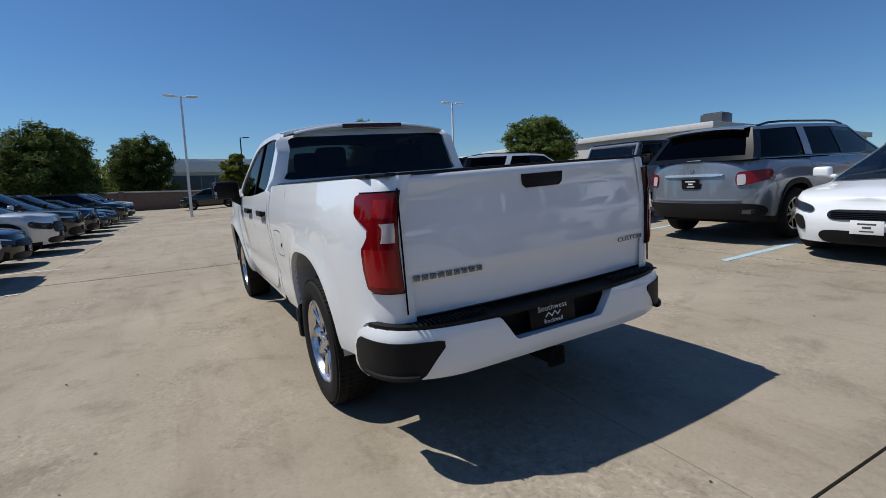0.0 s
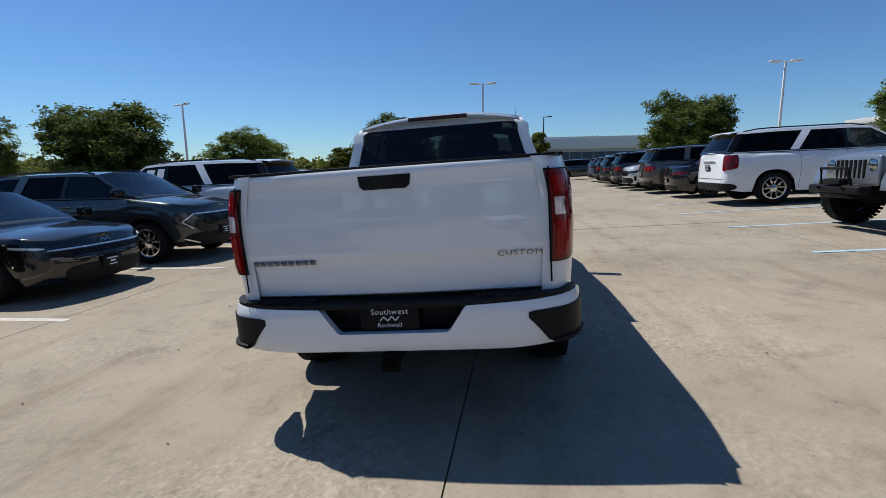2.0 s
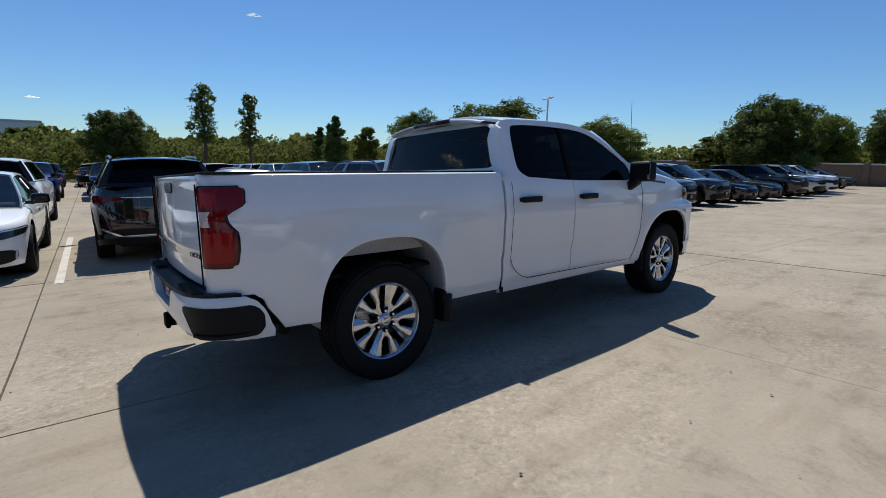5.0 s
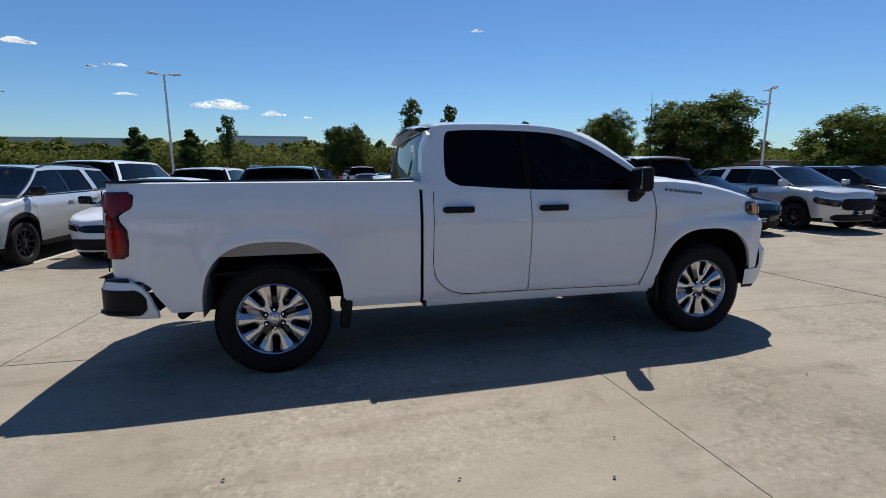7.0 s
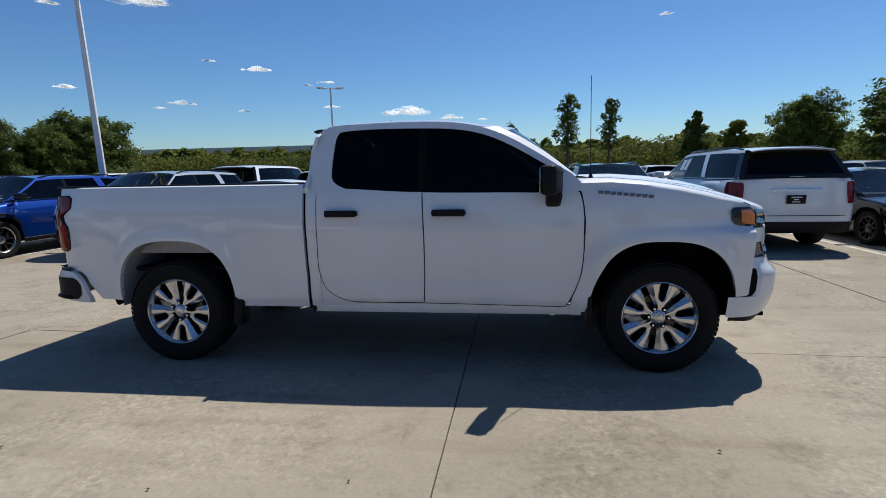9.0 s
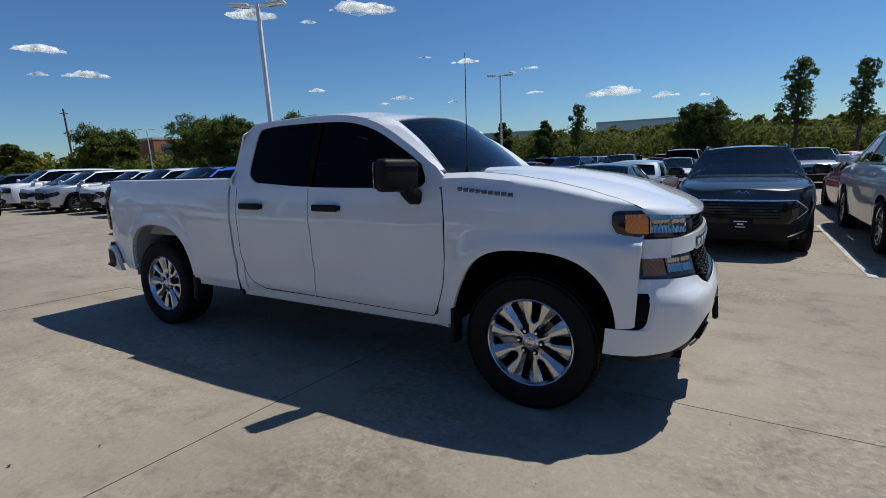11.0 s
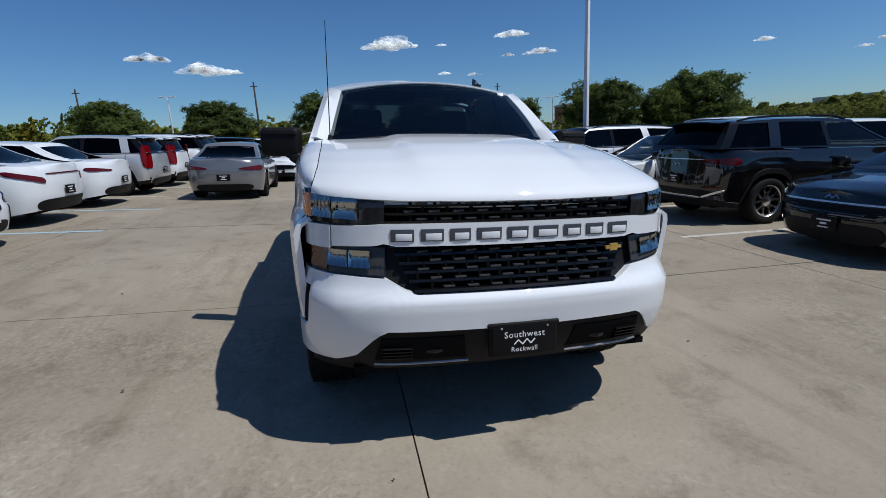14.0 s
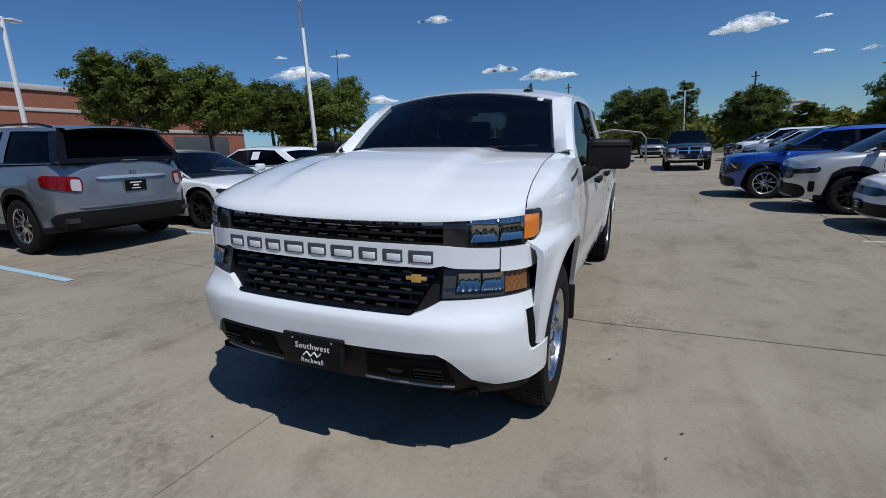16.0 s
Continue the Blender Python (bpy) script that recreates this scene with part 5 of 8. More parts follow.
        lamp_inside(lamp, s, lo2, hi2, 0.002, (("lamp_frame", 0.608, 0.87, 0.04, 0.96, LAMPFRAME, "grey lamp frame", -0.006), ("turn_lens", 0.872, 0.985, 0.12, 0.88, SMOKEDAMBER, "", 0.0), ("lamp_reflector", 0.665, 0.762, 0.27, 0.88, REFLECTOR, "", 0.009), ("lamp_reflector", 0.766, 0.862, 0.27, 0.88, REFLECTOR, "", 0.009)))
        # black air slot at the corner
        rows = [[nose(s * y, z, -0.012) for y in linspace(0.94, 1.105, 9)] for z in linspace(0.55, 0.82, 9)]
        part("corner_slot", panel(rows, Vector((-0.02, 0, 0)), s < 0), SHADOWBLACK, T, "black air slot at the bumper corner")
        ear = nose_patch([s * y for y in linspace(0.94, 1.06, 8)], lambda y: 0.775 - 0.25 * max(0.0, 0.96 - abs(y)), lambda y: 0.846, 5, -0.001, 0.04)
        if s < 0:
            bmesh.ops.reverse_faces(ear, faces=ear.faces)
        part("bumper_end", ear, WHITE, T)
    half_ys = linspace(0, 0.50, 18) + linspace(0.512, 0.62, 15) + linspace(0.635, 0.945, 13) + [0.954, 0.958, 0.961, 0.964, 0.967, 0.97, 0.974, 0.978, 0.984, 0.992, 1.0, 1.01] + linspace(1.03, 1.105, 5)
    ys = [-y for y in half_ys[:0:-1]] + half_ys
    hi = lambda y: interp(abs(y), [(0, 0.765), (0.47, 0.768), (0.53, 0.79), (0.60, 0.832), (0.8, 0.843), (0.955, 0.846), (0.965, 0.765), (0.973, 0.63), (0.979, 0.60), (0.988, 0.582), (1.005, 0.576), (1.16, 0.574)])
    lo = lambda y: interp(abs(y), [(0, 0.605), (0.60, 0.612), (0.645, 0.588), (0.74, 0.485), (0.84, 0.445), (1.0, 0.43), (1.16, 0.43)])
    part("front_bumper", nose_patch(ys, lo, hi, 12, 0.0, 0.06), WHITE, T, "white painted front bumper")
    ys = linspace(-1.0, 1.0, 67)
    hi2 = lambda y: interp(abs(y), [(0, 0.608), (0.60, 0.615), (0.645, 0.591), (0.74, 0.488), (0.84, 0.448), (1.0, 0.433)])
    lo3 = lambda y: interp(abs(y), [(0, 0.405), (0.6, 0.405), (0.75, 0.388), (0.9, 0.382), (1.0, 0.39)])
    low_b = part("lower_valance", nose_patch(ys, lo3, hi2, 7, -0.012, 0.12), PLASTIC, T, "black plastic lower front valance")
    for s in (1, -1):
        # black sheet on the valance, painted as the shade in an opening
        bm = bmesh.new()
        rows = [[nose(s * y, 0.46 + 0.115 * v, -0.006) for y in linspace(0.25 + 0.02 * v, 0.66 - 0.03 * v, 10)] for v in (0, 0.5, 1)]
        add_grid(bm, rows, s < 0)
        rim_round(bm, Vector((-0.02, 0, 0)))
        part("valance_opening_shade", bm, SHADOWBLACK, low_b)
        bm = bmesh.new()
        for k in range(4):
            q = nose(s * 0.56, 0.475 + 0.018 * k, 0.002)
            rbox(bm, tuple(q), (0.02, 0.13, 0.006), 0.001, (0, 0, s * 8))
        q = nose(s * 0.40, 0.505, 0.0)
        tube(bm, [q + Vector((-0.06, -0.03, 0)), q + Vector((-0.01, -0.03, 0)), q + Vector((0.0, 0, 0)), q + Vector((-0.01, 0.03, 0)), q + Vector((-0.06, 0.03, 0))], 0.011, 8)
        part("tow_hook", bm, GLOSSBLACK, low_b)
        bm = bmesh.new()
        tube(bm, [nose(s * y, 0.44, 0.003) for y in linspace(0.24, 0.66, 10)], 0.006, 6)
        part("valance_trim", bm, STEEL, low_b)
    bm = boxes([((4.700, 0.0, 0.546), (0.03, 0.33, 0.155), 0.012, (0, -4, 0)), ((4.685, 0.0, 0.618), (0.06, 0.345, 0.02), 0.008, (0, 6, 0))])
    hold = part("plate_holder", bm, PLASTIC, T, "black plastic front plate holder")
    plate(hold, pose(4.717, 0, 0.545, 86, 0, 90), h=0.135)
    bm = boxes([((4.2, 0, 0.40), (0.7, 1.5, 0.03), 0.0), ((1.6, 0, 0.55), (5.0, 0.86, 0.22), 0.03), ((2.1, 0, 0.62), (2.0, 1.75, 0.25), 0.0), ((0, 0, 0.41), (0.12, 1.5, 0.12), 0.03), ((0, 0.1, 0.40), (0.3, 0.32, 0.3), 0.08), ((3.745, 0, 0.40), (0.2, 1.4, 0.12), 0.03), ((-0.6, -0.4, 0.50), (0.5, 0.28, 0.2), 0.06), ((-0.75, 0.45, 0.55), (0.1, 0.1, 0.12), 0.02)])
    part("underbody", bm, SHADOWBLACK, T, "black frame, axles and floor pan")
    bm = bmesh.new()
    tube(bm, [(-0.25, -0.50, 0.52), (-0.5, -0.55, 0.50), (-0.62, -0.70, 0.47), (-0.66, -0.80, 0.45)], 0.035, 12)
    part("exhaust_pipe", bm, SHADOWBLACK, T)
    # -- cabin
    bm = bmesh.new()
    rbox(bm, (3.0, 0, 1.22), (0.5, 1.6, 0.36), 0.08, (0, 8, 0), seg=3)
    rbox(bm, (2.9, 0.40, 1.40), (0.25, 0.42, 0.07), 0.03, seg=3)
    part("dashboard", bm, CABIN, T)
    bm = bmesh.new()
    c, ax = Vector((2.66, 0.40, 1.27)), Vector((-0.85, 0, 0.5)).normalized()
    u, w = Vector((0, 1, 0)), ax.cross(Vector((0, 1, 0)))
    pts = [c + 0.19 * (math.cos(a) * u + math.sin(a) * w) for a in linspace(0, 2 * math.pi, 25)]
    tube(bm, pts, 0.015, 8)
    tube(bm, [pts[0], c, pts[12]], 0.016, 6)
    tube(bm, [c, pts[18]], 0.016, 6)
    part("steering_wheel", bm, CABIN, T)
    for x, y, w in ((2.0, 0.42, 0.54), (2.0, -0.42, 0.54), (1.32, 0.38, 0.66), (1.32, -0.38, 0.66)):
        bm = bmesh.new()
        rbox(bm, (x + 0.22, y, 0.92), (0.52, w, 0.18), 0.06, seg=3)
        rbox(bm, (x, y, 1.24), (0.16, w * 0.94, 0.60), 0.07, (0, -12, 0), seg=3)
        rbox(bm, (x - 0.085, y, 1.62), (0.09, 0.27, 0.19), 0.04, (0, -10, 0), seg=3)
        tube(bm, [(x - 0.07, y - 0.06, 1.48), (x - 0.085, y - 0.06, 1.6)], 0.008, 6)
        tube(bm, [(x - 0.07, y + 0.06, 1.48), (x - 0.085, y + 0.06, 1.6)], 0.008, 6)
        part("seat", bm, SEATGREY, T, "grey cloth seat with a headrest")
    bm = boxes([((1.95, 0, 1.835), (1.0, 1.2, 0.02), 0.005)])
    part("headliner", bm, SEATGREY, T)
    bm = boxes([((2.72, 0.0, 1.73), (0.02, 0.24, 0.07), 0.02)])
    part("inside_mirror", bm, GLOSSBLACK, T)
    bm = bmesh.new()
    tube(bm, [(3.265, -0.79, 1.42), (3.265, -0.79, 1.46)], [0.02, 0.01], 10)
    tube(bm, [(3.265, -0.79, 1.45), (3.26, -0.79, 1.75), (3.255, -0.79, 2.16)], [0.0035, 0.003, 0.0022], 6)
    part("whip_antenna", bm, PLASTIC, T, "thin black whip antenna")
    return T


shader_pocket = WHITE
build_truck()

# ---- parked cars ----
def car_wheel(parent, x, y, s, r, rim, spokes, mat, plain=False):
    """An alloy wheel with its tyre; r: tyre radius, rim: rim radius."""
    bm = bmesh.new()
    per = 8
    n = spokes * per
    radii = ((0.0, 0.004), (0.035, 0.004), (0.06, -0.008), (0.09, -0.012), (rim * 0.62, -0.004), (rim * 0.88, 0.008), (rim - 0.006, 0.004), (rim + 0.006, 0.016), (rim, 0.004), (rim - 0.016, -0.05), (rim - 0.012, -0.16))
    rings = []
    for rr, hh in radii:
        if rr == 0.0:
            rings.append([bm.verts.new((0, hh, 0))] * n)
        else:
            rings.append([bm.verts.new((rr * math.cos(2 * math.pi * i / n), hh, rr * math.sin(2 * math.pi * i / n))) for i in range(n)])
    for j in range(len(radii) - 1):
        for i in range(n):
            k = i % per
            if j == 3 and k in (1, 4, 5, 6) or j == 4 and k in (0, 1, 2, 4, 5, 6):
                continue
            q = (rings[j][i], rings[j][(i + 1) % n], rings[j + 1][(i + 1) % n], rings[j + 1][i])
            bm.faces.new(q[1:] if q[0] is q[1] else q)
    rim_round(bm, Vector((0, -0.03, 0)))
    bmesh.ops.recalc_face_normals(bm, faces=bm.faces)
    w = part("wheel", bm, mat, parent, sharp=30)
    w.matrix_basis = pose(x, y, r, 0, 0, 0 if s > 0 else 180)
    bm = bmesh.new()
    h = r - rim
    lathe(bm, [(rim, -0.19), (rim + 0.4 * h, -0.215), (rim + 0.75 * h, -0.21), (r - 0.006, -0.18), (r, -0.13), (r, -0.03), (r - 0.006, 0.012), (rim + 0.75 * h, 0.034), (rim + 0.4 * h, 0.036), (rim, 0.02)], 36)
    part("tyre", bm, RUBBER, w)
    if plain:
        return w
    # black brake, so that the gaps between spokes read as shaded
    bm = bmesh.new()
    lathe(bm, [(0.001, -0.07), (rim * 0.62, -0.07), (rim * 0.62, -0.09), (rim - 0.02, -0.12), (rim - 0.02, -0.14)], 24)
    part("brake", bm, SHADOWBLACK, w)
    return w


class Shell:
    """The lower body of a car as plan outlines over height."""

    def __init__(self, q):
        self.q = q
        L, W = q["L"], q["W"]
        self.xf, self.xr = L / 2, -L / 2
        n, lf, lr = q.get("round", 2.9), q.get("lf", 0.85), q.get("lr", 0.6)
        front = [Vector((self.xf - lf + lf * math.cos(a) ** (2 / n), math.sin(a) ** (2 / n), 0)) for a in linspace(0, math.pi / 2, 24)]
        rear = [Vector((self.xr + lr - lr * math.cos(a) ** (2 / n), math.sin(a) ** (2 / n), 0)) for a in linspace(0, math.pi / 2, 24)]
        self.half = W / 2
        scale = lambda ps: [Vector((p.x, p.y * self.half, 0)) for p in ps]
        self.front = even(scale(front), 60)
        self.rear = even(scale(rear), 60)
        f, r = even(scale(front), 13), even(scale(rear), 11)
        side = [Vector((x, self.half, 0)) for x in linspace(f[-1].x, r[-1].x, int((f[-1].x - r[-1].x) / 0.075))]
        self.outline = f[:-1] + side + r[:-1][::-1]

    def wf(self, z):
        q = self.q
        h = q["belt"]
        return interp(z, [(0.12, 0.90), (0.30, 0.955), (0.55 * h, 0.995), (0.75 * h, 1.0), (0.9 * h, 0.982), (h + 0.05, 0.95)])

    def shift(self, p, z):
        q = self.q
        d = 0.0
        if p.x > self.xf - 0.9:
            k = min(max((p.x - self.xf + 0.9) / 0.9, 0), 1) ** 2
            d = k * interp(z, q["nose"])
        elif p.x < self.xr + 0.7:
            k = min(max((self.xr + 0.7 - p.x) / 0.7, 0), 1) ** 2
            d = -k * interp(z, q["tail"])
        return d

    def at(self, p, z, off=0.0):
        m = (self.half + off) / self.half
        return Vector((p.x + self.shift(p, z) + (off if p.x > self.xf - 0.3 else -off if p.x < self.xr + 0.25 else 0), p.y * self.wf(z) * m, z))

    def end(self, front, s, z, off=0.0):
        """A point of the front or rear face, s metres round from the middle."""
        line, acc = (self.front if front else self.rear), 0.0
        t, out = abs(s), None
        for a, b in zip(line, line[1:]):
            step = (b - a).length
            if acc + step >= t:
                out = a.lerp(b, (t - acc) / step)
                d = b - a
                break
            acc += step
        if out is None:
            d = line[-1] - line[-2]
            out = line[-1] + Vector((-(t - acc) if front else (t - acc), 0, 0))
        nrm = Vector((d.y, -d.x, 0)) if front else Vector((-d.y, d.x, 0))
        nrm.normalize()
        if nrm.y < -0.01:
            nrm = -nrm
        o = Vector((out.x + self.shift(out, z), out.y * self.wf(z), z)) + nrm * off
        return Vector((o.x, o.y if s >= 0 else -o.y, z))


def face_patch(sh, front, s0, s1, lo, hi, off, n=17, nv=4, depth=0.025, square=5):
    """lo, hi: heights, each a number or a (start, end) pair along the way."""
    ends = lambda v: v if isinstance(v, (tuple, list)) else (v, v)
    (l0, l1), (h0, h1) = ends(lo), ends(hi)
    rows = []
    for j in range(nv):
        row = []
        for i in range(n):
            u, v = 0.5 - 0.5 * math.cos(math.pi * i / (n - 1)), j / (nv - 1)
            zl, zh = l0 + (l1 - l0) * u, h0 + (h1 - h0) * u
            full = max(0.12, (1 - abs(2 * u - 1) ** (9 if s0 * s1 < 0 else square)) ** 0.5)
            zl, zh = (zl + zh) / 2 - (zh - zl) / 2 * full, (zl + zh) / 2 + (zh - zl) / 2 * full
            row.append(sh.end(front, s0 + (s1 - s0) * u, zl + (zh - zl) * v, off))
        rows.append(row)
    return panel(rows, Vector((-depth if front else depth, 0, 0)))


def build_car(q, paint, name, label, category, m):
    T = thing(name, label, category, m, q.get("group", ""))
    sh = Shell(q)
    L, W, H = q["L"], q["W"], q["H"]
    xa = sh.xf - q["fo"]
    xb = xa - q["wb"]
    r = q["r"]
    ra = r + 0.065
    sill = q["sill"]
    top = q["top"]
    col = PAINTS[paint]
    lite = q.get("lite", False)

    def zlo(x):
        z = interp(x, [(sh.xr, sill + 0.07), (sh.xr + 0.5, sill), (sh.xf - 0.5, sill), (sh.xf, sill + 0.02)])
        for c in (xa, xb):
            d = abs(x - c) / ra
            if d < 1:
                z = max(z, r + ra * (1 - d**2.4) ** (1 / 2.4))
        return z

    ztop = lambda x: interp(x, top)
    # lower body
    bm = bmesh.new()
    nv = 10
    for s in (1, -1):
        cols = []
        for p in sh.outline:
            a, b = zlo(p.x), ztop(p.x)
            c = []
            for j in range(nv):
                v = j / (nv - 1)
                z = a + (b - a) * v
                k = 1 - 0.045 * max(0, (v - 0.78) / 0.22) ** 2.2
                o = sh.at(p, z)
                if q.get("crease") and abs(p.x) < L * 0.40:
                    o.y += 0.012 * math.exp(-(((z - 0.78 * b) / 0.05) ** 2)) - 0.012 * math.exp(-(((z - 0.5 * b) / 0.12) ** 2))
                c.append(Vector((o.x, s * o.y * k, o.z)))
            cols.append(c)
        rows = [[c[j] for c in cols] for j in range(nv)]
        add_grid(bm, rows, s > 0)
        edge = rows[-1]
        deck = [edge]
        xd, xc = q["glass"][3], q["glass"][0]
        for u in (0.05, 0.10, 0.3, 0.55, 0.8, 1.0):
            row = []
            for p in edge:
                crown = q.get("crown", 0.05) * (1 - (1 - u) ** 2.2)
                inside = xd + 0.02 < p.x < xc - 0.02
                uu = min(u, 0.10) if inside else u
                cc = q.get("crown", 0.05) * (1 - (1 - uu) ** 2.2)
                row.append(Vector((p.x, p.y * (1 - uu), p.z + cc)))
            deck.append(row)
        add_grid(bm, deck, s > 0)
    bmesh.ops.remove_doubles(bm, verts=bm.verts, dist=1e-4)
    part("body", bm, col, T, q.get("body_label", ""), sharp=48)
    # greenhouse
    xc, xt1, xt2, xd = q["glass"]
    yb, yt = W / 2 * q.get("yb", 0.93), W / 2 * q.get("yt", 0.70)
    zbelt = lambda x: ztop(x) + 0.02
    zroof = lambda x: interp(x, q["roof"])
    A = lambda v: xc + (xt1 - xc) * v**0.93
    D = lambda v: xd + (xt2 - xd) * v ** q.get("dpow", 1.0)

    def G(x, v, off=0.0):
        k = (x - xd) / (xc - xd)
        nar = 1 - 0.05 * abs(2 * k - 1) ** 3
        y = (yb + (yt - yb) * v ** 1.15) * nar + off
        return Vector((x, y, zbelt(x) * (1 - v) + zroof(x) * v))

    vs = linspace(0, 1, 7)

    def strip(x0, x1, v0, v1, s, off, n=5):
        rows = []
        for v in linspace(v0, v1, 6):
            a, b = x0(v), x1(v)
            rows.append([Vector((p.x, s * p.y, p.z)) for p in (G(a + (b - a) * i / (n - 1), v, off) for i in range(n))])
        return rows

    xB = q["pillars"]
    for s in (1, -1):
        bm = bmesh.new()
        add_grid(bm, strip(lambda v: A(v) - 0.075, A, 0, 1, s, 0.002), s < 0)
        if lite or not q.get("spoiler"):
            add_grid(bm, strip(lambda v: D(v), lambda v: D(v) + q.get("dpillar", 0.16), 0, 1, s, 0.004), s < 0)
        add_grid(bm, strip(D, A, 0.90, 1, s, 0.0, 16), s < 0)
        add_grid(bm, strip(D, A, 0.0, 0.05, s, 0.001, 16), s < 0)
        rim_round(bm, Vector((0, -0.02 * s, 0)))
        part("window_frame", bm, col, T)
        if q.get("spoiler") and not lite:
            bm = bmesh.new()
            add_grid(bm, strip(lambda v: D(v), lambda v: D(v) + q.get("dpillar", 0.16), 0, 0.92, s, 0.002), s < 0)
            part("rear_pillar", bm, GLOSSBLACK, T)
            bm = bmesh.new()
            lean = q.get("lean", 0.10)
            add_grid(bm, strip(lambda v: xB[-1] - 0.08 - lean / 2 + lean * v, lambda v: xB[-1] + 0.12 - lean / 2 + lean * v, 0.02, 0.93, s, 0.003), s < 0)
            part("mid_pillar", bm, col, T)
        edges = [lambda v: A(v) - 0.07] + [(lambda v, x=x: x + 0.0 * v) for x in xB] + [lambda v: D(v) + q.get("dpillar", 0.16) - 0.02]
        for e0, e1 in zip(edges, edges[1:]):
            lo_, hi_ = (lambda v, e1=e1: max(e1(v), D(v))), (lambda v, e0=e0: e0(v))
            bm = bmesh.new()
            add_grid(bm, strip(lo_, hi_, 0.04, 0.92, s, -0.010), s < 0)
            part("side_window", bm, PRIVACY if e0 is not edges[0] else TINTED, T)
        if not lite:
            bm = bmesh.new()
            for x in xB:
                add_grid(bm, strip(lambda v, x=x: x - 0.045, lambda v, x=x: x + 0.045, 0.03, 0.92, s, -0.002), s < 0)
            add_grid(bm, strip(lambda v: D(v) + 0.1, lambda v: A(v) - 0.04, 0.025, 0.055, s, 0.004, 14), s < 0)
            part("window_trim", bm, GLOSSBLACK, T)
    ts = linspace(-1, 1, 17)
    xs = linspace(xt2, xt1, 14)
    rows = []
    for x in xs:
        e = G(x, 1.0)
        rows.append([Vector((x + (0.07 * (1 - t * t) if x == xt1 else -0.03 * (1 - t * t) if x == xt2 else 0), t * e.y, e.z + 0.045 * (1 - abs(t) ** 2.5))) for t in ts])
    part("roof", panel(rows, Vector((0, 0, -0.03))), PAINTS["black"] if q.get("black_roof") else col, T)

    def screen(E, bulge0, bulge1, v0, v1, sign):
        rows = []
        for v in linspace(v0, v1, 8):
            e = G(E(v), v)
            b = bulge0 + (bulge1 - bulge0) * v
            rows.append([Vector((e.x + sign * b * (1 - t * t), t * (e.y + 0.004), e.z + 0.045 * v * (1 - abs(t) ** 2.5))) for t in ts])
        return rows

    bm = bmesh.new()
    add_grid(bm, screen(A, 0.16, 0.07, 0.0, 1.0, 1))
    part("windscreen", bm, CLEAR, T)
    bm = bmesh.new()
    rows = screen(D, 0.05, 0.03, 0.06, 0.94, -1)
    add_grid(bm, [[Vector((p.x, p.y * 0.95, p.z)) for p in row] for row in rows])
    part("rear_window", bm, PRIVACY, T)
    bm = bmesh.new()
    rows = screen(D, 0.045, 0.025, 0.0, 1.0, -1)
    for a, b in (((0, 1), None), ((6, 7), None)):
        add_grid(bm, [[p + Vector((-0.006, 0, 0)) for p in rows[k]] for k in a])
    for sl in (slice(0, 2), slice(15, 17)):
        add_grid(bm, [[p + Vector((-0.008, 0, 0)) for p in row[sl]] for row in rows])
    part("rear_frame", bm, GLOSSBLACK if q.get("spoiler") else col, T)
    if q.get("spoiler"):
        e = G(xt2, 1.0)
        bm = bmesh.new()
        rows = [[Vector((xt2 + dx - 0.02 * (1 - t * t), t * e.y * 0.97, e.z + 0.04 * (1 - abs(t) ** 2.5) + dz)) for t in ts] for dx, dz in ((0.12, 0.012), (0.0, 0.012), (-0.17, -0.012), (-0.175, -0.03), (-0.05, -0.04), (0.05, -0.045))]
        add_grid(bm, rows)
        part("roof_spoiler", bm, GLOSSBLACK if q.get("black_spoiler") else col, T)
    if q.get("rails") and not lite:
        for s in (1, -1):
            bm = bmesh.new()
            pts = [G(x, 1.0) for x in linspace(xt2 + 0.15, xt1 - 0.1, 10)]
            pts = [Vector((p.x, s * (p.y - 0.03), p.z + (0.045 if 0 < i < 9 else 0.01))) for i, p in enumerate(pts)]
            tube(bm, pts, 0.018, 6)
            part("roof_rail", bm, GLOSSBLACK, T)
    if q.get("sticker") and not lite:
        for s, x, w in q["sticker"]:
            a, b = G(x, 0.34, -0.006), G(x, 0.78, -0.006)
            bm = bmesh.new()
            rows = [[Vector((x + dx, s * (a.y + (b.y - a.y) * v), a.z + (b.z - a.z) * v)) for dx in (-w / 2, w / 2)] for v in (0, 0.5, 1)]
            add_grid(bm, rows, s < 0)
            rim_round(bm, Vector((0, -0.001 * s, 0)))
            part("window_sticker", bm, PALE, T, "white paper price sticker inside the window")
    # seats behind the glass
    bm = bmesh.new()
    zb = ztop(0)
    xs0 = xc - 1.25
    for x in (xs0, xs0 - 0.9):
        for y in (-0.38, 0.38):
            rbox(bm, (x, y, zb - 0.12), (0.16, 0.48, 0.62), 0.05, (0, -12, 0))
            rbox(bm, (x - 0.09, y, zb + 0.27), (0.09, 0.26, 0.17), 0.035)
    rbox(bm, (xc - 0.35, 0, zb - 0.06), (0.5, W * 0.8, 0.16), 0.05)
    rbox(bm, ((xc + xd) / 2, 0, sill + 0.18), (xc - xd, W * 0.88, 0.06), 0.0)
    part("cabin_interior", bm, CABIN, T)
    # cladding
    if q.get("clad"):
        bm = bmesh.new()
        hgt = q["clad"]
        for s in (1, -1):
            cols = [p for p in sh.outline if sh.xr + 0.05 < p.x < sh.xf - 0.25]
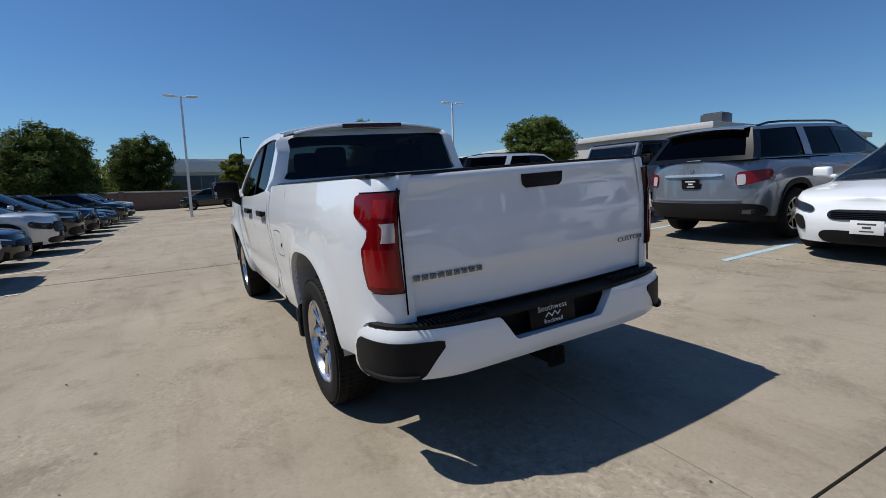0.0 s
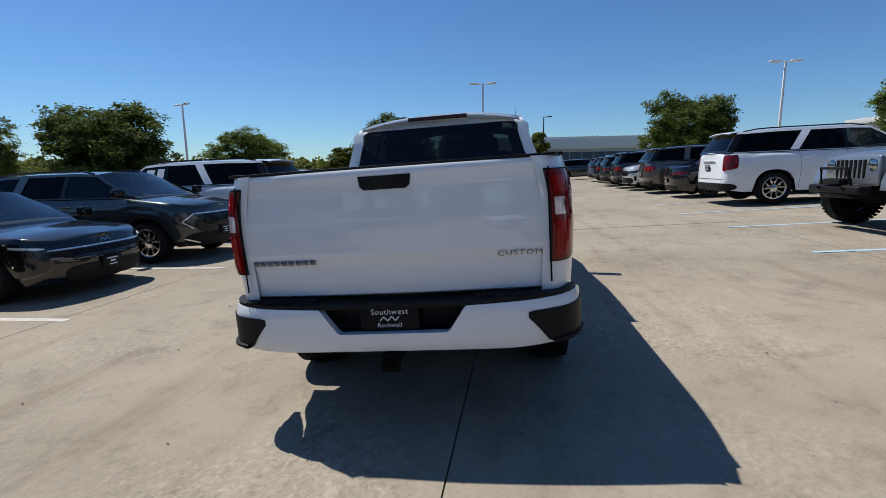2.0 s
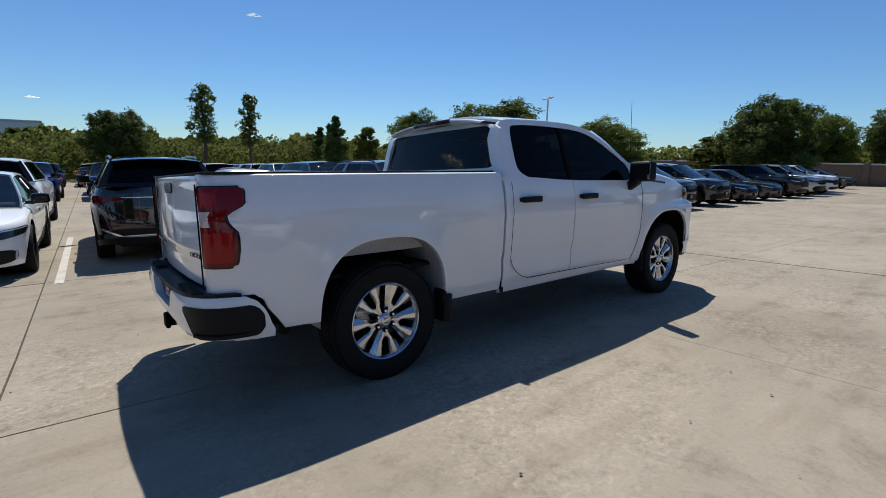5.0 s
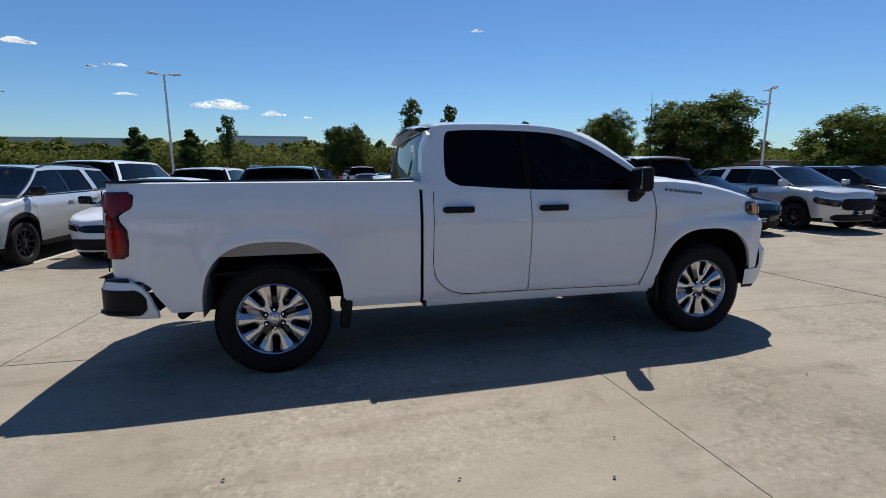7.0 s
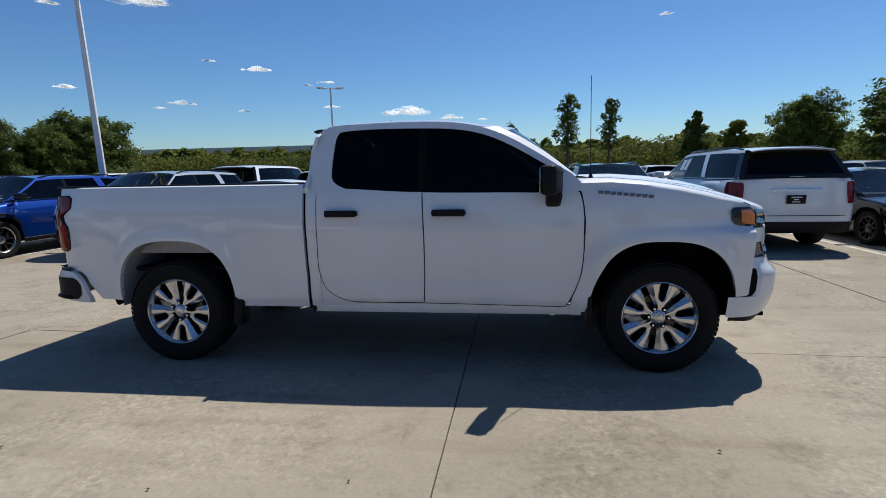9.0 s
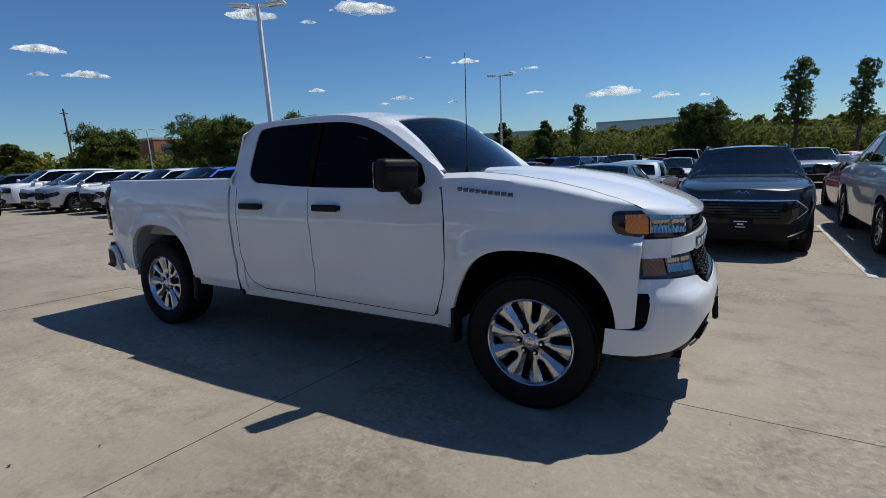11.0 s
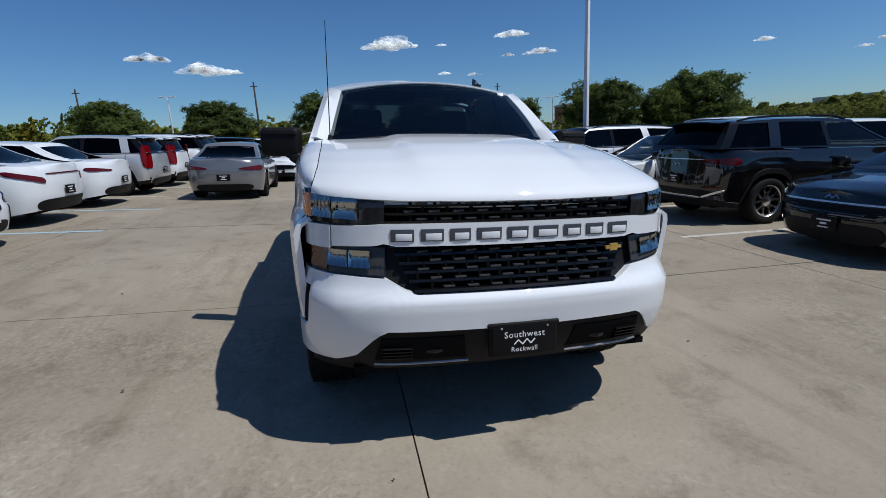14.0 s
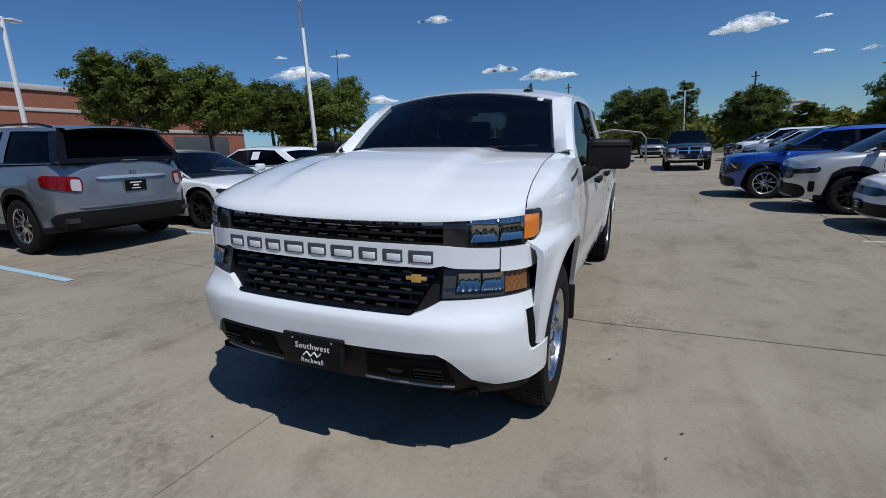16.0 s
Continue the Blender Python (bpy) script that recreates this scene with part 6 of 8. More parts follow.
            rows = [[Vector((o.x, s * o.y, o.z)) for o in (sh.at(p, min(zlo(p.x) + dz, ztop(p.x)), off) for p in cols)] for dz, off in ((0.0, 0.0), (0.0, 0.012), (hgt * 0.9, 0.014), (hgt, 0.0))]
            add_grid(bm, rows, s > 0)
        part("lower_cladding", bm, PLASTIC, T, "black plastic lower cladding")
    # front face
    F = q["face"]
    for nm, s0, s1, lo, hi, off, mat in F:
        mt = {"paint": col}.get(mat) or mat
        if s0 < 0:
            part(nm, face_patch(sh, nm in q["front_names"], s0, s1, lo, hi, off, 21), mt, T)
        else:
            for s in (1, -1):
                bm = face_patch(sh, nm in q["front_names"], s * s0, s * s1, lo, hi, off, square=q.get("square", 5))
                if s < 0:
                    bmesh.ops.reverse_faces(bm, faces=bm.faces)
                part(nm, bm, mt, T)
    if q.get("mesh_grille") and not lite:
        s1, z0, z1, n = q["mesh_grille"]
        bm = bmesh.new()
        for k in range(n):
            z = z0 + (z1 - z0) * (k + 0.5) / n
            tube(bm, [sh.end(True, s, z, 0.018) for s in linspace(-s1, s1, 15)], 0.006, 4)
        part("grille_mesh", bm, GLOSSBLACK, T)
    for front, s0, z, mat in q["plates"]:
        a, b = sh.end(front, s0, z - 0.06, 0.03), sh.end(front, s0, z + 0.06, 0.03)
        lean = math.degrees(math.atan2(b.x - a.x, b.z - a.z))
        c = (a + b) / 2
        sgn = 1 if front else -1
        mt = pose(c.x, c.y, c.z, 90 - sgn * lean, 0, 90 * sgn)
        bm = boxes([((0, 0, 0), (0.31, 0.155, 0.008), 0.004)])
        p = part("number_plate", bm, mat, T, "dealer plate with unreadable marks")
        p.matrix_basis = mt
        bm = boxes([((0, 0.040, 0.005), (0.17, 0.016, 0.003), 0), ((0, 0.0, 0.005), (0.08, 0.022, 0.003), 0), ((0, -0.042, 0.005), (0.13, 0.013, 0.003), 0)])
        part("plate_mark", bm, PALE if mat is PLATEBLACK else PRINTSHADE, p)
    if q.get("badge"):
        for front, z, w in q["badge"]:
            bm = bmesh.new()
            for k in range(4):
                y0, y1 = -w / 2 + w * k / 4, -w / 2 + w * (k + 1) / 4
                z0, z1 = (-0.022, 0.022) if k % 2 == 0 else (0.022, -0.022)
                a, b = sh.end(front, y0, z + z0, 0.022), sh.end(front, y1, z + z1, 0.022)
                tube(bm, [a, b], 0.006, 5)
            part("emblem", bm, CHROME, T)
    # mirrors and handles
    for s in (1, -1):
        bm = bmesh.new()
        p = G(xc - 0.22, 0.0)
        rbox(bm, (p.x, s * (p.y + 0.19), p.z + 0.09), (0.13, 0.22, 0.15), 0.04, (0, 0, s * 8), seg=3)
        rbox(bm, (p.x, s * (p.y + 0.07), p.z + 0.03), (0.08, 0.12, 0.05), 0.02)
        part("door_mirror", bm, GLOSSBLACK if q.get("black_mirror") else col, T)
        if not lite:
            for hx in q["handles"]:
                z = ztop(hx) - 0.13
                bm = bmesh.new()
                rbox(bm, (hx, s * (W / 2 * sh.wf(z) + 0.018), z), (0.2, 0.022, 0.03), 0.01)
                part("door_handle", bm, CHROME if q.get("chrome") else col, T)
            # black strips laid on the body as the shade of the door seams
            bm = bmesh.new()
            for dx in q["doors"]:
                pts = [Vector((dx + 0.03 * math.sin((z - 0.3) * 3), s * (W / 2 * sh.wf(z) * (1 - 0.045 * max(0, ((z - zlo(dx)) / (ztop(dx) - zlo(dx)) - 0.78) / 0.22) ** 2.2) + 0.0005), z)) for z in linspace(zlo(dx) + 0.06, ztop(dx), 9)]
                add_grid(bm, [[p + Vector((-0.004, 0, 0)) for p in pts], [p + Vector((0.004, 0, 0)) for p in pts]])
            part("door_seam_shade", bm, SHADOWBLACK, T)
    # wheel wells and underside
    for c in (xa, xb):
        bm = bmesh.new()
        rows = [[Vector((c + (ra - 0.004) * math.cos(a), y, r + (ra - 0.004) * math.sin(a) * (0.99))) for a in linspace(0, math.pi, 17)] for y in (-W / 2 * 0.955, W / 2 * 0.955)]
        add_grid(bm, rows)
        part("wheel_liner", bm, SHADOWBLACK, T)
    bm = boxes([((0, 0, sill + 0.06), (L - 0.5, W - 0.62, 0.14), 0.03), ((xa, 0, r), (0.12, W - 0.4, 0.1), 0.02), ((xb, 0, r), (0.12, W - 0.4, 0.1), 0.02)])
    part("underbody", bm, SHADOWBLACK, T)
    for x in (xa, xb):
        for s in (1, -1):
            car_wheel(T, x, s * (W / 2 - 0.035), s, r, q["rim"], q.get("spokes", 5), q.get("wheel", DARKALLOY), lite)
    return T


def suv(L, W, H, wb, **more):
    """Numbers of a tall estate-shaped car."""
    f, b = L / 2, -L / 2
    fo = more.pop("fo", (L - wb) * 0.47)
    nz, bl = more.pop("nose_z", 0.60 * H), more.pop("belt", 0.672 * H)
    q = dict(L=L, W=W, H=H, wb=wb, fo=fo, r=0.36, rim=0.24, sill=0.27, belt=bl, clad=0.09, spoiler=True, rails=True, chrome=False)
    q["top"] = [(b, bl + 0.02), (f - 1.2, bl - 0.015), (f - 0.9, bl - 0.05), (f - 0.35, nz + 0.03), (f, nz - 0.04)]
    q["glass"] = (f - 1.02, f - 1.95, b + 0.42, b + 0.10)
    q["roof"] = [(b, H - 0.12), (b + 0.5, H - 0.075), (b + 1.3, H - 0.045), (f - 2.4, H - 0.05), (f - 1.9, H - 0.085), (f - 1.4, H - 0.14)]
    q["pillars"] = (f - 2.55, f - 3.55)
    q["handles"] = (f - 2.45, f - 3.4)
    q["doors"] = (f - 1.35, f - 2.55, f - 3.6)
    q["nose"] = [(0.2, -0.07), (0.4, -0.01), (0.6, 0.0), (0.75 * nz, -0.005), (nz, -0.06)]
    q["tail"] = [(0.25, -0.10), (0.45, -0.01), (0.6, 0.0), (bl, -0.06)]
    q["front_names"] = ("grille", "headlight", "running_light", "lower_intake", "bumper_trim", "hood_trim", "side_duct")
    q["face"] = [
        ("grille", -0.50, 0.50, 0.56 * nz, 0.84 * nz, 0.008, PLASTIC),
        ("headlight", 0.50, 1.08, (0.62 * nz, 0.72 * nz), (0.83 * nz, 0.90 * nz), 0.012, LAMPDARK),
        ("running_light", 0.54, 0.98, (0.80 * nz, 0.86 * nz), (0.83 * nz, 0.89 * nz), 0.018, CLEARLENS),
        ("lower_intake", -0.72, 0.72, 0.30, 0.46 * nz, 0.010, PLASTIC),
        ("tail_light", 0.42, 1.02, 0.72 * bl, (0.86 * bl, 0.92 * bl), 0.016, REDLENS),
        ("rear_valance", -0.78, 0.78, 0.30, 0.47, 0.012, PLASTIC),
        ("rear_trim", -0.55, 0.55, 0.43, 0.455, 0.02, STEEL),
    ]
    q["mesh_grille"] = (0.49, 0.57 * nz, 0.83 * nz, 6)
    q["plates"] = [(True, 0.0, 0.50 * nz, PLATEBLACK), (False, 0.0, 0.62 * bl, PLATEBLACK)]
    q.update(more)
    return q


def sedan(L, W, H, wb, **more):
    """Numbers of a low saloon."""
    f, b = L / 2, -L / 2
    fo = more.pop("fo", (L - wb) * 0.46)
    nz, bl = more.pop("nose_z", 0.52 * H), more.pop("belt", 0.655 * H)
    q = dict(L=L, W=W, H=H, wb=wb, fo=fo, r=0.33, rim=0.235, sill=0.20, belt=bl, chrome=False)
    q["top"] = [(b, bl + 0.03), (b + 0.6, bl + 0.06), (b + 1.0, bl + 0.03), (f - 1.5, bl - 0.01), (f - 1.1, bl - 0.06), (f - 0.4, nz + 0.05), (f, nz - 0.03)]
    q["glass"] = (f - 1.15, f - 2.15, b + 1.40, b + 0.50)
    q["dpow"], q["dpillar"] = 0.85, 0.22
    q["roof"] = [(b + 0.4, bl + 0.18), (b + 0.9, H - 0.17), (b + 1.45, H - 0.075), (b + 2.1, H - 0.045), (f - 2.5, H - 0.048), (f - 2.1, H - 0.08), (f - 1.5, H - 0.16)]
    q["pillars"] = (f - 2.62,)
    q["handles"] = (f - 2.55, f - 3.45)
    q["doors"] = (f - 1.45, f - 2.62, f - 3.6)
    q["nose"] = [(0.15, -0.06), (0.35, 0.0), (0.5, 0.0), (nz, -0.09)]
    q["tail"] = [(0.2, -0.10), (0.45, -0.01), (0.7, 0.0), (bl, -0.03)]
    q["front_names"] = ("grille", "headlight", "running_light", "lower_intake", "bumper_trim", "side_duct")
    q["face"] = [
        ("grille", -0.52, 0.52, 0.62 * nz, 0.82 * nz, 0.008, PLASTIC),
        ("headlight", 0.50, 1.12, (0.66 * nz, 0.80 * nz), (0.84 * nz, 0.97 * nz), 0.012, LAMPDARK),
        ("running_light", 0.56, 1.06, (0.80 * nz, 0.92 * nz), (0.84 * nz, 0.955 * nz), 0.018, CLEARLENS),
        ("lower_intake", -0.62, 0.62, 0.20, 0.46 * nz, 0.010, PLASTIC),
        ("side_duct", 0.70, 0.88, 0.24, 0.52 * nz, 0.011, PLASTIC),
        ("tail_light", 0.36, 1.02, (0.80 * bl, 0.78 * bl), (0.85 * bl, 0.93 * bl), 0.014, DARKREDLENS),
        ("rear_valance", -0.70, 0.70, 0.24, 0.40, 0.012, PLASTIC),
    ]
    q["mesh_grille"] = (0.50, 0.63 * nz, 0.81 * nz, 5)
    q["plates"] = [(True, 0.0, 0.52 * nz, PLATEBLACK), (False, 0.0, 0.60 * bl, PLATEBLACK)]
    q.update(more)
    return q


def jeep(name, label, m):
    """A boxy off-roader with big tyres, round lamps and flat wings."""
    T = thing(name, label, "off-road car", m)
    col = PAINTS["steel_silver"]
    bm = bmesh.new()
    rbox(bm, (-0.75, 0, 0.92), (2.75, 1.58, 0.62), 0.05, seg=3)
    rows = []
    for x, w, z in ((0.58, 0.74, 1.20), (1.0, 0.70, 1.195), (1.5, 0.64, 1.17), (1.72, 0.60, 1.14), (1.76, 0.58, 1.10)):
        rows.append([Vector((x, t * w, z + 0.05 * (1 - abs(t) ** 2.2))) for t in linspace(-1, 1, 13)])
    add_grid(bm, rows)
    for s in (1, -1):
        add_grid(bm, [[Vector((0.58, s * 0.74, 1.20)), Vector((1.0, s * 0.70, 1.195)), Vector((1.5, s * 0.64, 1.17)), Vector((1.76, s * 0.58, 1.10))], [Vector((0.58, s * 0.74, 0.7)), Vector((1.0, s * 0.70, 0.7)), Vector((1.5, s * 0.64, 0.7)), Vector((1.76, s * 0.58, 0.7))]])
    part("body", bm, col, T)
    bm = bmesh.new()
    rbox(bm, (1.78, 0, 0.93), (0.07, 1.18, 0.46), 0.04, (0, -3, 0), seg=3)
    face = part("grille", bm, col, T, "pale silver grille with seven slots")
    # the slots are black blocks on the grille, painting their inner shade
    for k in range(7):
        bm = boxes([((1.816, 0.099 * (k - 3), 0.95), (0.012, 0.058, 0.29), 0.012)])
        part("slot", bm, SHADOWBLACK, face)
    for s in (1, -1):
        bm = bmesh.new()
        lathe(bm, [(0.001, 0.03), (0.06, 0.027), (0.088, 0.012), (0.098, 0.02), (0.104, 0.0)], 24, "X", at=(1.80, s * 0.455, 1.01))
        part("headlight", bm, REFLECTOR, T, "round headlight")
        for cx in (1.22, -1.48):
            bm = bmesh.new()
            rows = []
            for u in linspace(0, 1, 13):
                a = math.pi * u
                px = cx - 0.56 * math.cos(a) * 1.05
                pz = 0.62 + 0.40 * min(1.0, math.sin(a) * 1.5)
                rows.append([Vector((px, s * y, pz + dz)) for y, dz in ((0.62, 0.02), (0.90, 0.02), (0.945, 0.0), (0.945, -0.05))])
            add_grid(bm, rows)
            part("wheel_flare", bm, col, T, "flat silver wheel flare")
        bm = boxes([((-0.12, s * 0.86, 0.50), (1.5, 0.14, 0.06), 0.02)])
        part("side_step", bm, PLASTIC, T)
        bm = boxes([((0.42, s * 0.97, 1.38), (0.12, 0.2, 0.2), 0.04)])
        part("door_mirror", bm, PLASTIC, T)
        bm = boxes([((0.02, s * 0.735, 1.50), (0.74, 0.012, 0.36), 0.02, (s * 6, 0, 0)), ((-0.8, s * 0.735, 1.50), (0.74, 0.012, 0.36), 0.02, (s * 6, 0, 0)), ((-1.65, s * 0.735, 1.50), (0.62, 0.012, 0.34), 0.02, (s * 6, 0, 0))])
        part("side_glass", bm, PRIVACY, T)
        bm = bmesh.new()
        for hx in (-0.28, -1.1):
            rbox(bm, (hx, s * 0.80, 1.14), (0.16, 0.03, 0.04), 0.01)
        part("door_handle", bm, PLASTIC, T)
    bm = bmesh.new()
    rbox(bm, (-0.88, 0, 1.72), (2.45, 1.44, 0.12), 0.05, seg=3)
    for s in (1, -1):
        for x, lean in ((0.42, -26), (-0.38, 0), (-1.25, 0), (-2.05, 4)):
            rbox(bm, (x, s * 0.735, 1.47), (0.09, 0.05, 0.56), 0.015, (s * 6, lean, 0))
    rbox(bm, (-2.08, 0, 1.46), (0.05, 1.40, 0.5), 0.03)
    part("hard_top", bm, GLOSSBLACK, T, "black hard top")
    bm = bmesh.new()
    add_grid(bm, [[Vector((0.60, y, 1.23)) for y in linspace(-0.68, 0.68, 9)], [Vector((0.36, y * 0.95, 1.70)) for y in linspace(-0.68, 0.68, 9)]])
    part("windscreen", bm, CLEAR, T)
    bm = bmesh.new()
    for s in (1, -1):
        tube(bm, [(0.62, s * 0.72, 1.21), (0.37, s * 0.69, 1.72)], 0.035, 8)
    tube(bm, [(0.37, -0.69, 1.71), (0.37, 0.69, 1.71)], 0.035, 8)
    tube(bm, [(0.63, -0.72, 1.21), (0.63, 0.72, 1.21)], 0.03, 8)
    part("windscreen_frame", bm, col, T)
    bm = bmesh.new()
    rbox(bm, (1.98, 0, 0.65), (0.20, 1.20, 0.13), 0.04, seg=3)
    rbox(bm, (1.97, 0, 0.56), (0.16, 0.7, 0.10), 0.03)
    for y in (-0.28, 0.28):
        lathe(bm, [(0.018, 0.02), (0.03, 0.03), (0.03, 0.0)], 12, "X", at=(2.09, y, 0.67))
    tube(bm, [(2.02, -0.35, 0.72), (2.06, -0.30, 0.98), (2.06, 0.30, 0.98), (2.02, 0.35, 0.72)], 0.025, 8)
    rbox(bm, (2.0, 0, 0.77), (0.2, 0.4, 0.09), 0.02)
    part("winch_bumper", bm, PLASTIC, T, "black steel bumper with a winch hoop")
    bm = boxes([((-0.3, 0, 0.55), (3.6, 0.9, 0.2), 0.04), ((1.22, 0, 0.44), (0.14, 1.5, 0.14), 0.03), ((-1.48, 0, 0.44), (0.14, 1.5, 0.14), 0.03), ((0.9, 0, 0.9), (1.5, 1.0, 0.4), 0.02)])
    part("underbody", bm, SHADOWBLACK, T)
    bm = boxes([((-0.2, y, 1.2), (0.16, 0.48, 0.7), 0.05) for y in (-0.38, 0.38)])
    part("cabin_interior", bm, CABIN, T)
    for x in (1.22, -1.48):
        for s in (1, -1):
            w = car_wheel(T, x, s * 0.90, s, 0.44, 0.26, 6, DARKALLOY)
            bm = bmesh.new()
            for k in range(40):
                a = 2 * math.pi * k / 40
                for h in (-0.2, 0.0):
                    rbox(bm, (0.442 * math.cos(a + h), h, 0.442 * math.sin(a + h)), (0.02, 0.07, 0.04), 0, (0, -math.degrees(a + h), 0))
            tagged(part("tread", bm, RUBBER, w), kind="stuff")
    return T


def ram_truck(name, label, m):
    """A dark full-size pickup seen from afar."""
    q = suv(5.8, 2.02, 1.93, 3.57, r=0.40, rim=0.26, sill=0.45, spoiler=False, rails=False, clad=0.0, nose_z=1.20, belt=1.26, wheel=ALLOY, round=3.6, square=12)
    f, b = 2.9, -2.9
    q["top"] = [(b, 1.36), (-0.62, 1.36), (-0.60, 1.28), (f - 1.3, 1.27), (f - 0.5, 1.24), (f, 1.13)]
    q["glass"] = (f - 1.35, f - 2.2, -0.50, -0.62)
    q["roof"] = [(-0.7, 1.84), (f - 2.2, 1.86), (f - 1.3, 1.8)]
    q["pillars"] = (f - 2.6,)
    q["crown"] = 0.06
    # black patches on the chrome paint the shade in grille and bumper openings
    q["face"] = [("grille", -0.54, 0.54, 0.78, 1.14, 0.010, CHROME), ("grille_core", 0.035, 0.48, 0.98, 1.11, 0.016, SHADOWBLACK), ("grille_core", 0.035, 0.46, 0.81, 0.94, 0.016, SHADOWBLACK), ("headlight", 0.58, 0.98, 0.90, 1.10, 0.012, CLEARLENS), ("lower_intake", -1.0, 1.0, 0.52, 0.76, 0.03, CHROME), ("bumper_slot", -0.4, 0.4, 0.56, 0.64, 0.036, SHADOWBLACK), ("tail_light", 0.80, 1.02, 0.95, 1.25, 0.012, REDLENS)]
    q["front_names"] = ("grille", "grille_core", "headlight", "lower_intake", "bumper_slot")
    q["mesh_grille"] = None
    q["plates"] = []
    return build_car(q, "grey", name, label, "pickup truck", m)

# ---- the rows of cars ----
SPORT = suv(4.66, 1.87, 1.68, 2.755, belt=1.16, wheel=ALLOY, r=0.37, rim=0.25, badge=[(True, 0.97, 0.17), (False, 0.955, 0.18)], black_spoiler=True, black_mirror=True, crease=True,
            face=[("grille", -0.66, 0.66, 0.50, 0.835, 0.010, GLOSSBLACK), ("headlight", 0.62, 1.0, (0.58, 0.66), (0.86, 0.90), 0.014, LAMPDARK), ("running_light", 0.66, 0.88, (0.845, 0.70), (0.868, 0.722), 0.020, CLEARLENS), ("running_light", 0.70, 0.88, (0.575, 0.70), (0.597, 0.722), 0.020, CLEARLENS), ("hood_trim", -0.66, 0.66, 0.84, 0.862, 0.022, TRIM), ("lower_intake", -0.86, 0.86, 0.26, 0.51, 0.012, PLASTIC), ("bumper_trim", 0.62, 0.88, (0.31, 0.40), (0.335, 0.425), 0.02, TRIM),
                  ("tail_light", 0.52, 1.12, (1.0, 0.93), (1.04, 1.07), 0.016, DARKREDLENS), ("light_bar", -0.58, 0.58, 1.03, 1.045, 0.016, TRIM), ("rear_valance", -0.85, 0.85, 0.30, 0.56, 0.012, PLASTIC), ("rear_trim", -0.60, 0.60, 0.425, 0.46, 0.022, TRIM), ("rear_trim", 0.60, 0.92, (0.425, 0.545), (0.46, 0.585), 0.022, TRIM), ("reflector", 0.62, 0.88, 0.60, 0.618, 0.018, DARKREDLENS)])
K4 = sedan(4.71, 1.85, 1.42, 2.72, r=0.335, badge=[(True, 0.70, 0.16)], black_mirror=True, lf=0.75, nose_z=0.76,
           face=[("grille", -0.80, 0.80, 0.55, 0.62, 0.010, PLASTIC), ("headlight", 0.76, 0.98, 0.38, (0.66, 0.68), 0.013, LAMPDARK), ("running_light", 0.75, 1.10, (0.655, 0.69), (0.68, 0.72), 0.018, CLEARLENS), ("bumper_trim", -0.74, 0.74, 0.632, 0.65, 0.015, TRIM), ("lower_intake", -0.62, 0.62, 0.20, 0.42, 0.010, PLASTIC),
                 ("tail_light", 0.45, 1.05, 0.77, (0.80, 0.87), 0.014, DARKREDLENS), ("rear_valance", -0.70, 0.70, 0.24, 0.42, 0.012, PLASTIC)])
K5 = sedan(4.9, black_mirror=True, square=9, sticker=[(1, -0.35, 0.24), (-1, -0.35, 0.24)], W=1.86, H=1.445, wb=2.85, r=0.345, rim=0.25, badge=[(True, 0.71, 0.14)],
           mesh_grille=None,
           face=[("grille", -0.60, 0.60, 0.545, 0.67, 0.010, GLOSSBLACK), ("headlight", 0.58, 1.14, (0.555, 0.64), (0.675, 0.735), 0.013, LAMPDARK), ("running_light", 0.62, 1.10, (0.66, 0.705), (0.675, 0.72), 0.018, CLEARLENS), ("running_light", 0.98, 1.14, (0.56, 0.69), (0.58, 0.71), 0.018, CLEARLENS), ("lower_intake", -0.92, 0.92, 0.25, 0.44, 0.010, PLASTIC), ("bumper_trim", 0.86, 0.90, (0.28, 0.30), (0.42, 0.41), 0.016, CLEARLENS),
                 ("tail_light", 0.56, 1.15, (0.70, 0.86), (0.80, 0.93), 0.014, DARKREDLENS), ("light_bar", -0.53, 0.53, 0.855, 0.875, 0.012, DARKREDLENS), ("rear_valance", -0.74, 0.74, 0.24, 0.44, 0.012, PLASTIC)])
STINGER = sedan(4.83, 1.87, 1.40, 2.905, r=0.345, rim=0.25, round=3.0, nose_z=0.74, mesh_grille=(0.32, 0.52, 0.60, 4),
                face=[("grille", -0.36, 0.36, 0.50, 0.62, 0.010, PLASTIC), ("headlight", 0.52, 1.08, (0.56, 0.66), (0.66, 0.75), 0.013, LAMPDARK), ("lower_intake", -0.46, 0.46, 0.22, 0.38, 0.012, PLASTIC), ("side_duct", 0.64, 0.84, (0.34, 0.40), (0.52, 0.55), 0.012, PLASTIC),
                      ("tail_light", 0.40, 1.15, 0.74, (0.84, 0.90), 0.014, REDLENS), ("rear_valance", -0.70, 0.70, 0.24, 0.42, 0.012, PLASTIC)],
                plates=[(True, 0.05, 0.43, PLATEWHITE), (False, 0.0, 0.55, PLATEBLACK)])
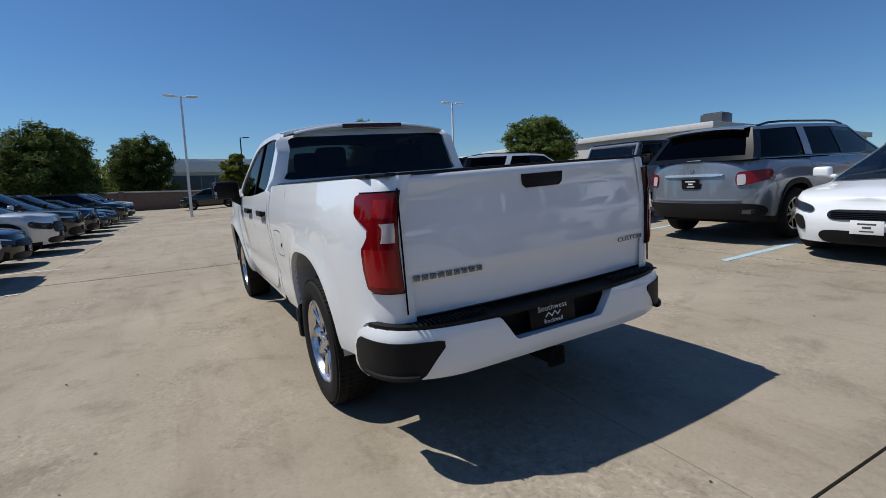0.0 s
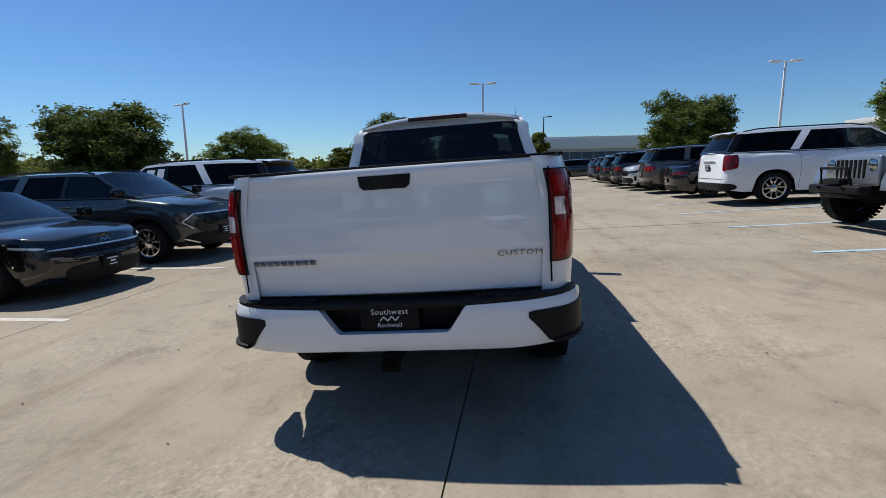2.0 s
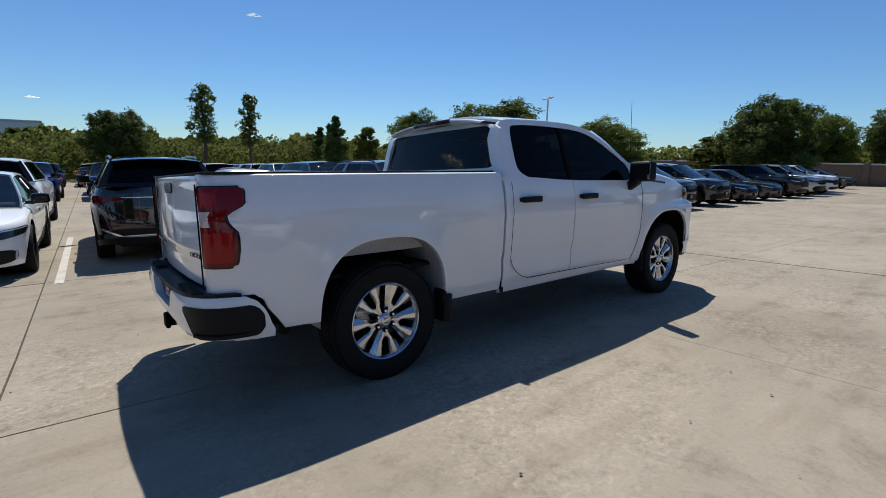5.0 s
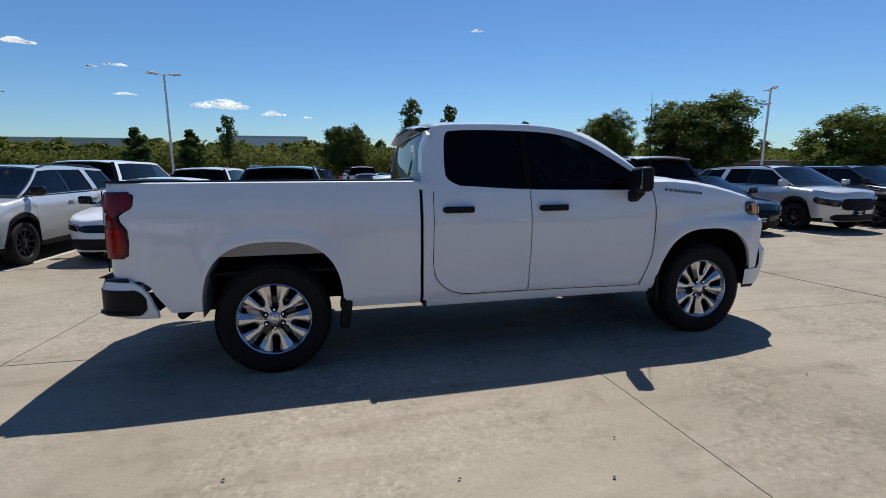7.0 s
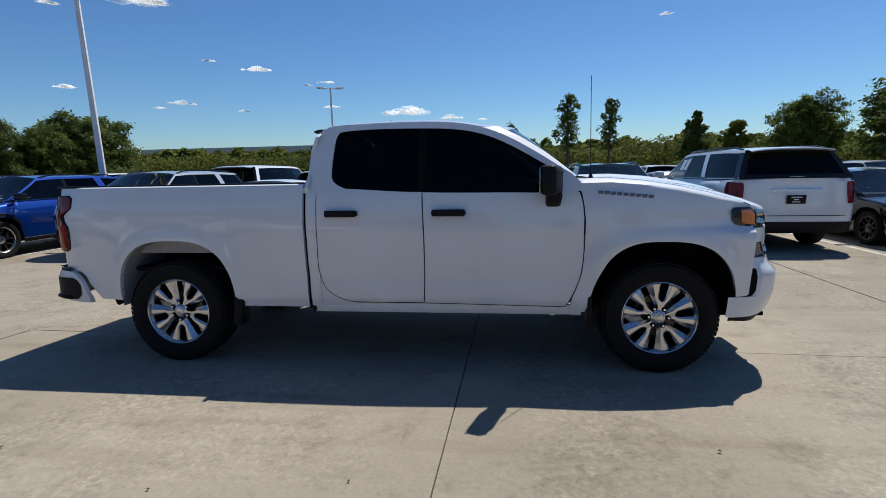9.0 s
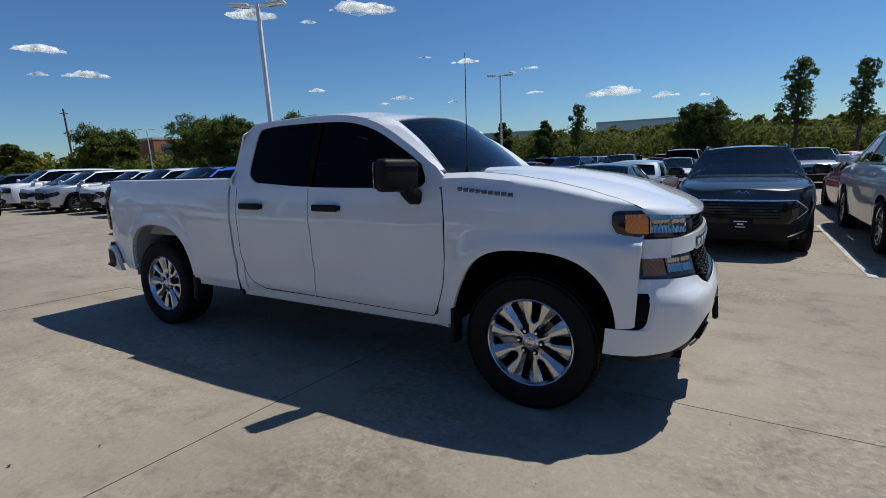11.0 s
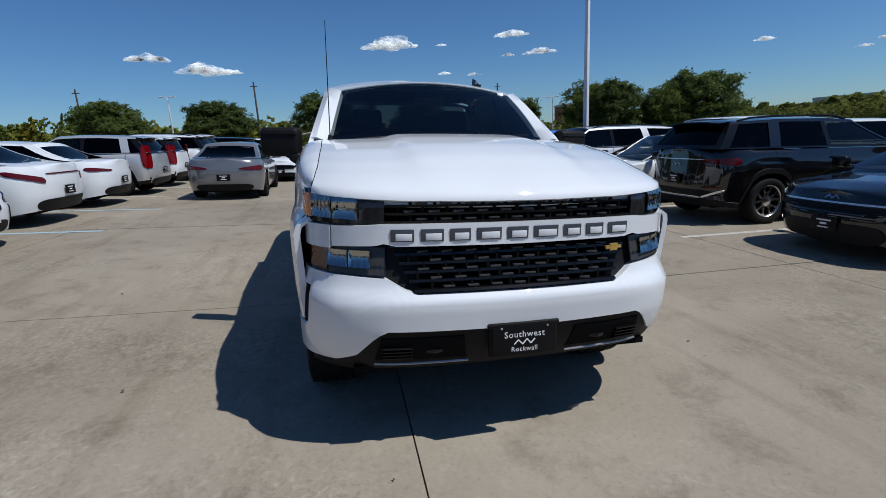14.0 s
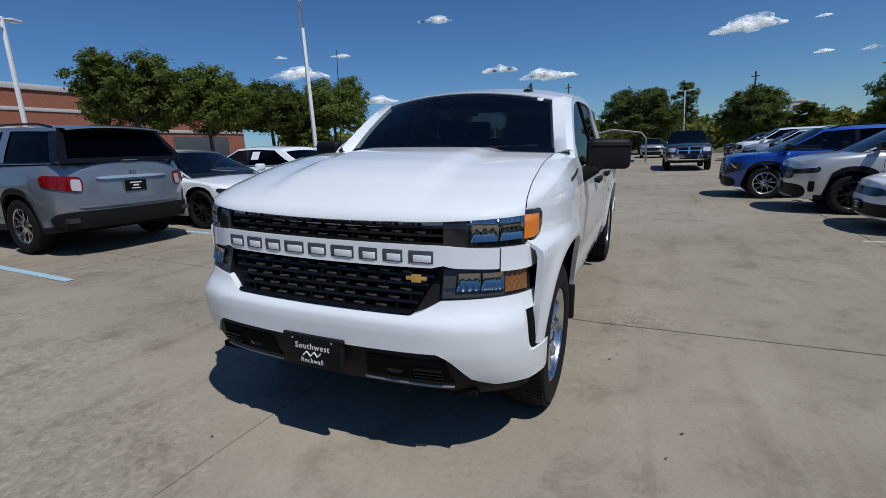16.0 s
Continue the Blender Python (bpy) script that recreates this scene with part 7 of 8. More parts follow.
SORENTO = suv(4.81, 1.90, 1.70, 2.815, black_mirror=True, square=9, r=0.37, rim=0.25, badge=[(True, 0.93, 0.16)], nose_z=1.0,
              mesh_grille=None,
              face=[("grille", -0.60, 0.60, 0.64, 0.87, 0.010, GLOSSBLACK), ("side_duct", 0.92, 1.0, 0.42, 0.62, 0.014, PLASTIC), ("headlight", 0.60, 1.06, (0.74, 0.78), (0.87, 0.90), 0.014, LAMPDARK), ("running_light", 0.62, 1.02, (0.84, 0.87), (0.87, 0.90), 0.02, CLEARLENS), ("lower_intake", -0.86, 0.86, 0.28, 0.56, 0.012, PLASTIC), ("bumper_trim", -0.6, 0.6, 0.30, 0.33, 0.02, STEEL),
                    ("tail_light", 0.56, 0.90, 0.72, 1.02, 0.016, REDLENS), ("rear_valance", -0.8, 0.8, 0.30, 0.50, 0.012, PLASTIC)])
EXPLORER = suv(5.05, 2.0, 1.78, 3.025, r=0.385, rim=0.25, wheel=ALLOY, sill=0.30, nose_z=1.04, crease=True, square=12,
               face=[("grille", -0.55, 0.55, 0.62, 0.94, 0.010, PLASTIC), ("headlight", 0.55, 1.08, (0.78, 0.84), (0.93, 0.98), 0.012, LAMPDARK), ("lower_intake", -0.75, 0.75, 0.32, 0.5, 0.012, PLASTIC),
                     ("tail_light", 0.66, 1.16, (0.84, 0.95), (1.06, 1.09), 0.016, REDLENS), ("lamp_lens", 0.68, 0.79, (0.865, 0.88), (1.02, 1.03), 0.021, REVERSELENS), ("chrome_bar", -0.50, 0.50, 1.01, 1.05, 0.030, TRIM), ("rear_valance", -1.1, 1.1, 0.36, 0.60, 0.022, PLASTIC), ("rear_trim", -0.75, 0.75, 0.64, 0.665, 0.016, STEEL)],
               plates=[(False, 0.0, 0.90, PLATEBLACK)], badge=[(False, 1.09, 0.09)])
# the tailgate seam is a black strip that paints the gap's shade
TAHOE = suv(5.35, 2.06, 1.90, 3.07, r=0.40, rim=0.28, wheel=ALLOY, sill=0.33, clad=0.0, nose_z=1.16, round=4.6, lr=0.40, square=14, lean=0.40, chrome=True,
            face=[("grille", -0.66, 0.66, 0.62, 1.04, 0.010, CHROME), ("headlight", 0.62, 1.06, 0.82, 1.06, 0.014, LAMPDARK), ("lower_intake", -0.8, 0.8, 0.35, 0.55, 0.012, PLASTIC),
                  ("tail_light", 0.84, 1.22, (0.86, 0.93), (1.25, 1.27), 0.018, REDLENS), ("tail_light_core", 0.88, 1.10, (0.95, 0.97), (1.10, 1.12), 0.023, DARKREDLENS), ("chrome_bar", -0.42, 0.42, 1.10, 1.13, 0.03, TRIM), ("rear_valance", -1.22, 1.22, 0.36, 0.56, 0.016, PLASTIC), ("gate_seam", -0.86, 0.86, 0.66, 0.672, 0.004, SHADOWBLACK)],
            plates=[(False, 0.0, 0.95, PLATEBLACK)])
YUKON = dict(TAHOE, L=5.34, sticker=[(1, 0.55, 0.22), (1, 0.28, 0.18), (-1, 0.5, 0.22)])
SOUL = suv(4.2, 1.80, 1.60, 2.60, r=0.335, rim=0.23, wheel=ALLOY, rails=False, round=3.6, lr=0.4,
           face=[("grille", -0.5, 0.5, 0.45, 0.65, 0.01, PLASTIC), ("headlight", 0.45, 1.0, 0.78, 0.88, 0.012, LAMPDARK), ("tail_light", 0.66, 0.96, 0.72, (1.30, 1.34), 0.018, REDLENS), ("rear_valance", -0.75, 0.75, 0.28, 0.45, 0.012, PLASTIC)])
CRV = suv(4.7, 1.87, 1.69, 2.70, r=0.365, rim=0.24, wheel=DARKALLOY)
FORTE = sedan(4.64, 1.80, 1.44, 2.70, wheel=DARKALLOY)
VOLVO = suv(4.69, 1.90, 1.66, 2.87, wheel=ALLOY, black_mirror=True, r=0.375, rim=0.26, square=9, crease=True, nose_z=1.0,
            face=[("grille", -0.62, 0.62, 0.52, 0.80, 0.010, GLOSSBLACK), ("headlight", 0.64, 1.0, (0.60, 0.68), (0.86, 0.90), 0.014, LAMPDARK), ("running_light", 0.68, 0.90, (0.845, 0.72), (0.868, 0.742), 0.020, CLEARLENS), ("lower_intake", -0.86, 0.86, 0.27, 0.52, 0.012, PLASTIC), ("bumper_trim", -0.6, 0.6, 0.285, 0.31, 0.02, STEEL),
                  ("tail_light", 0.52, 1.10, 0.86, (0.96, 1.02), 0.016, REDLENS), ("rear_valance", -0.85, 0.85, 0.30, 0.52, 0.012, PLASTIC)])
PALI = suv(4.98, 1.98, 1.75, 2.90, wheel=ALLOY)
MADE = {}


def park(q, paint, x, y, turn, name="suv", label="", category="car", group="cars in the parking lot"):
    """Puts a car on the lot: the first of its kind and colour is built, the others are copies of it."""
    key = (id(q), paint)
    m = stand(x, y, turn)
    if key in MADE:
        ob = copy_thing(MADE[key], m)
        ob.name = name
        tagged(ob, label, category, group)
    else:
        ob = MADE[key] = build_car(q, paint, name, label, category, m)
        tagged(ob, group=group)
    return ob


# side of the aisle with the lamp row: front lines near y = 4.7
UP, DOWN = 90, -90
ROW_TURN = -2.0
park(SPORT, "green_grey", 5.08, 4.78 + 2.33, DOWN + ROW_TURN, "suv", "dark green-grey compact suv parked nose to the aisle", "suv")
park(K4, "black", 2.42, 4.82 + 2.36, DOWN + ROW_TURN, "sedan", "shiny black sedan with a slim light strip facing the aisle", "sedan")
park(SPORT, "black", -0.36, 5.02 + 2.33, UP + ROW_TURN, "suv", "shiny black compact suv with its tail to the aisle", "suv")
park(K5, "white", -2.95, 4.50 + 2.45, DOWN + ROW_TURN, "sedan", "white sedan with a black grille facing the aisle", "sedan")
park(SORENTO, "pale_silver", -5.4, 3.98 + 2.4, DOWN + ROW_TURN, "suv", "pale silver suv with black wheels facing the aisle", "suv")
park(VOLVO, "blue", -8.15, 3.2 + 2.35, DOWN + ROW_TURN, "suv", "bright blue suv facing the aisle", "suv")
park(YUKON, "white", 7.85, 4.55 + 2.67, UP + ROW_TURN, "suv", "white full-size suv with its tail to the aisle", "suv")
park(FORTE, "black", 10.55, 4.6 + 2.32, DOWN + ROW_TURN, "sedan", "black sedan parked beside the white suv", "sedan")
park(CRV, "pale_silver", 13.3, 4.45 + 2.35, DOWN + ROW_TURN, "suv", "pale silver suv with dark wheels in the row", "suv")
park(SORENTO, "grey", 16.05, 4.35 + 2.4, DOWN + ROW_TURN, "suv", "dark grey suv in the row of cars", "suv")
park(VOLVO, "grey", 18.8, 4.25 + 2.35, DOWN + ROW_TURN, "suv", "dark grey wagon-like suv in the row", "suv")
park(FORTE, "black", 21.6, 4.2 + 2.32, DOWN + ROW_TURN, "sedan", "black sedan in the row of cars", "sedan")
park(FORTE, "grey", 24.3, 4.1 + 2.32, DOWN + ROW_TURN, "sedan", "dark grey sedan in the row of cars", "sedan")
# side of the aisle with the blue lines
park(EXPLORER, "steel_silver", 1.62, -5.42 - 2.52, DOWN + ROW_TURN, "suv", "silver suv with black lower bumper, tail to the aisle", "suv")
park(STINGER, "white", -0.72, -5.0 - 2.41, UP + ROW_TURN, "sedan", "white sports sedan with black vents facing the aisle", "sedan")
park(K5, "white", -3.45, -5.25 - 2.45, DOWN + ROW_TURN, "sedan", "white sedan with a wide tail light strip", "sedan")
park(K4, "white", -6.1, -5.3 - 2.36, DOWN + ROW_TURN, "sedan", "white sedan with its tail to the aisle", "sedan")
park(SOUL, "pale_silver", -8.75, -5.2 - 2.1, DOWN + ROW_TURN, "hatchback", "pale silver boxy hatchback with tall red tail lights", "hatchback")
park(SOUL, "white", -11.4, -5.3 - 2.1, DOWN + ROW_TURN, "hatchback", "white boxy hatchback with tall red tail lights", "hatchback")
park(SORENTO, "white", -13.9, -4.9 - 2.4, DOWN + ROW_TURN, "suv", "white suv with black roof rails and dark wheels", "suv")
park(PALI, "white", -16.6, -5.2 - 2.5, DOWN + ROW_TURN, "suv", "white large suv in the row of cars", "suv")
park(FORTE, "mid_grey", -6.15 - 2.3, -3.2, 180, "sedan", "dark silver sedan standing in the aisle, tail lights showing", "sedan")
park(FORTE, "white", -14.2, -2.35, 0, "sedan", "white sedan standing in the aisle", "sedan")
park(FORTE, "steel_blue", -19.2, -2.6, 180, "sedan", "grey sedan standing in the aisle", "sedan")
tagged(jeep("off_road_car", "silver off-roader with black hard top and winch bumper", stand(4.98, -5.72 - 2.1, UP)), group="cars in the parking lot")
park(TAHOE, "white", 10.45, -6.05 - 2.67, DOWN + ROW_TURN, "suv", "white full-size suv with red tail lights, tail to the aisle", "suv")
park(FORTE, "black", 13.6, -6.0 - 2.32, DOWN + ROW_TURN, "sedan", "black sedan with its tail to the aisle", "sedan")
park(PALI, "brown", 16.4, -5.9 - 2.5, DOWN + ROW_TURN, "suv", "brown-grey suv with its tail to the aisle", "suv")
park(SORENTO, "pale_silver", 19.1, -5.9 - 2.4, UP + ROW_TURN, "suv", "pale silver suv facing the aisle", "suv")
park(PALI, "grey", 21.6, -5.9 - 2.5, DOWN + ROW_TURN, "suv", "dark grey large suv in the row", "suv")
park(VOLVO, "grey", 24.4, -5.9 - 2.35, DOWN + ROW_TURN, "suv", "dark grey suv in the row of cars", "suv")
tagged(ram_truck("pickup_truck", "dark grey full-size pickup with a chrome grille", stand(-22.0, 3.15, 0)), group="cars in the parking lot")

# ---- the fuller rows farther off ----
def lite_of(q):
    keep = ("headlight", "grille", "tail_light", "lower_intake", "rear_valance", "running_light")
    return dict(q, lite=True, face=[f for f in q["face"] if f[0] in keep], plates=[], badge=None)


LITE = {"crv": lite_of(CRV), "forte": lite_of(FORTE), "pali": lite_of(PALI), "sorento": lite_of(SORENTO), "sport": lite_of(SPORT), "k5": lite_of(K5), "tahoe": lite_of(TAHOE)}
KINDS = [("crv", "white", "suv"), ("forte", "white", "sedan"), ("pali", "grey", "suv"), ("sorento", "silver", "suv"), ("sport", "white", "suv"), ("k5", "grey", "sedan"), ("crv", "black", "suv"), ("forte", "red", "sedan"), ("pali", "silver", "suv"), ("sport", "blue", "suv"), ("tahoe", "white", "suv"), ("k5", "silver", "sedan"), ("sorento", "white", "suv"), ("sport", "steel_blue", "suv")]
WORDS = {"white": "white", "grey": "dark grey", "silver": "silver", "black": "black", "red": "red", "blue": "blue", "steel_blue": "steel grey"}


def far_car(pick, x, y, turn):
    kind, paint, cat = pick
    park(LITE[kind], paint, x, y, turn, cat, f"{WORDS[paint]} {cat} parked in a distant row of cars", cat, "cars in the distant rows")


picker = random.Random(15)
MIXED = [k for k in KINDS if k[1] not in ("grey", "black")] * 2 + [("k5", "grey", "sedan"), ("crv", "black", "suv"), ("forte", "red", "sedan")]
for y, turn, x0, x1, gap in ((12.0, UP, -33, 26, 0.10), (24.0, DOWN, -30, 40, 0.12), (29.2, UP, -30, 42, 0.12), (41.0, DOWN, -30, 44, 0.15), (46.2, UP, -30, 44, 0.15)):
    x = x0
    while x < x1:
        yy = y - 0.035 * (x - 3)
        clear = all((x - a) ** 2 + (yy - b) ** 2 > 7.5 for a, b in ((30.0, 22.9), (-8.5, 28.0), (37.4, 22.0), (31.4, 30.4), (27.2, 37.8), (20.6, 42.5), (23.4, 41.2)))
        if picker.random() > gap and clear:
            far_car(picker.choice(MIXED), x + picker.uniform(-0.15, 0.15), yy + picker.uniform(-0.3, 0.3), turn + picker.uniform(-1.5, 1.5) - 2 + (180 if picker.random() < 0.12 else 0))
        x += 2.74
for k, x in enumerate((-11.5, -14.2, -17.0, -19.7, -22.5, -25.2, -28.0, -30.7, -33.4)):
    far_car(KINDS[(0, 12, 4, 8, 0, 10, 7, 2, 12)[k]], x, 7.1 - 0.035 * (x - 3) + 0.2 * (k % 3), DOWN - 2)
for k, x in enumerate((-19.3, -22.0, -24.7, -27.4, -30.1, -33)):
    far_car(KINDS[(1, 6, 3, 0, 11, 2)[k]], x, -7.4 - 0.035 * (x - 3), (UP, DOWN)[k % 2] - 2)
for k, x in enumerate((27.1, 29.9, 32.6)):
    far_car(KINDS[(2, 6, 13)[k]], x, -8.9, DOWN - 2)
    far_car(KINDS[(6, 3, 0)[k]], x + 0.3, 6.3, DOWN - 2)
for kind, x, y, turn in ((6, 41.5, -1.0, 88), (2, 39.5, -7.2, -92), (2, 42, -12.4, 90), (5, 43, 7.6, -92), (6, 44, 13.5, 88), (1, -38, -3.6, 180), (3, -41, 1.6, 0)):
    far_car(KINDS[kind], x, y, turn)

# ---- lamps, trees, buildings, sky ----
def light_pole(x, y, h, heads=2, turn=0.0, mat=POLE, base=False):
    m = Matrix.Translation((x, y, gz(y)))
    T = thing("parking_lot_light", "tall white square parking lot lamp post with two flat heads" if heads == 2 else "dark bronze parking lot lamp post with one head", "lamp post", m, "parking lot lights")
    bm = bmesh.new()
    rbox(bm, (0, 0, h / 2), (0.15, 0.15, h), 0.012, (0, 0, turn), 0.72)
    part("pole", bm, mat, T)
    if base:
        bm = bmesh.new()
        lathe(bm, [(0.001, 0.7), (0.27, 0.7), (0.30, 0.67), (0.30, -0.2)], 24, "Z")
        part("concrete_base", bm, PANELWALL, T)
        bm = bmesh.new()
        rbox(bm, (0, 0, 0.72), (0.34, 0.34, 0.05), 0.01, (0, 0, turn))
        part("base_plate", bm, mat, T)
    for s in (1, -1)[:heads]:
        a = radians(turn)
        d = Vector((math.cos(a) * s, math.sin(a) * s, 0))
        bm = bmesh.new()
        tube(bm, [d * 0.04 + Vector((0, 0, h - 0.06)), d * 0.3 + Vector((0, 0, h - 0.02))], 0.03, 6)
        part("arm", bm, mat, T)
        bm = bmesh.new()
        rbox(bm, tuple(d * 0.58 + Vector((0, 0, h))), (0.62, 0.34, 0.09), 0.035, (0, -4 * s, turn if s > 0 else turn), seg=3)
        head = part("lamp_head", bm, mat, T)
        bm = bmesh.new()
        rbox(bm, tuple(d * 0.58 + Vector((0, 0, h - 0.048))), (0.46, 0.25, 0.012), 0.003, (0, -4 * s, turn))
        part("lens", bm, CLEARLENS, head)
    return T


light_pole(29.3, 0.90, 7.0, 2, 88)
light_pole(29.6, -17.6, 6.95, 2, 88)
light_pole(30.0, 22.9, 7.0, 2, 60)
light_pole(-8.5, 28.0, 7.25, 2, 20)
light_pole(-8.25, 7.88, 6.65, 2, 25)
light_pole(-10.2, -11.3, 7.4, 2, 60)
light_pole(-4.9, -20.9, 6.6, 2, 30)
light_pole(-53, 4.8, 6.6, 2, 80)
light_pole(-54.6, -17, 6.6, 2, 80)
light_pole(-54, 29.5, 6.6, 2, 60)
light_pole(52.3, -4.9, 6.8, 1, -90, BRONZE, False)


def make_tree(seed, h, w, trunk_h, leaf, mat, lobes=11, per=2300, shape="round"):
    """A trunk with limbs and a crown of leafy lobes with gaps between them, on an Empty; heights in metres."""
    rnd = random.Random(seed)
    T = thing("tree", "leafy green shade tree", "tree")
    bm = bmesh.new()
    r0 = 0.0175 * h
    top = Vector((rnd.uniform(-0.2, 0.2), rnd.uniform(-0.2, 0.2), h * (0.92 if shape != "round" else 0.72)))
    trunk = [Vector((0, 0, -0.2)), Vector((0.03, 0.04, trunk_h * 0.5)), Vector((0.05, -0.02, trunk_h)), top]
    tube(bm, trunk, [r0 * 1.35, r0, r0 * 0.85, r0 * 0.2], 9)
    lumps = []
    for k in range(lobes):
        u = (k + 0.5) / lobes
        a = k * 2.4 + rnd.uniform(-0.4, 0.4)
        if shape == "cone":
            z = trunk_h + (h - trunk_h) * (0.06 + 0.88 * u)
            out, r = 0.30 * w * (1 - u) ** 0.9, w * (0.30 * (1 - u) ** 0.8 + 0.055)
        elif shape == "thin":
            z = trunk_h + (h - trunk_h) * (0.05 + 0.9 * u)
            full = math.sin(math.pi * (0.18 + 0.74 * u))
            out, r = w * rnd.uniform(0.10, 0.36) * full, w * rnd.uniform(0.12, 0.19) * (0.55 + 0.45 * full)
        else:
            v = 0.12 + 0.80 * u
            z = trunk_h + (h - trunk_h) * v * rnd.uniform(0.9, 1.06)
            out = w * 0.5 * rnd.uniform(0.42, 0.68) * math.sin(math.pi * min(0.96, 0.22 + 0.70 * v)) ** 0.7
            r = w * rnd.uniform(0.16, 0.25) * (1.1 - 0.35 * v)
        lumps.append((Vector((out * math.cos(a), out * math.sin(a), z)), r))
    for c, r in lumps:
        a = trunk[2].lerp(top, min(0.9, max(0.0, (c.z - trunk_h) / (h - trunk_h) - 0.2)))
        mid = a.lerp(c, 0.55) + Vector((0, 0, -0.06 * (c - a).length))
        tube(bm, [a, mid, c], [r0 * 0.42, r0 * 0.26, r0 * 0.1], 5)
    part("trunk", bm, BARK, T, "brown trunk and limbs")
    verts, faces = [], []
    for c, r in lumps:
        sprigs = [Vector((rnd.gauss(0, 1), rnd.gauss(0, 1), rnd.gauss(0.15, 0.8))).normalized() * r * rnd.uniform(0.55, 1.18) for _ in range(34)]
        for n in range(per):
            twig = sprigs[n % len(sprigs)]
            p = c + twig + Vector((rnd.gauss(0, 1), rnd.gauss(0, 1), rnd.gauss(0, 0.75))) * (0.15 * r)
            p.z = max(p.z, trunk_h * 0.55)
            d = (twig + Vector((0, 0, 0.25 * r))).normalized()
            nrm = (d + Vector((rnd.uniform(-1, 1), rnd.uniform(-1, 1), rnd.uniform(-0.5, 1.0))) * 0.8).normalized()
            u = nrm.orthogonal().normalized()
            t = rnd.uniform(0, 6.28)
            u = (u * math.cos(t) + nrm.cross(u) * math.sin(t)).normalized()
            v = nrm.cross(u)
            q = leaf * rnd.uniform(0.55, 1.3)
            k = len(verts)
            verts += [p - u * q, p + v * q * 0.5 + nrm * q * 0.15, p + u * q, p - v * q * 0.5 + nrm * q * 0.15]
            faces.append((k, k + 1, k + 2, k + 3))
    me = bpy.data.meshes.new("crown")
    me.from_pydata([tuple(v) for v in verts], [], faces)
    me.materials.append(mat)
    crown = new("crown", me)
    crown.parent = T
    return T


TREES = {}


def plant(kind, x, y, top, width, turn=0.0, label=""):
    """A tree whose top reaches a height over the datum, on the ground."""
    spec = {"oak": (3, 6.5, 6.5, 1.0, 0.115, LEAF_A), "oak2": (8, 6.5, 6.5, 1.1, 0.115, LEAF_C), "thin": (12, 9.0, 3.4, 3.3, 0.11, LEAF_A), "street": (44, 6.5, 5.6, 3.2, 0.105, LEAF_A), "yellow": (21, 5.0, 3.2, 1.2, 0.09, LEAF_B), "cedar": (33, 6.0, 3.0, 0.4, 0.10, LEAF_C)}[kind]
    first = kind not in TREES
    if first:
        kw = {"thin": dict(lobes=17, per=300, shape="thin"), "cedar": dict(lobes=12, per=1300, shape="cone"), "oak": dict(lobes=15), "oak2": dict(lobes=16), "street": dict(lobes=15, per=1700), "yellow": dict(lobes=9, per=1500)}[kind]
        TREES[kind] = make_tree(*spec, **kw)
    h = top - gz(y)
    m = Matrix.Translation((x, y, gz(y))) @ Matrix.Rotation(radians(turn), 4, "Z") @ Matrix.Diagonal((width / spec[2], width / spec[2], h / spec[1], 1))
    if first:
        ob = TREES[kind]
        ob.matrix_basis = m
    else:
        src = TREES[kind]
        keep = src.matrix_basis.copy()
        ob = copy_thing(src, Matrix())
        ob.matrix_basis = m
        src.matrix_basis = keep
    ob.name = "tree"
    tagged(ob, label or {"oak": "dense green shade tree beyond the cars", "oak2": "dark green round-crowned tree beyond the cars", "street": "green street tree with a clear trunk", "thin": "tall thin tree with sparse leaves", "yellow": "small yellow-green young tree", "cedar": "dark cone-shaped evergreen tree"}[kind], "tree", "trees round the lot")


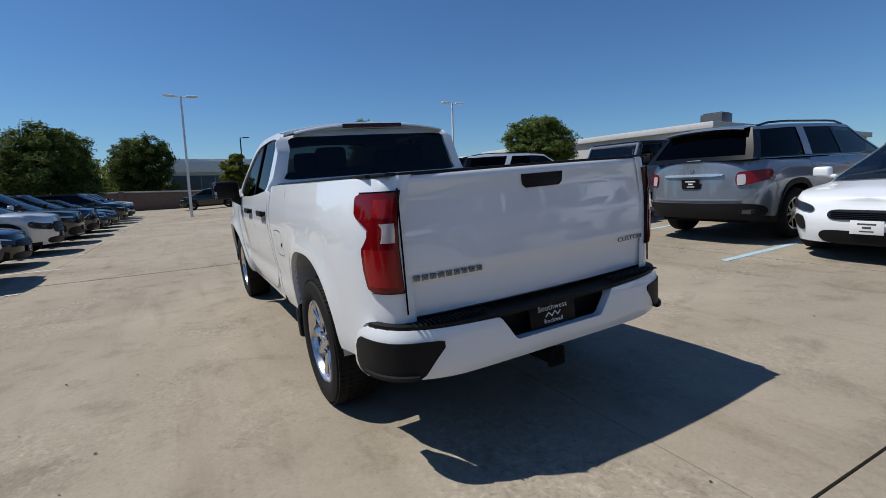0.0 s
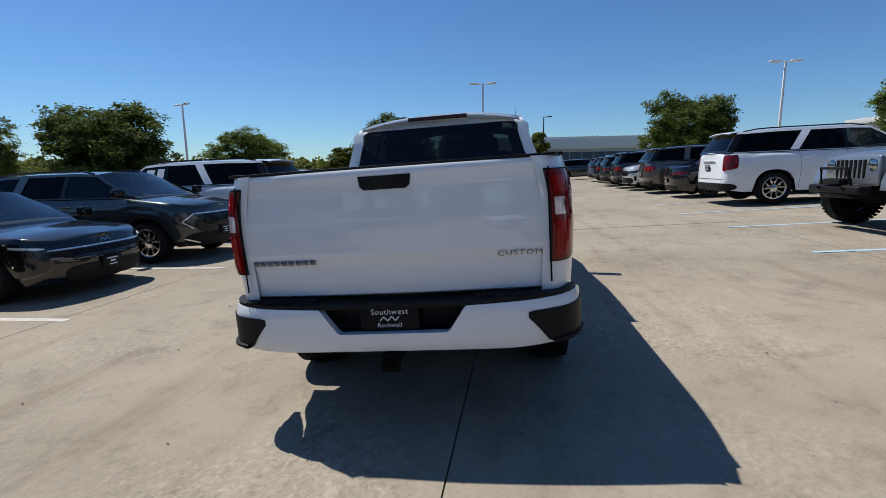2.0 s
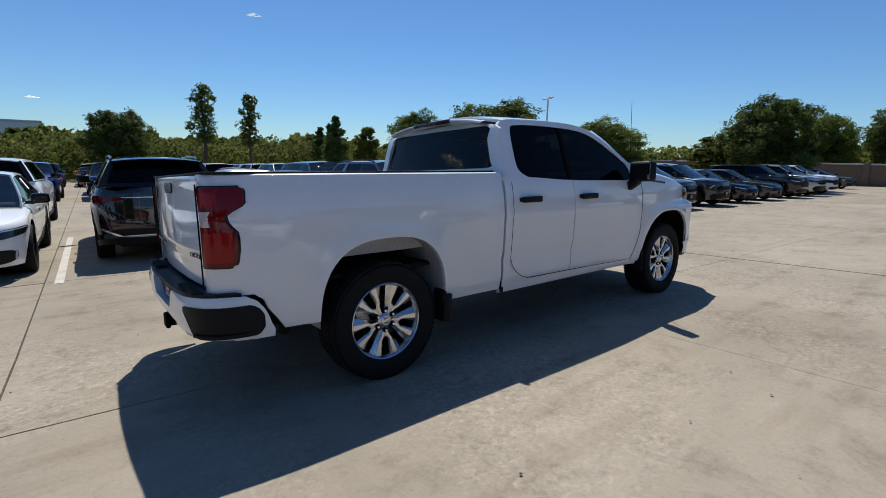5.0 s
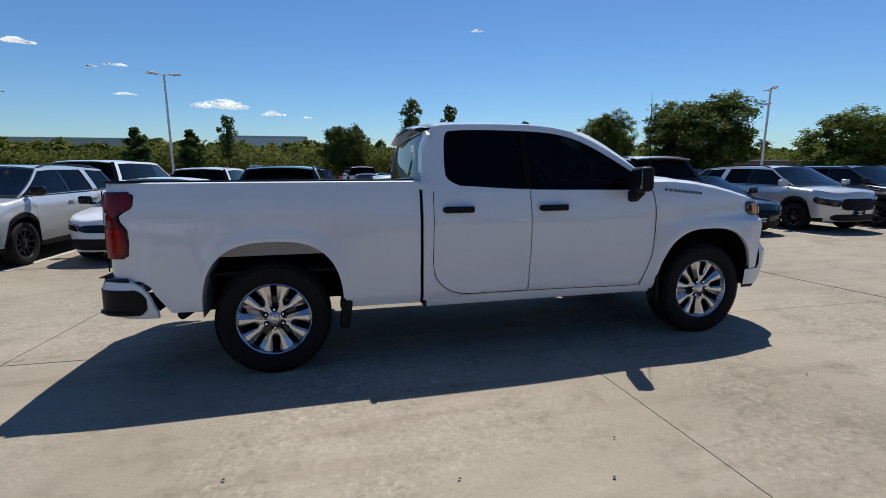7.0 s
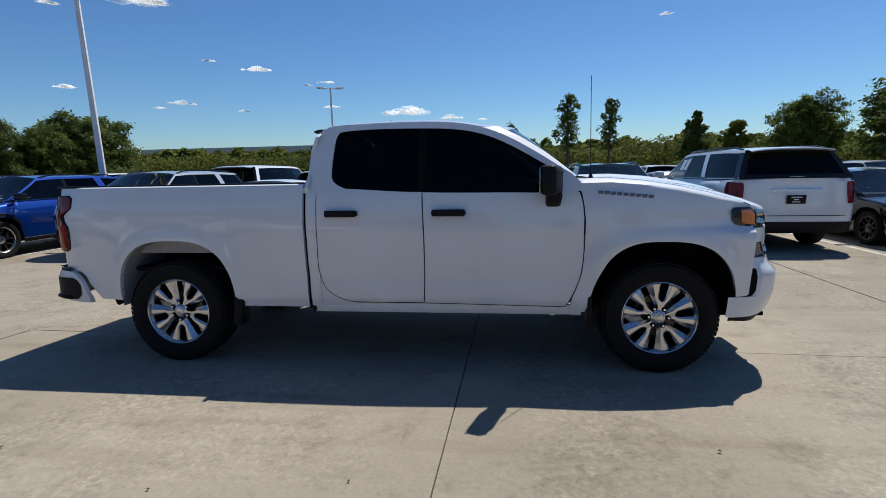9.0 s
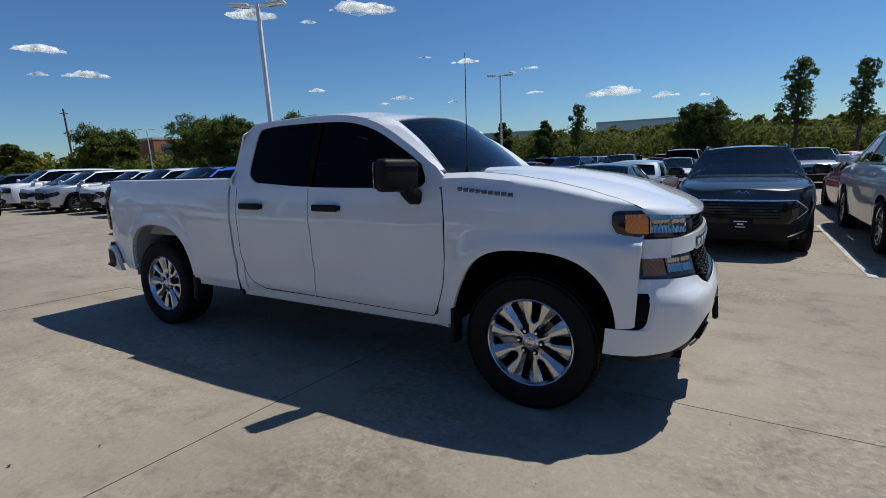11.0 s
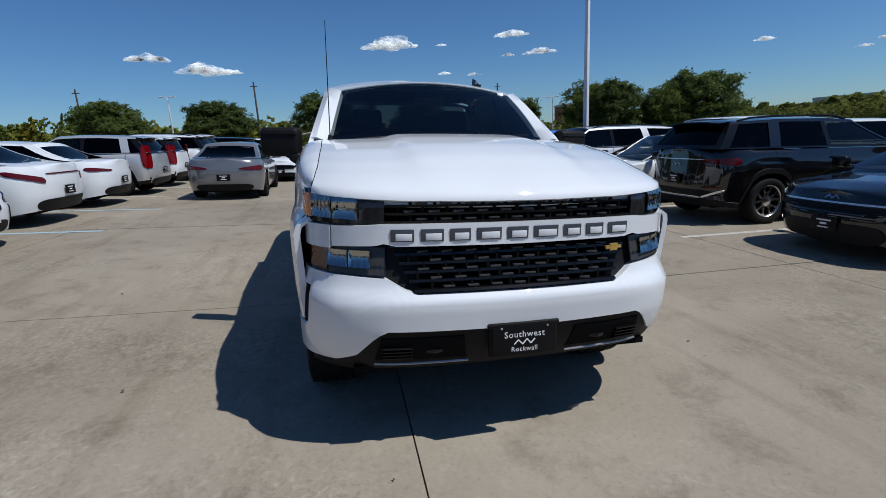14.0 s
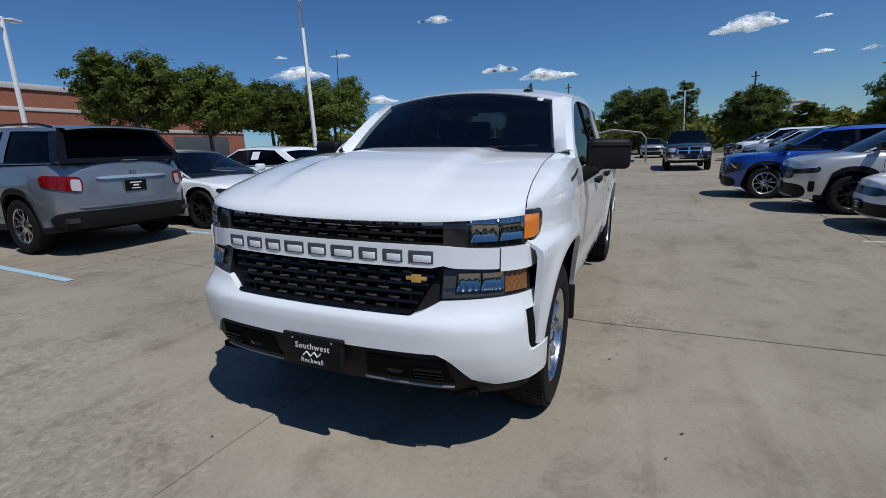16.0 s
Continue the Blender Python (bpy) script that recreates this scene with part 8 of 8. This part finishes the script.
for k, (kind, x, y, top, w) in enumerate((
    ("oak", 37.4, 22.0, 4.7, 7.6), ("yellow", 44, 15.5, 3.9, 5.0), ("oak2", 36.1, 8.7, 5.6, 6.2),
    ("oak2", 54.5, 4.3, 6.9, 6.6), ("oak", 56, 10.5, 5.9, 5.6), ("oak", 39.3, -15.6, 6.9, 7.6), ("oak2", 31.4, -27.9, 7.1, 7.4), ("yellow", 53, -4.2, 5.6, 3.6),
    ("thin", 10.9, 54.6, 8.9, 4.4), ("thin", 15.6, 54.2, 8.2, 3.6), ("thin", -9.9, 54.3, 6.4, 3.2), ("cedar", -13.4, 53, 5.0, 4.2), ("cedar", -18.3, 52, 5.1, 4.2), ("cedar", 25, 56, 5.4, 3.6), ("oak2", 3.2, 54.5, 5.2, 6.4), ("cedar", 20.6, 42.5, 5.8, 3.6), ("yellow", 23.4, 41.2, 4.6, 3.2), ("oak", 27.2, 37.8, 5.6, 5.8), ("oak", 31.4, 30.4, 6.4, 9.6),
    ("oak2", -53, 0.4, 6.8, 9.0), ("thin", -54.5, 5.0, 7.6, 4.2), ("oak2", -52.5, 11.2, 5.9, 6.8), ("yellow", -50, 15.2, 4.2, 4.0), ("oak", -40.5, 27.5, 5.8, 7.2), ("oak", -45, 20.5, 5.0, 6.0), ("oak2", -52.5, -11.7, 6.3, 8.0), ("oak2", -49.5, -21.4, 6.4, 7.4),
    ("oak2", -31, 32, 5.6, 8.0), ("oak2", -31.5, 24, 5.1, 5.6), ("oak", -30.5, 28, 4.4, 4.6),
    ("street", -25.2, -20.8, 7.0, 6.2), ("yellow", -22.9, -21.8, 5.6, 4.4), ("street", -20.7, -23.0, 6.6, 6.0), ("street", -15.0, -22.6, 6.8, 5.8), ("street", -11.2, -23.4, 7.1, 6.0),
)):
    plant(kind, x, y, top, w, 47 * k)


def woods(name, x0, x1, y0, y1, base, tall, n, leaf, seed, label):
    """A belt of far trees as one mass of leaf clumps with stems."""
    rnd = random.Random(seed)
    verts, faces = [], []
    for _ in range(n):
        x, y = rnd.uniform(x0, x1), rnd.uniform(y0, y1)
        h = tall * rnd.uniform(0.6, 1.0) * (0.85 + 0.35 * noise.noise(Vector((x * 0.11, y * 0.11, seed))))
        w = rnd.uniform(0.28, 0.5) * tall
        for _ in range(110):
            d = Vector((rnd.gauss(0, 1), rnd.gauss(0, 1), rnd.gauss(0, 1))).normalized()
            p = Vector((x + d.x * w * 0.6, y + d.y * w * 0.6, base(y) + h * (0.52 + 0.46 * d.z)))
            nrm = (d + Vector((rnd.uniform(-1, 1), rnd.uniform(-1, 1), rnd.uniform(-1, 1)))).normalized()
            u = nrm.orthogonal().normalized()
            v = nrm.cross(u)
            s = leaf * rnd.uniform(0.6, 1.4)
            k = len(verts)
            verts += [p - u * s, p + v * s * 0.6, p + u * s, p - v * s * 0.6]
            faces.append((k, k + 1, k + 2, k + 3))
    me = bpy.data.meshes.new(name)
    me.from_pydata([tuple(v) for v in verts], [], faces)
    me.materials.append(WOODS)
    tagged(new(name, me), label, "woods", kind="stuff")


woods("tree_belt", -75, 75, 56, 74, gz, 5.9, 1500, 0.19, 5, "dense belt of green and yellowish trees")
woods("far_woods", -260, 260, 120, 165, lambda y: -1.2, 8.5, 900, 1.0, 6, "far wooded rise behind the lot")
woods("rear_woods", -95, -62, -60, 60, gz, 6.0, 420, 0.4, 7, "belt of trees behind the lot")
woods("side_woods", 72, 110, -20, 90, gz, 6.5, 360, 0.45, 9, "belt of trees beyond the wall")


def building(name, label, x0, x1, y0, y1, z0, z1, wall, bands, windows, face, mat_roof=ROOFGREY):
    """A flat-roofed block: walls, parapet bands, windows on the face toward the lot."""
    T = thing(name, label, "building", Matrix.Translation(((x0 + x1) / 2, (y0 + y1) / 2, z0)))
    lx, ly, h = x1 - x0, y1 - y0, z1 - z0
    t = 0.3
    for nm, c, s in (("wall", (0, ly / 2 - t / 2, h / 2), (lx, t, h)), ("wall", (0, -ly / 2 + t / 2, h / 2), (lx, t, h)), ("wall", (lx / 2 - t / 2, 0, h / 2), (t, ly - 2 * t, h)), ("wall", (-lx / 2 + t / 2, 0, h / 2), (t, ly - 2 * t, h))):
        part(nm, boxes([(c, s, 0.0)]), wall, T)
    part("roof", boxes([((0, 0, h - 0.35), (lx - 2 * t, ly - 2 * t, 0.2), 0.0)]), mat_roof, T)
    for zb, hb, out, mat in bands:
        bm = boxes([((0, 0, zb), (lx + 2 * out, ly + 2 * out, hb), 0.02)])
        part("cornice", bm, mat, T)
    for a, b, za, zb in windows:
        if face in ("+y", "-y"):
            sy = 1 if face == "+y" else -1
            c, s = ((a + b) / 2, sy * (ly / 2 + 0.02), (za + zb) / 2), (b - a, 0.08, zb - za)
        else:
            sx = 1 if face == "+x" else -1
            c, s = (sx * (lx / 2 + 0.02), (a + b) / 2, (za + zb) / 2), (0.08, b - a, zb - za)
        w = part("window", boxes([(c, s, 0.01)]), DARKWALL, T)
        n = max(2, int((b - a) / 1.6))
        bm = bmesh.new()
        for k in range(n + 1):
            q = a + (b - a) * k / n
            if face in ("+y", "-y"):
                rbox(bm, (q, c[1] + (0.05 if face == "+y" else -0.05), c[2]), (0.06, 0.05, zb - za), 0)
            else:
                rbox(bm, (c[0] + (0.05 if face == "+x" else -0.05), q, c[2]), (0.05, 0.06, zb - za), 0)
        part("mullion", bm, STEEL, w)
    return T


building("store", "red brick store with pale cornice bands", -29, 3, -58, -34, 1.1, 7.2, REDBRICK, [(5.95, 0.35, 0.12, PANELWALL), (4.6, 0.22, 0.06, PANELWALL), (3.4, 0.25, 0.08, PANELWALL)], [(-14, -8.5, 0.2, 3.0), (-6, -1, 0.2, 3.0), (3, 9, 0.2, 3.0)], "+y")
building("store_annex", "pale grey flat-roofed annex of the store", 20.3, 52, -64, -36, 1.1, 5.9, PANELWALL, [(4.5, 0.5, 0.35, ROOFGREY)], [(-12, -4, 0.3, 2.8), (0, 9, 0.3, 2.8)], "+y")
bm = boxes([((0, 0, 0.7), (1.9, 1.5, 1.2), 0.05), ((0, 0, 1.35), (1.6, 1.2, 0.1), 0.03)])
unit = tagged(finish(bm, "roof_unit", DARKWALL), "dark grey air handler on the flat roof", "roof unit")
unit.matrix_basis = pose(21.9, -39.2, 5.5)
# the long dark window band paints the shade below the fascia
building("warehouse", "long pale warehouse with a dark band painted as its shaded side", 66, 90, -38, 2.5, -0.6, 5.7, PANELWALL, [(5.35, 1.5, 0.25, POLE)], [(-19.5, 19.5, 1.2, 4.2)], "-x")
building("far_warehouse", "large white windowless warehouse on the far rise", -34, -5, 176, 200, -2, 9.4, POLE, [(11.0, 0.5, 0.1, ROOFGREY)], [], "-y")
building("far_hall", "long low pale hall beyond the woods", -150, -60, 190, 215, -2, 8.6, PANELWALL, [(10.2, 0.5, 0.1, ROOFGREY)], [], "-y")
building("water_tower_block", "pale tower block beyond the trees", -178, -173, 40.2, 44.4, -2, 11.0, POLE, [(12.4, 0.5, 0.15, PANELWALL)], [(-1.4, 1.4, 9.5, 11.2)], "+x")
building("office", "small brick office block behind the trees", -118, -110, 62, 72, -2, 8.0, REDBRICK, [(9.7, 0.4, 0.1, PANELWALL)], [(-3, 3, 6, 8.5)], "+x")

# low wall at the end of the lot
wall_thing = thing("boundary_wall", "tan brick boundary wall with a paler cap", "wall", Matrix.Translation((50.4, 10, gz(10))))
for k in range(9):
    y = -32 + 8 * k
    part("wall_panel", boxes([((0, y, 0.85), (0.25, 7.6, 2.0), 0.02)]), BRICKWALL, wall_thing)
    part("pier", boxes([((0, y + 4, 0.9), (0.45, 0.45, 2.2), 0.03)]), BRICKWALL, wall_thing)
    part("cap", boxes([((0, y, 1.9), (0.35, 7.55, 0.12), 0.02)]), PANELWALL, wall_thing)

# arched carport and utility poles behind the lot
bm = bmesh.new()
for dx in (-2.0, 0.0, 2.0):
    tube(bm, [(dx, -2.1, -0.2), (dx, -2.1, 1.5), (dx, -1.8, 1.95), (dx, 0, 2.25), (dx, 1.8, 1.95), (dx, 2.1, 1.5), (dx, 2.1, -0.2)], 0.05, 6)
carport = thing("carport", "small arched metal carport with a pale roof", "carport", Matrix.Translation((-32, -0.9, gz(-0.9))))
part("frame", bm, STEEL, carport)
bm = bmesh.new()
add_grid(bm, [[Vector((x, y, z)) for y, z in ((-2.15, 1.55), (-1.8, 2.0), (0, 2.3), (1.8, 2.0), (2.15, 1.55))] for x in (-2.4, 2.4)])
rim_round(bm, Vector((0, 0, -0.04)))
part("roof", bm, POLE, carport)
for x, y, h in ((-58, 12, 8.5), (-60, 24, 9.0), (-57, -8, 8.5), (-52, 36, 8.5), (-60, -28, 8.0)):
    T = thing("utility_pole", "dark wooden utility pole with a crossarm", "utility pole", Matrix.Translation((x, y, gz(y))), "utility poles")
    bm = bmesh.new()
    tube(bm, [(0, 0, -0.3), (0, 0, h)], [0.13, 0.09], 8)
    part("post", bm, BARK, T)
    part("crossarm", boxes([((0, 0, h - 0.5), (0.08, 0.8, 0.1), 0.01)]), BARK, T)

# small fair-weather clouds, by bearing, height angle and width in degrees
CLOUDS = ((116.5, 9.8, 2.8), (111.4, 8.4, 1.2), (109.3, 8.7, 2), (108.8, 6.1, 1.8), (100.4, 5.3, 5.4), (95.2, 4.7, 2.6), (72.3, 13.9, 1.4), (91.5, 4.5, 1.1), (121.1, 10.5, 1.3), (124, 6.2, 2.5), (126.1, 5.7, 1.4), (118.1, 5.6, 1.2), (157.8, 10.4, 3.7), (158.3, 8.4, 1.5), (154.9, 8.4, 3.6), (139.4, 14.6, 4.9), (127.9, 15.3, 6.8), (133.7, 14.2, 1.7), (133.4, 7.3, 1.8), (171.4, 9.9, 6.3), (165.5, 6.9, 1.5), (162.1, 6.6, 1.7), (-171.3, 7.6, 2.6), (-164, 8.7, 4.1), (-168.7, 7.6, 5.5), (-156.9, 14.3, 3.4), (-141.4, 9.2, 5.9), (-149.9, 6.2, 4.5), (165.8, 9.9, 1.2), (-146.1, 11.2, 2.1), (-139.6, 11.1, 1.3))


def cloud(bearing, up, wide, seed):
    rnd = random.Random(seed)
    far = 1900.0
    a, e = radians(bearing), radians(up)
    c = Vector((far * math.cos(e) * math.cos(a), far * math.cos(e) * math.sin(a), far * math.sin(e)))
    w = far * math.radians(wide)
    side = Vector((-math.sin(a), math.cos(a), 0))
    bm = bmesh.new()
    n = 26
    for k in range(n):
        u = rnd.uniform(-0.5, 0.5)
        r = w * rnd.uniform(0.05, 0.15) * (1.2 - 1.7 * abs(u))
        p = c + side * (u * w) + Vector((0, 0, rnd.uniform(0.0, 0.09) * w * (1 - 1.5 * abs(u))))
        res = bmesh.ops.create_icosphere(bm, subdivisions=2, radius=1.0)
        for v in res["verts"]:
            q = v.co * (1 + 0.5 * noise.noise(v.co * 1.6 + Vector((seed, k, 0))))
            v.co = p + Vector((q.x * r * 1.5, q.y * r * 1.5, q.z * r * (0.75 if q.z > 0 else 0.35)))
    tagged(finish(bm, "cloud", CLOUD), "small white fair-weather cloud", "cloud", "clouds", "backdrop")


for k, (b, e, w) in enumerate(CLOUDS):
    cloud(b, e, w, 11 + k)
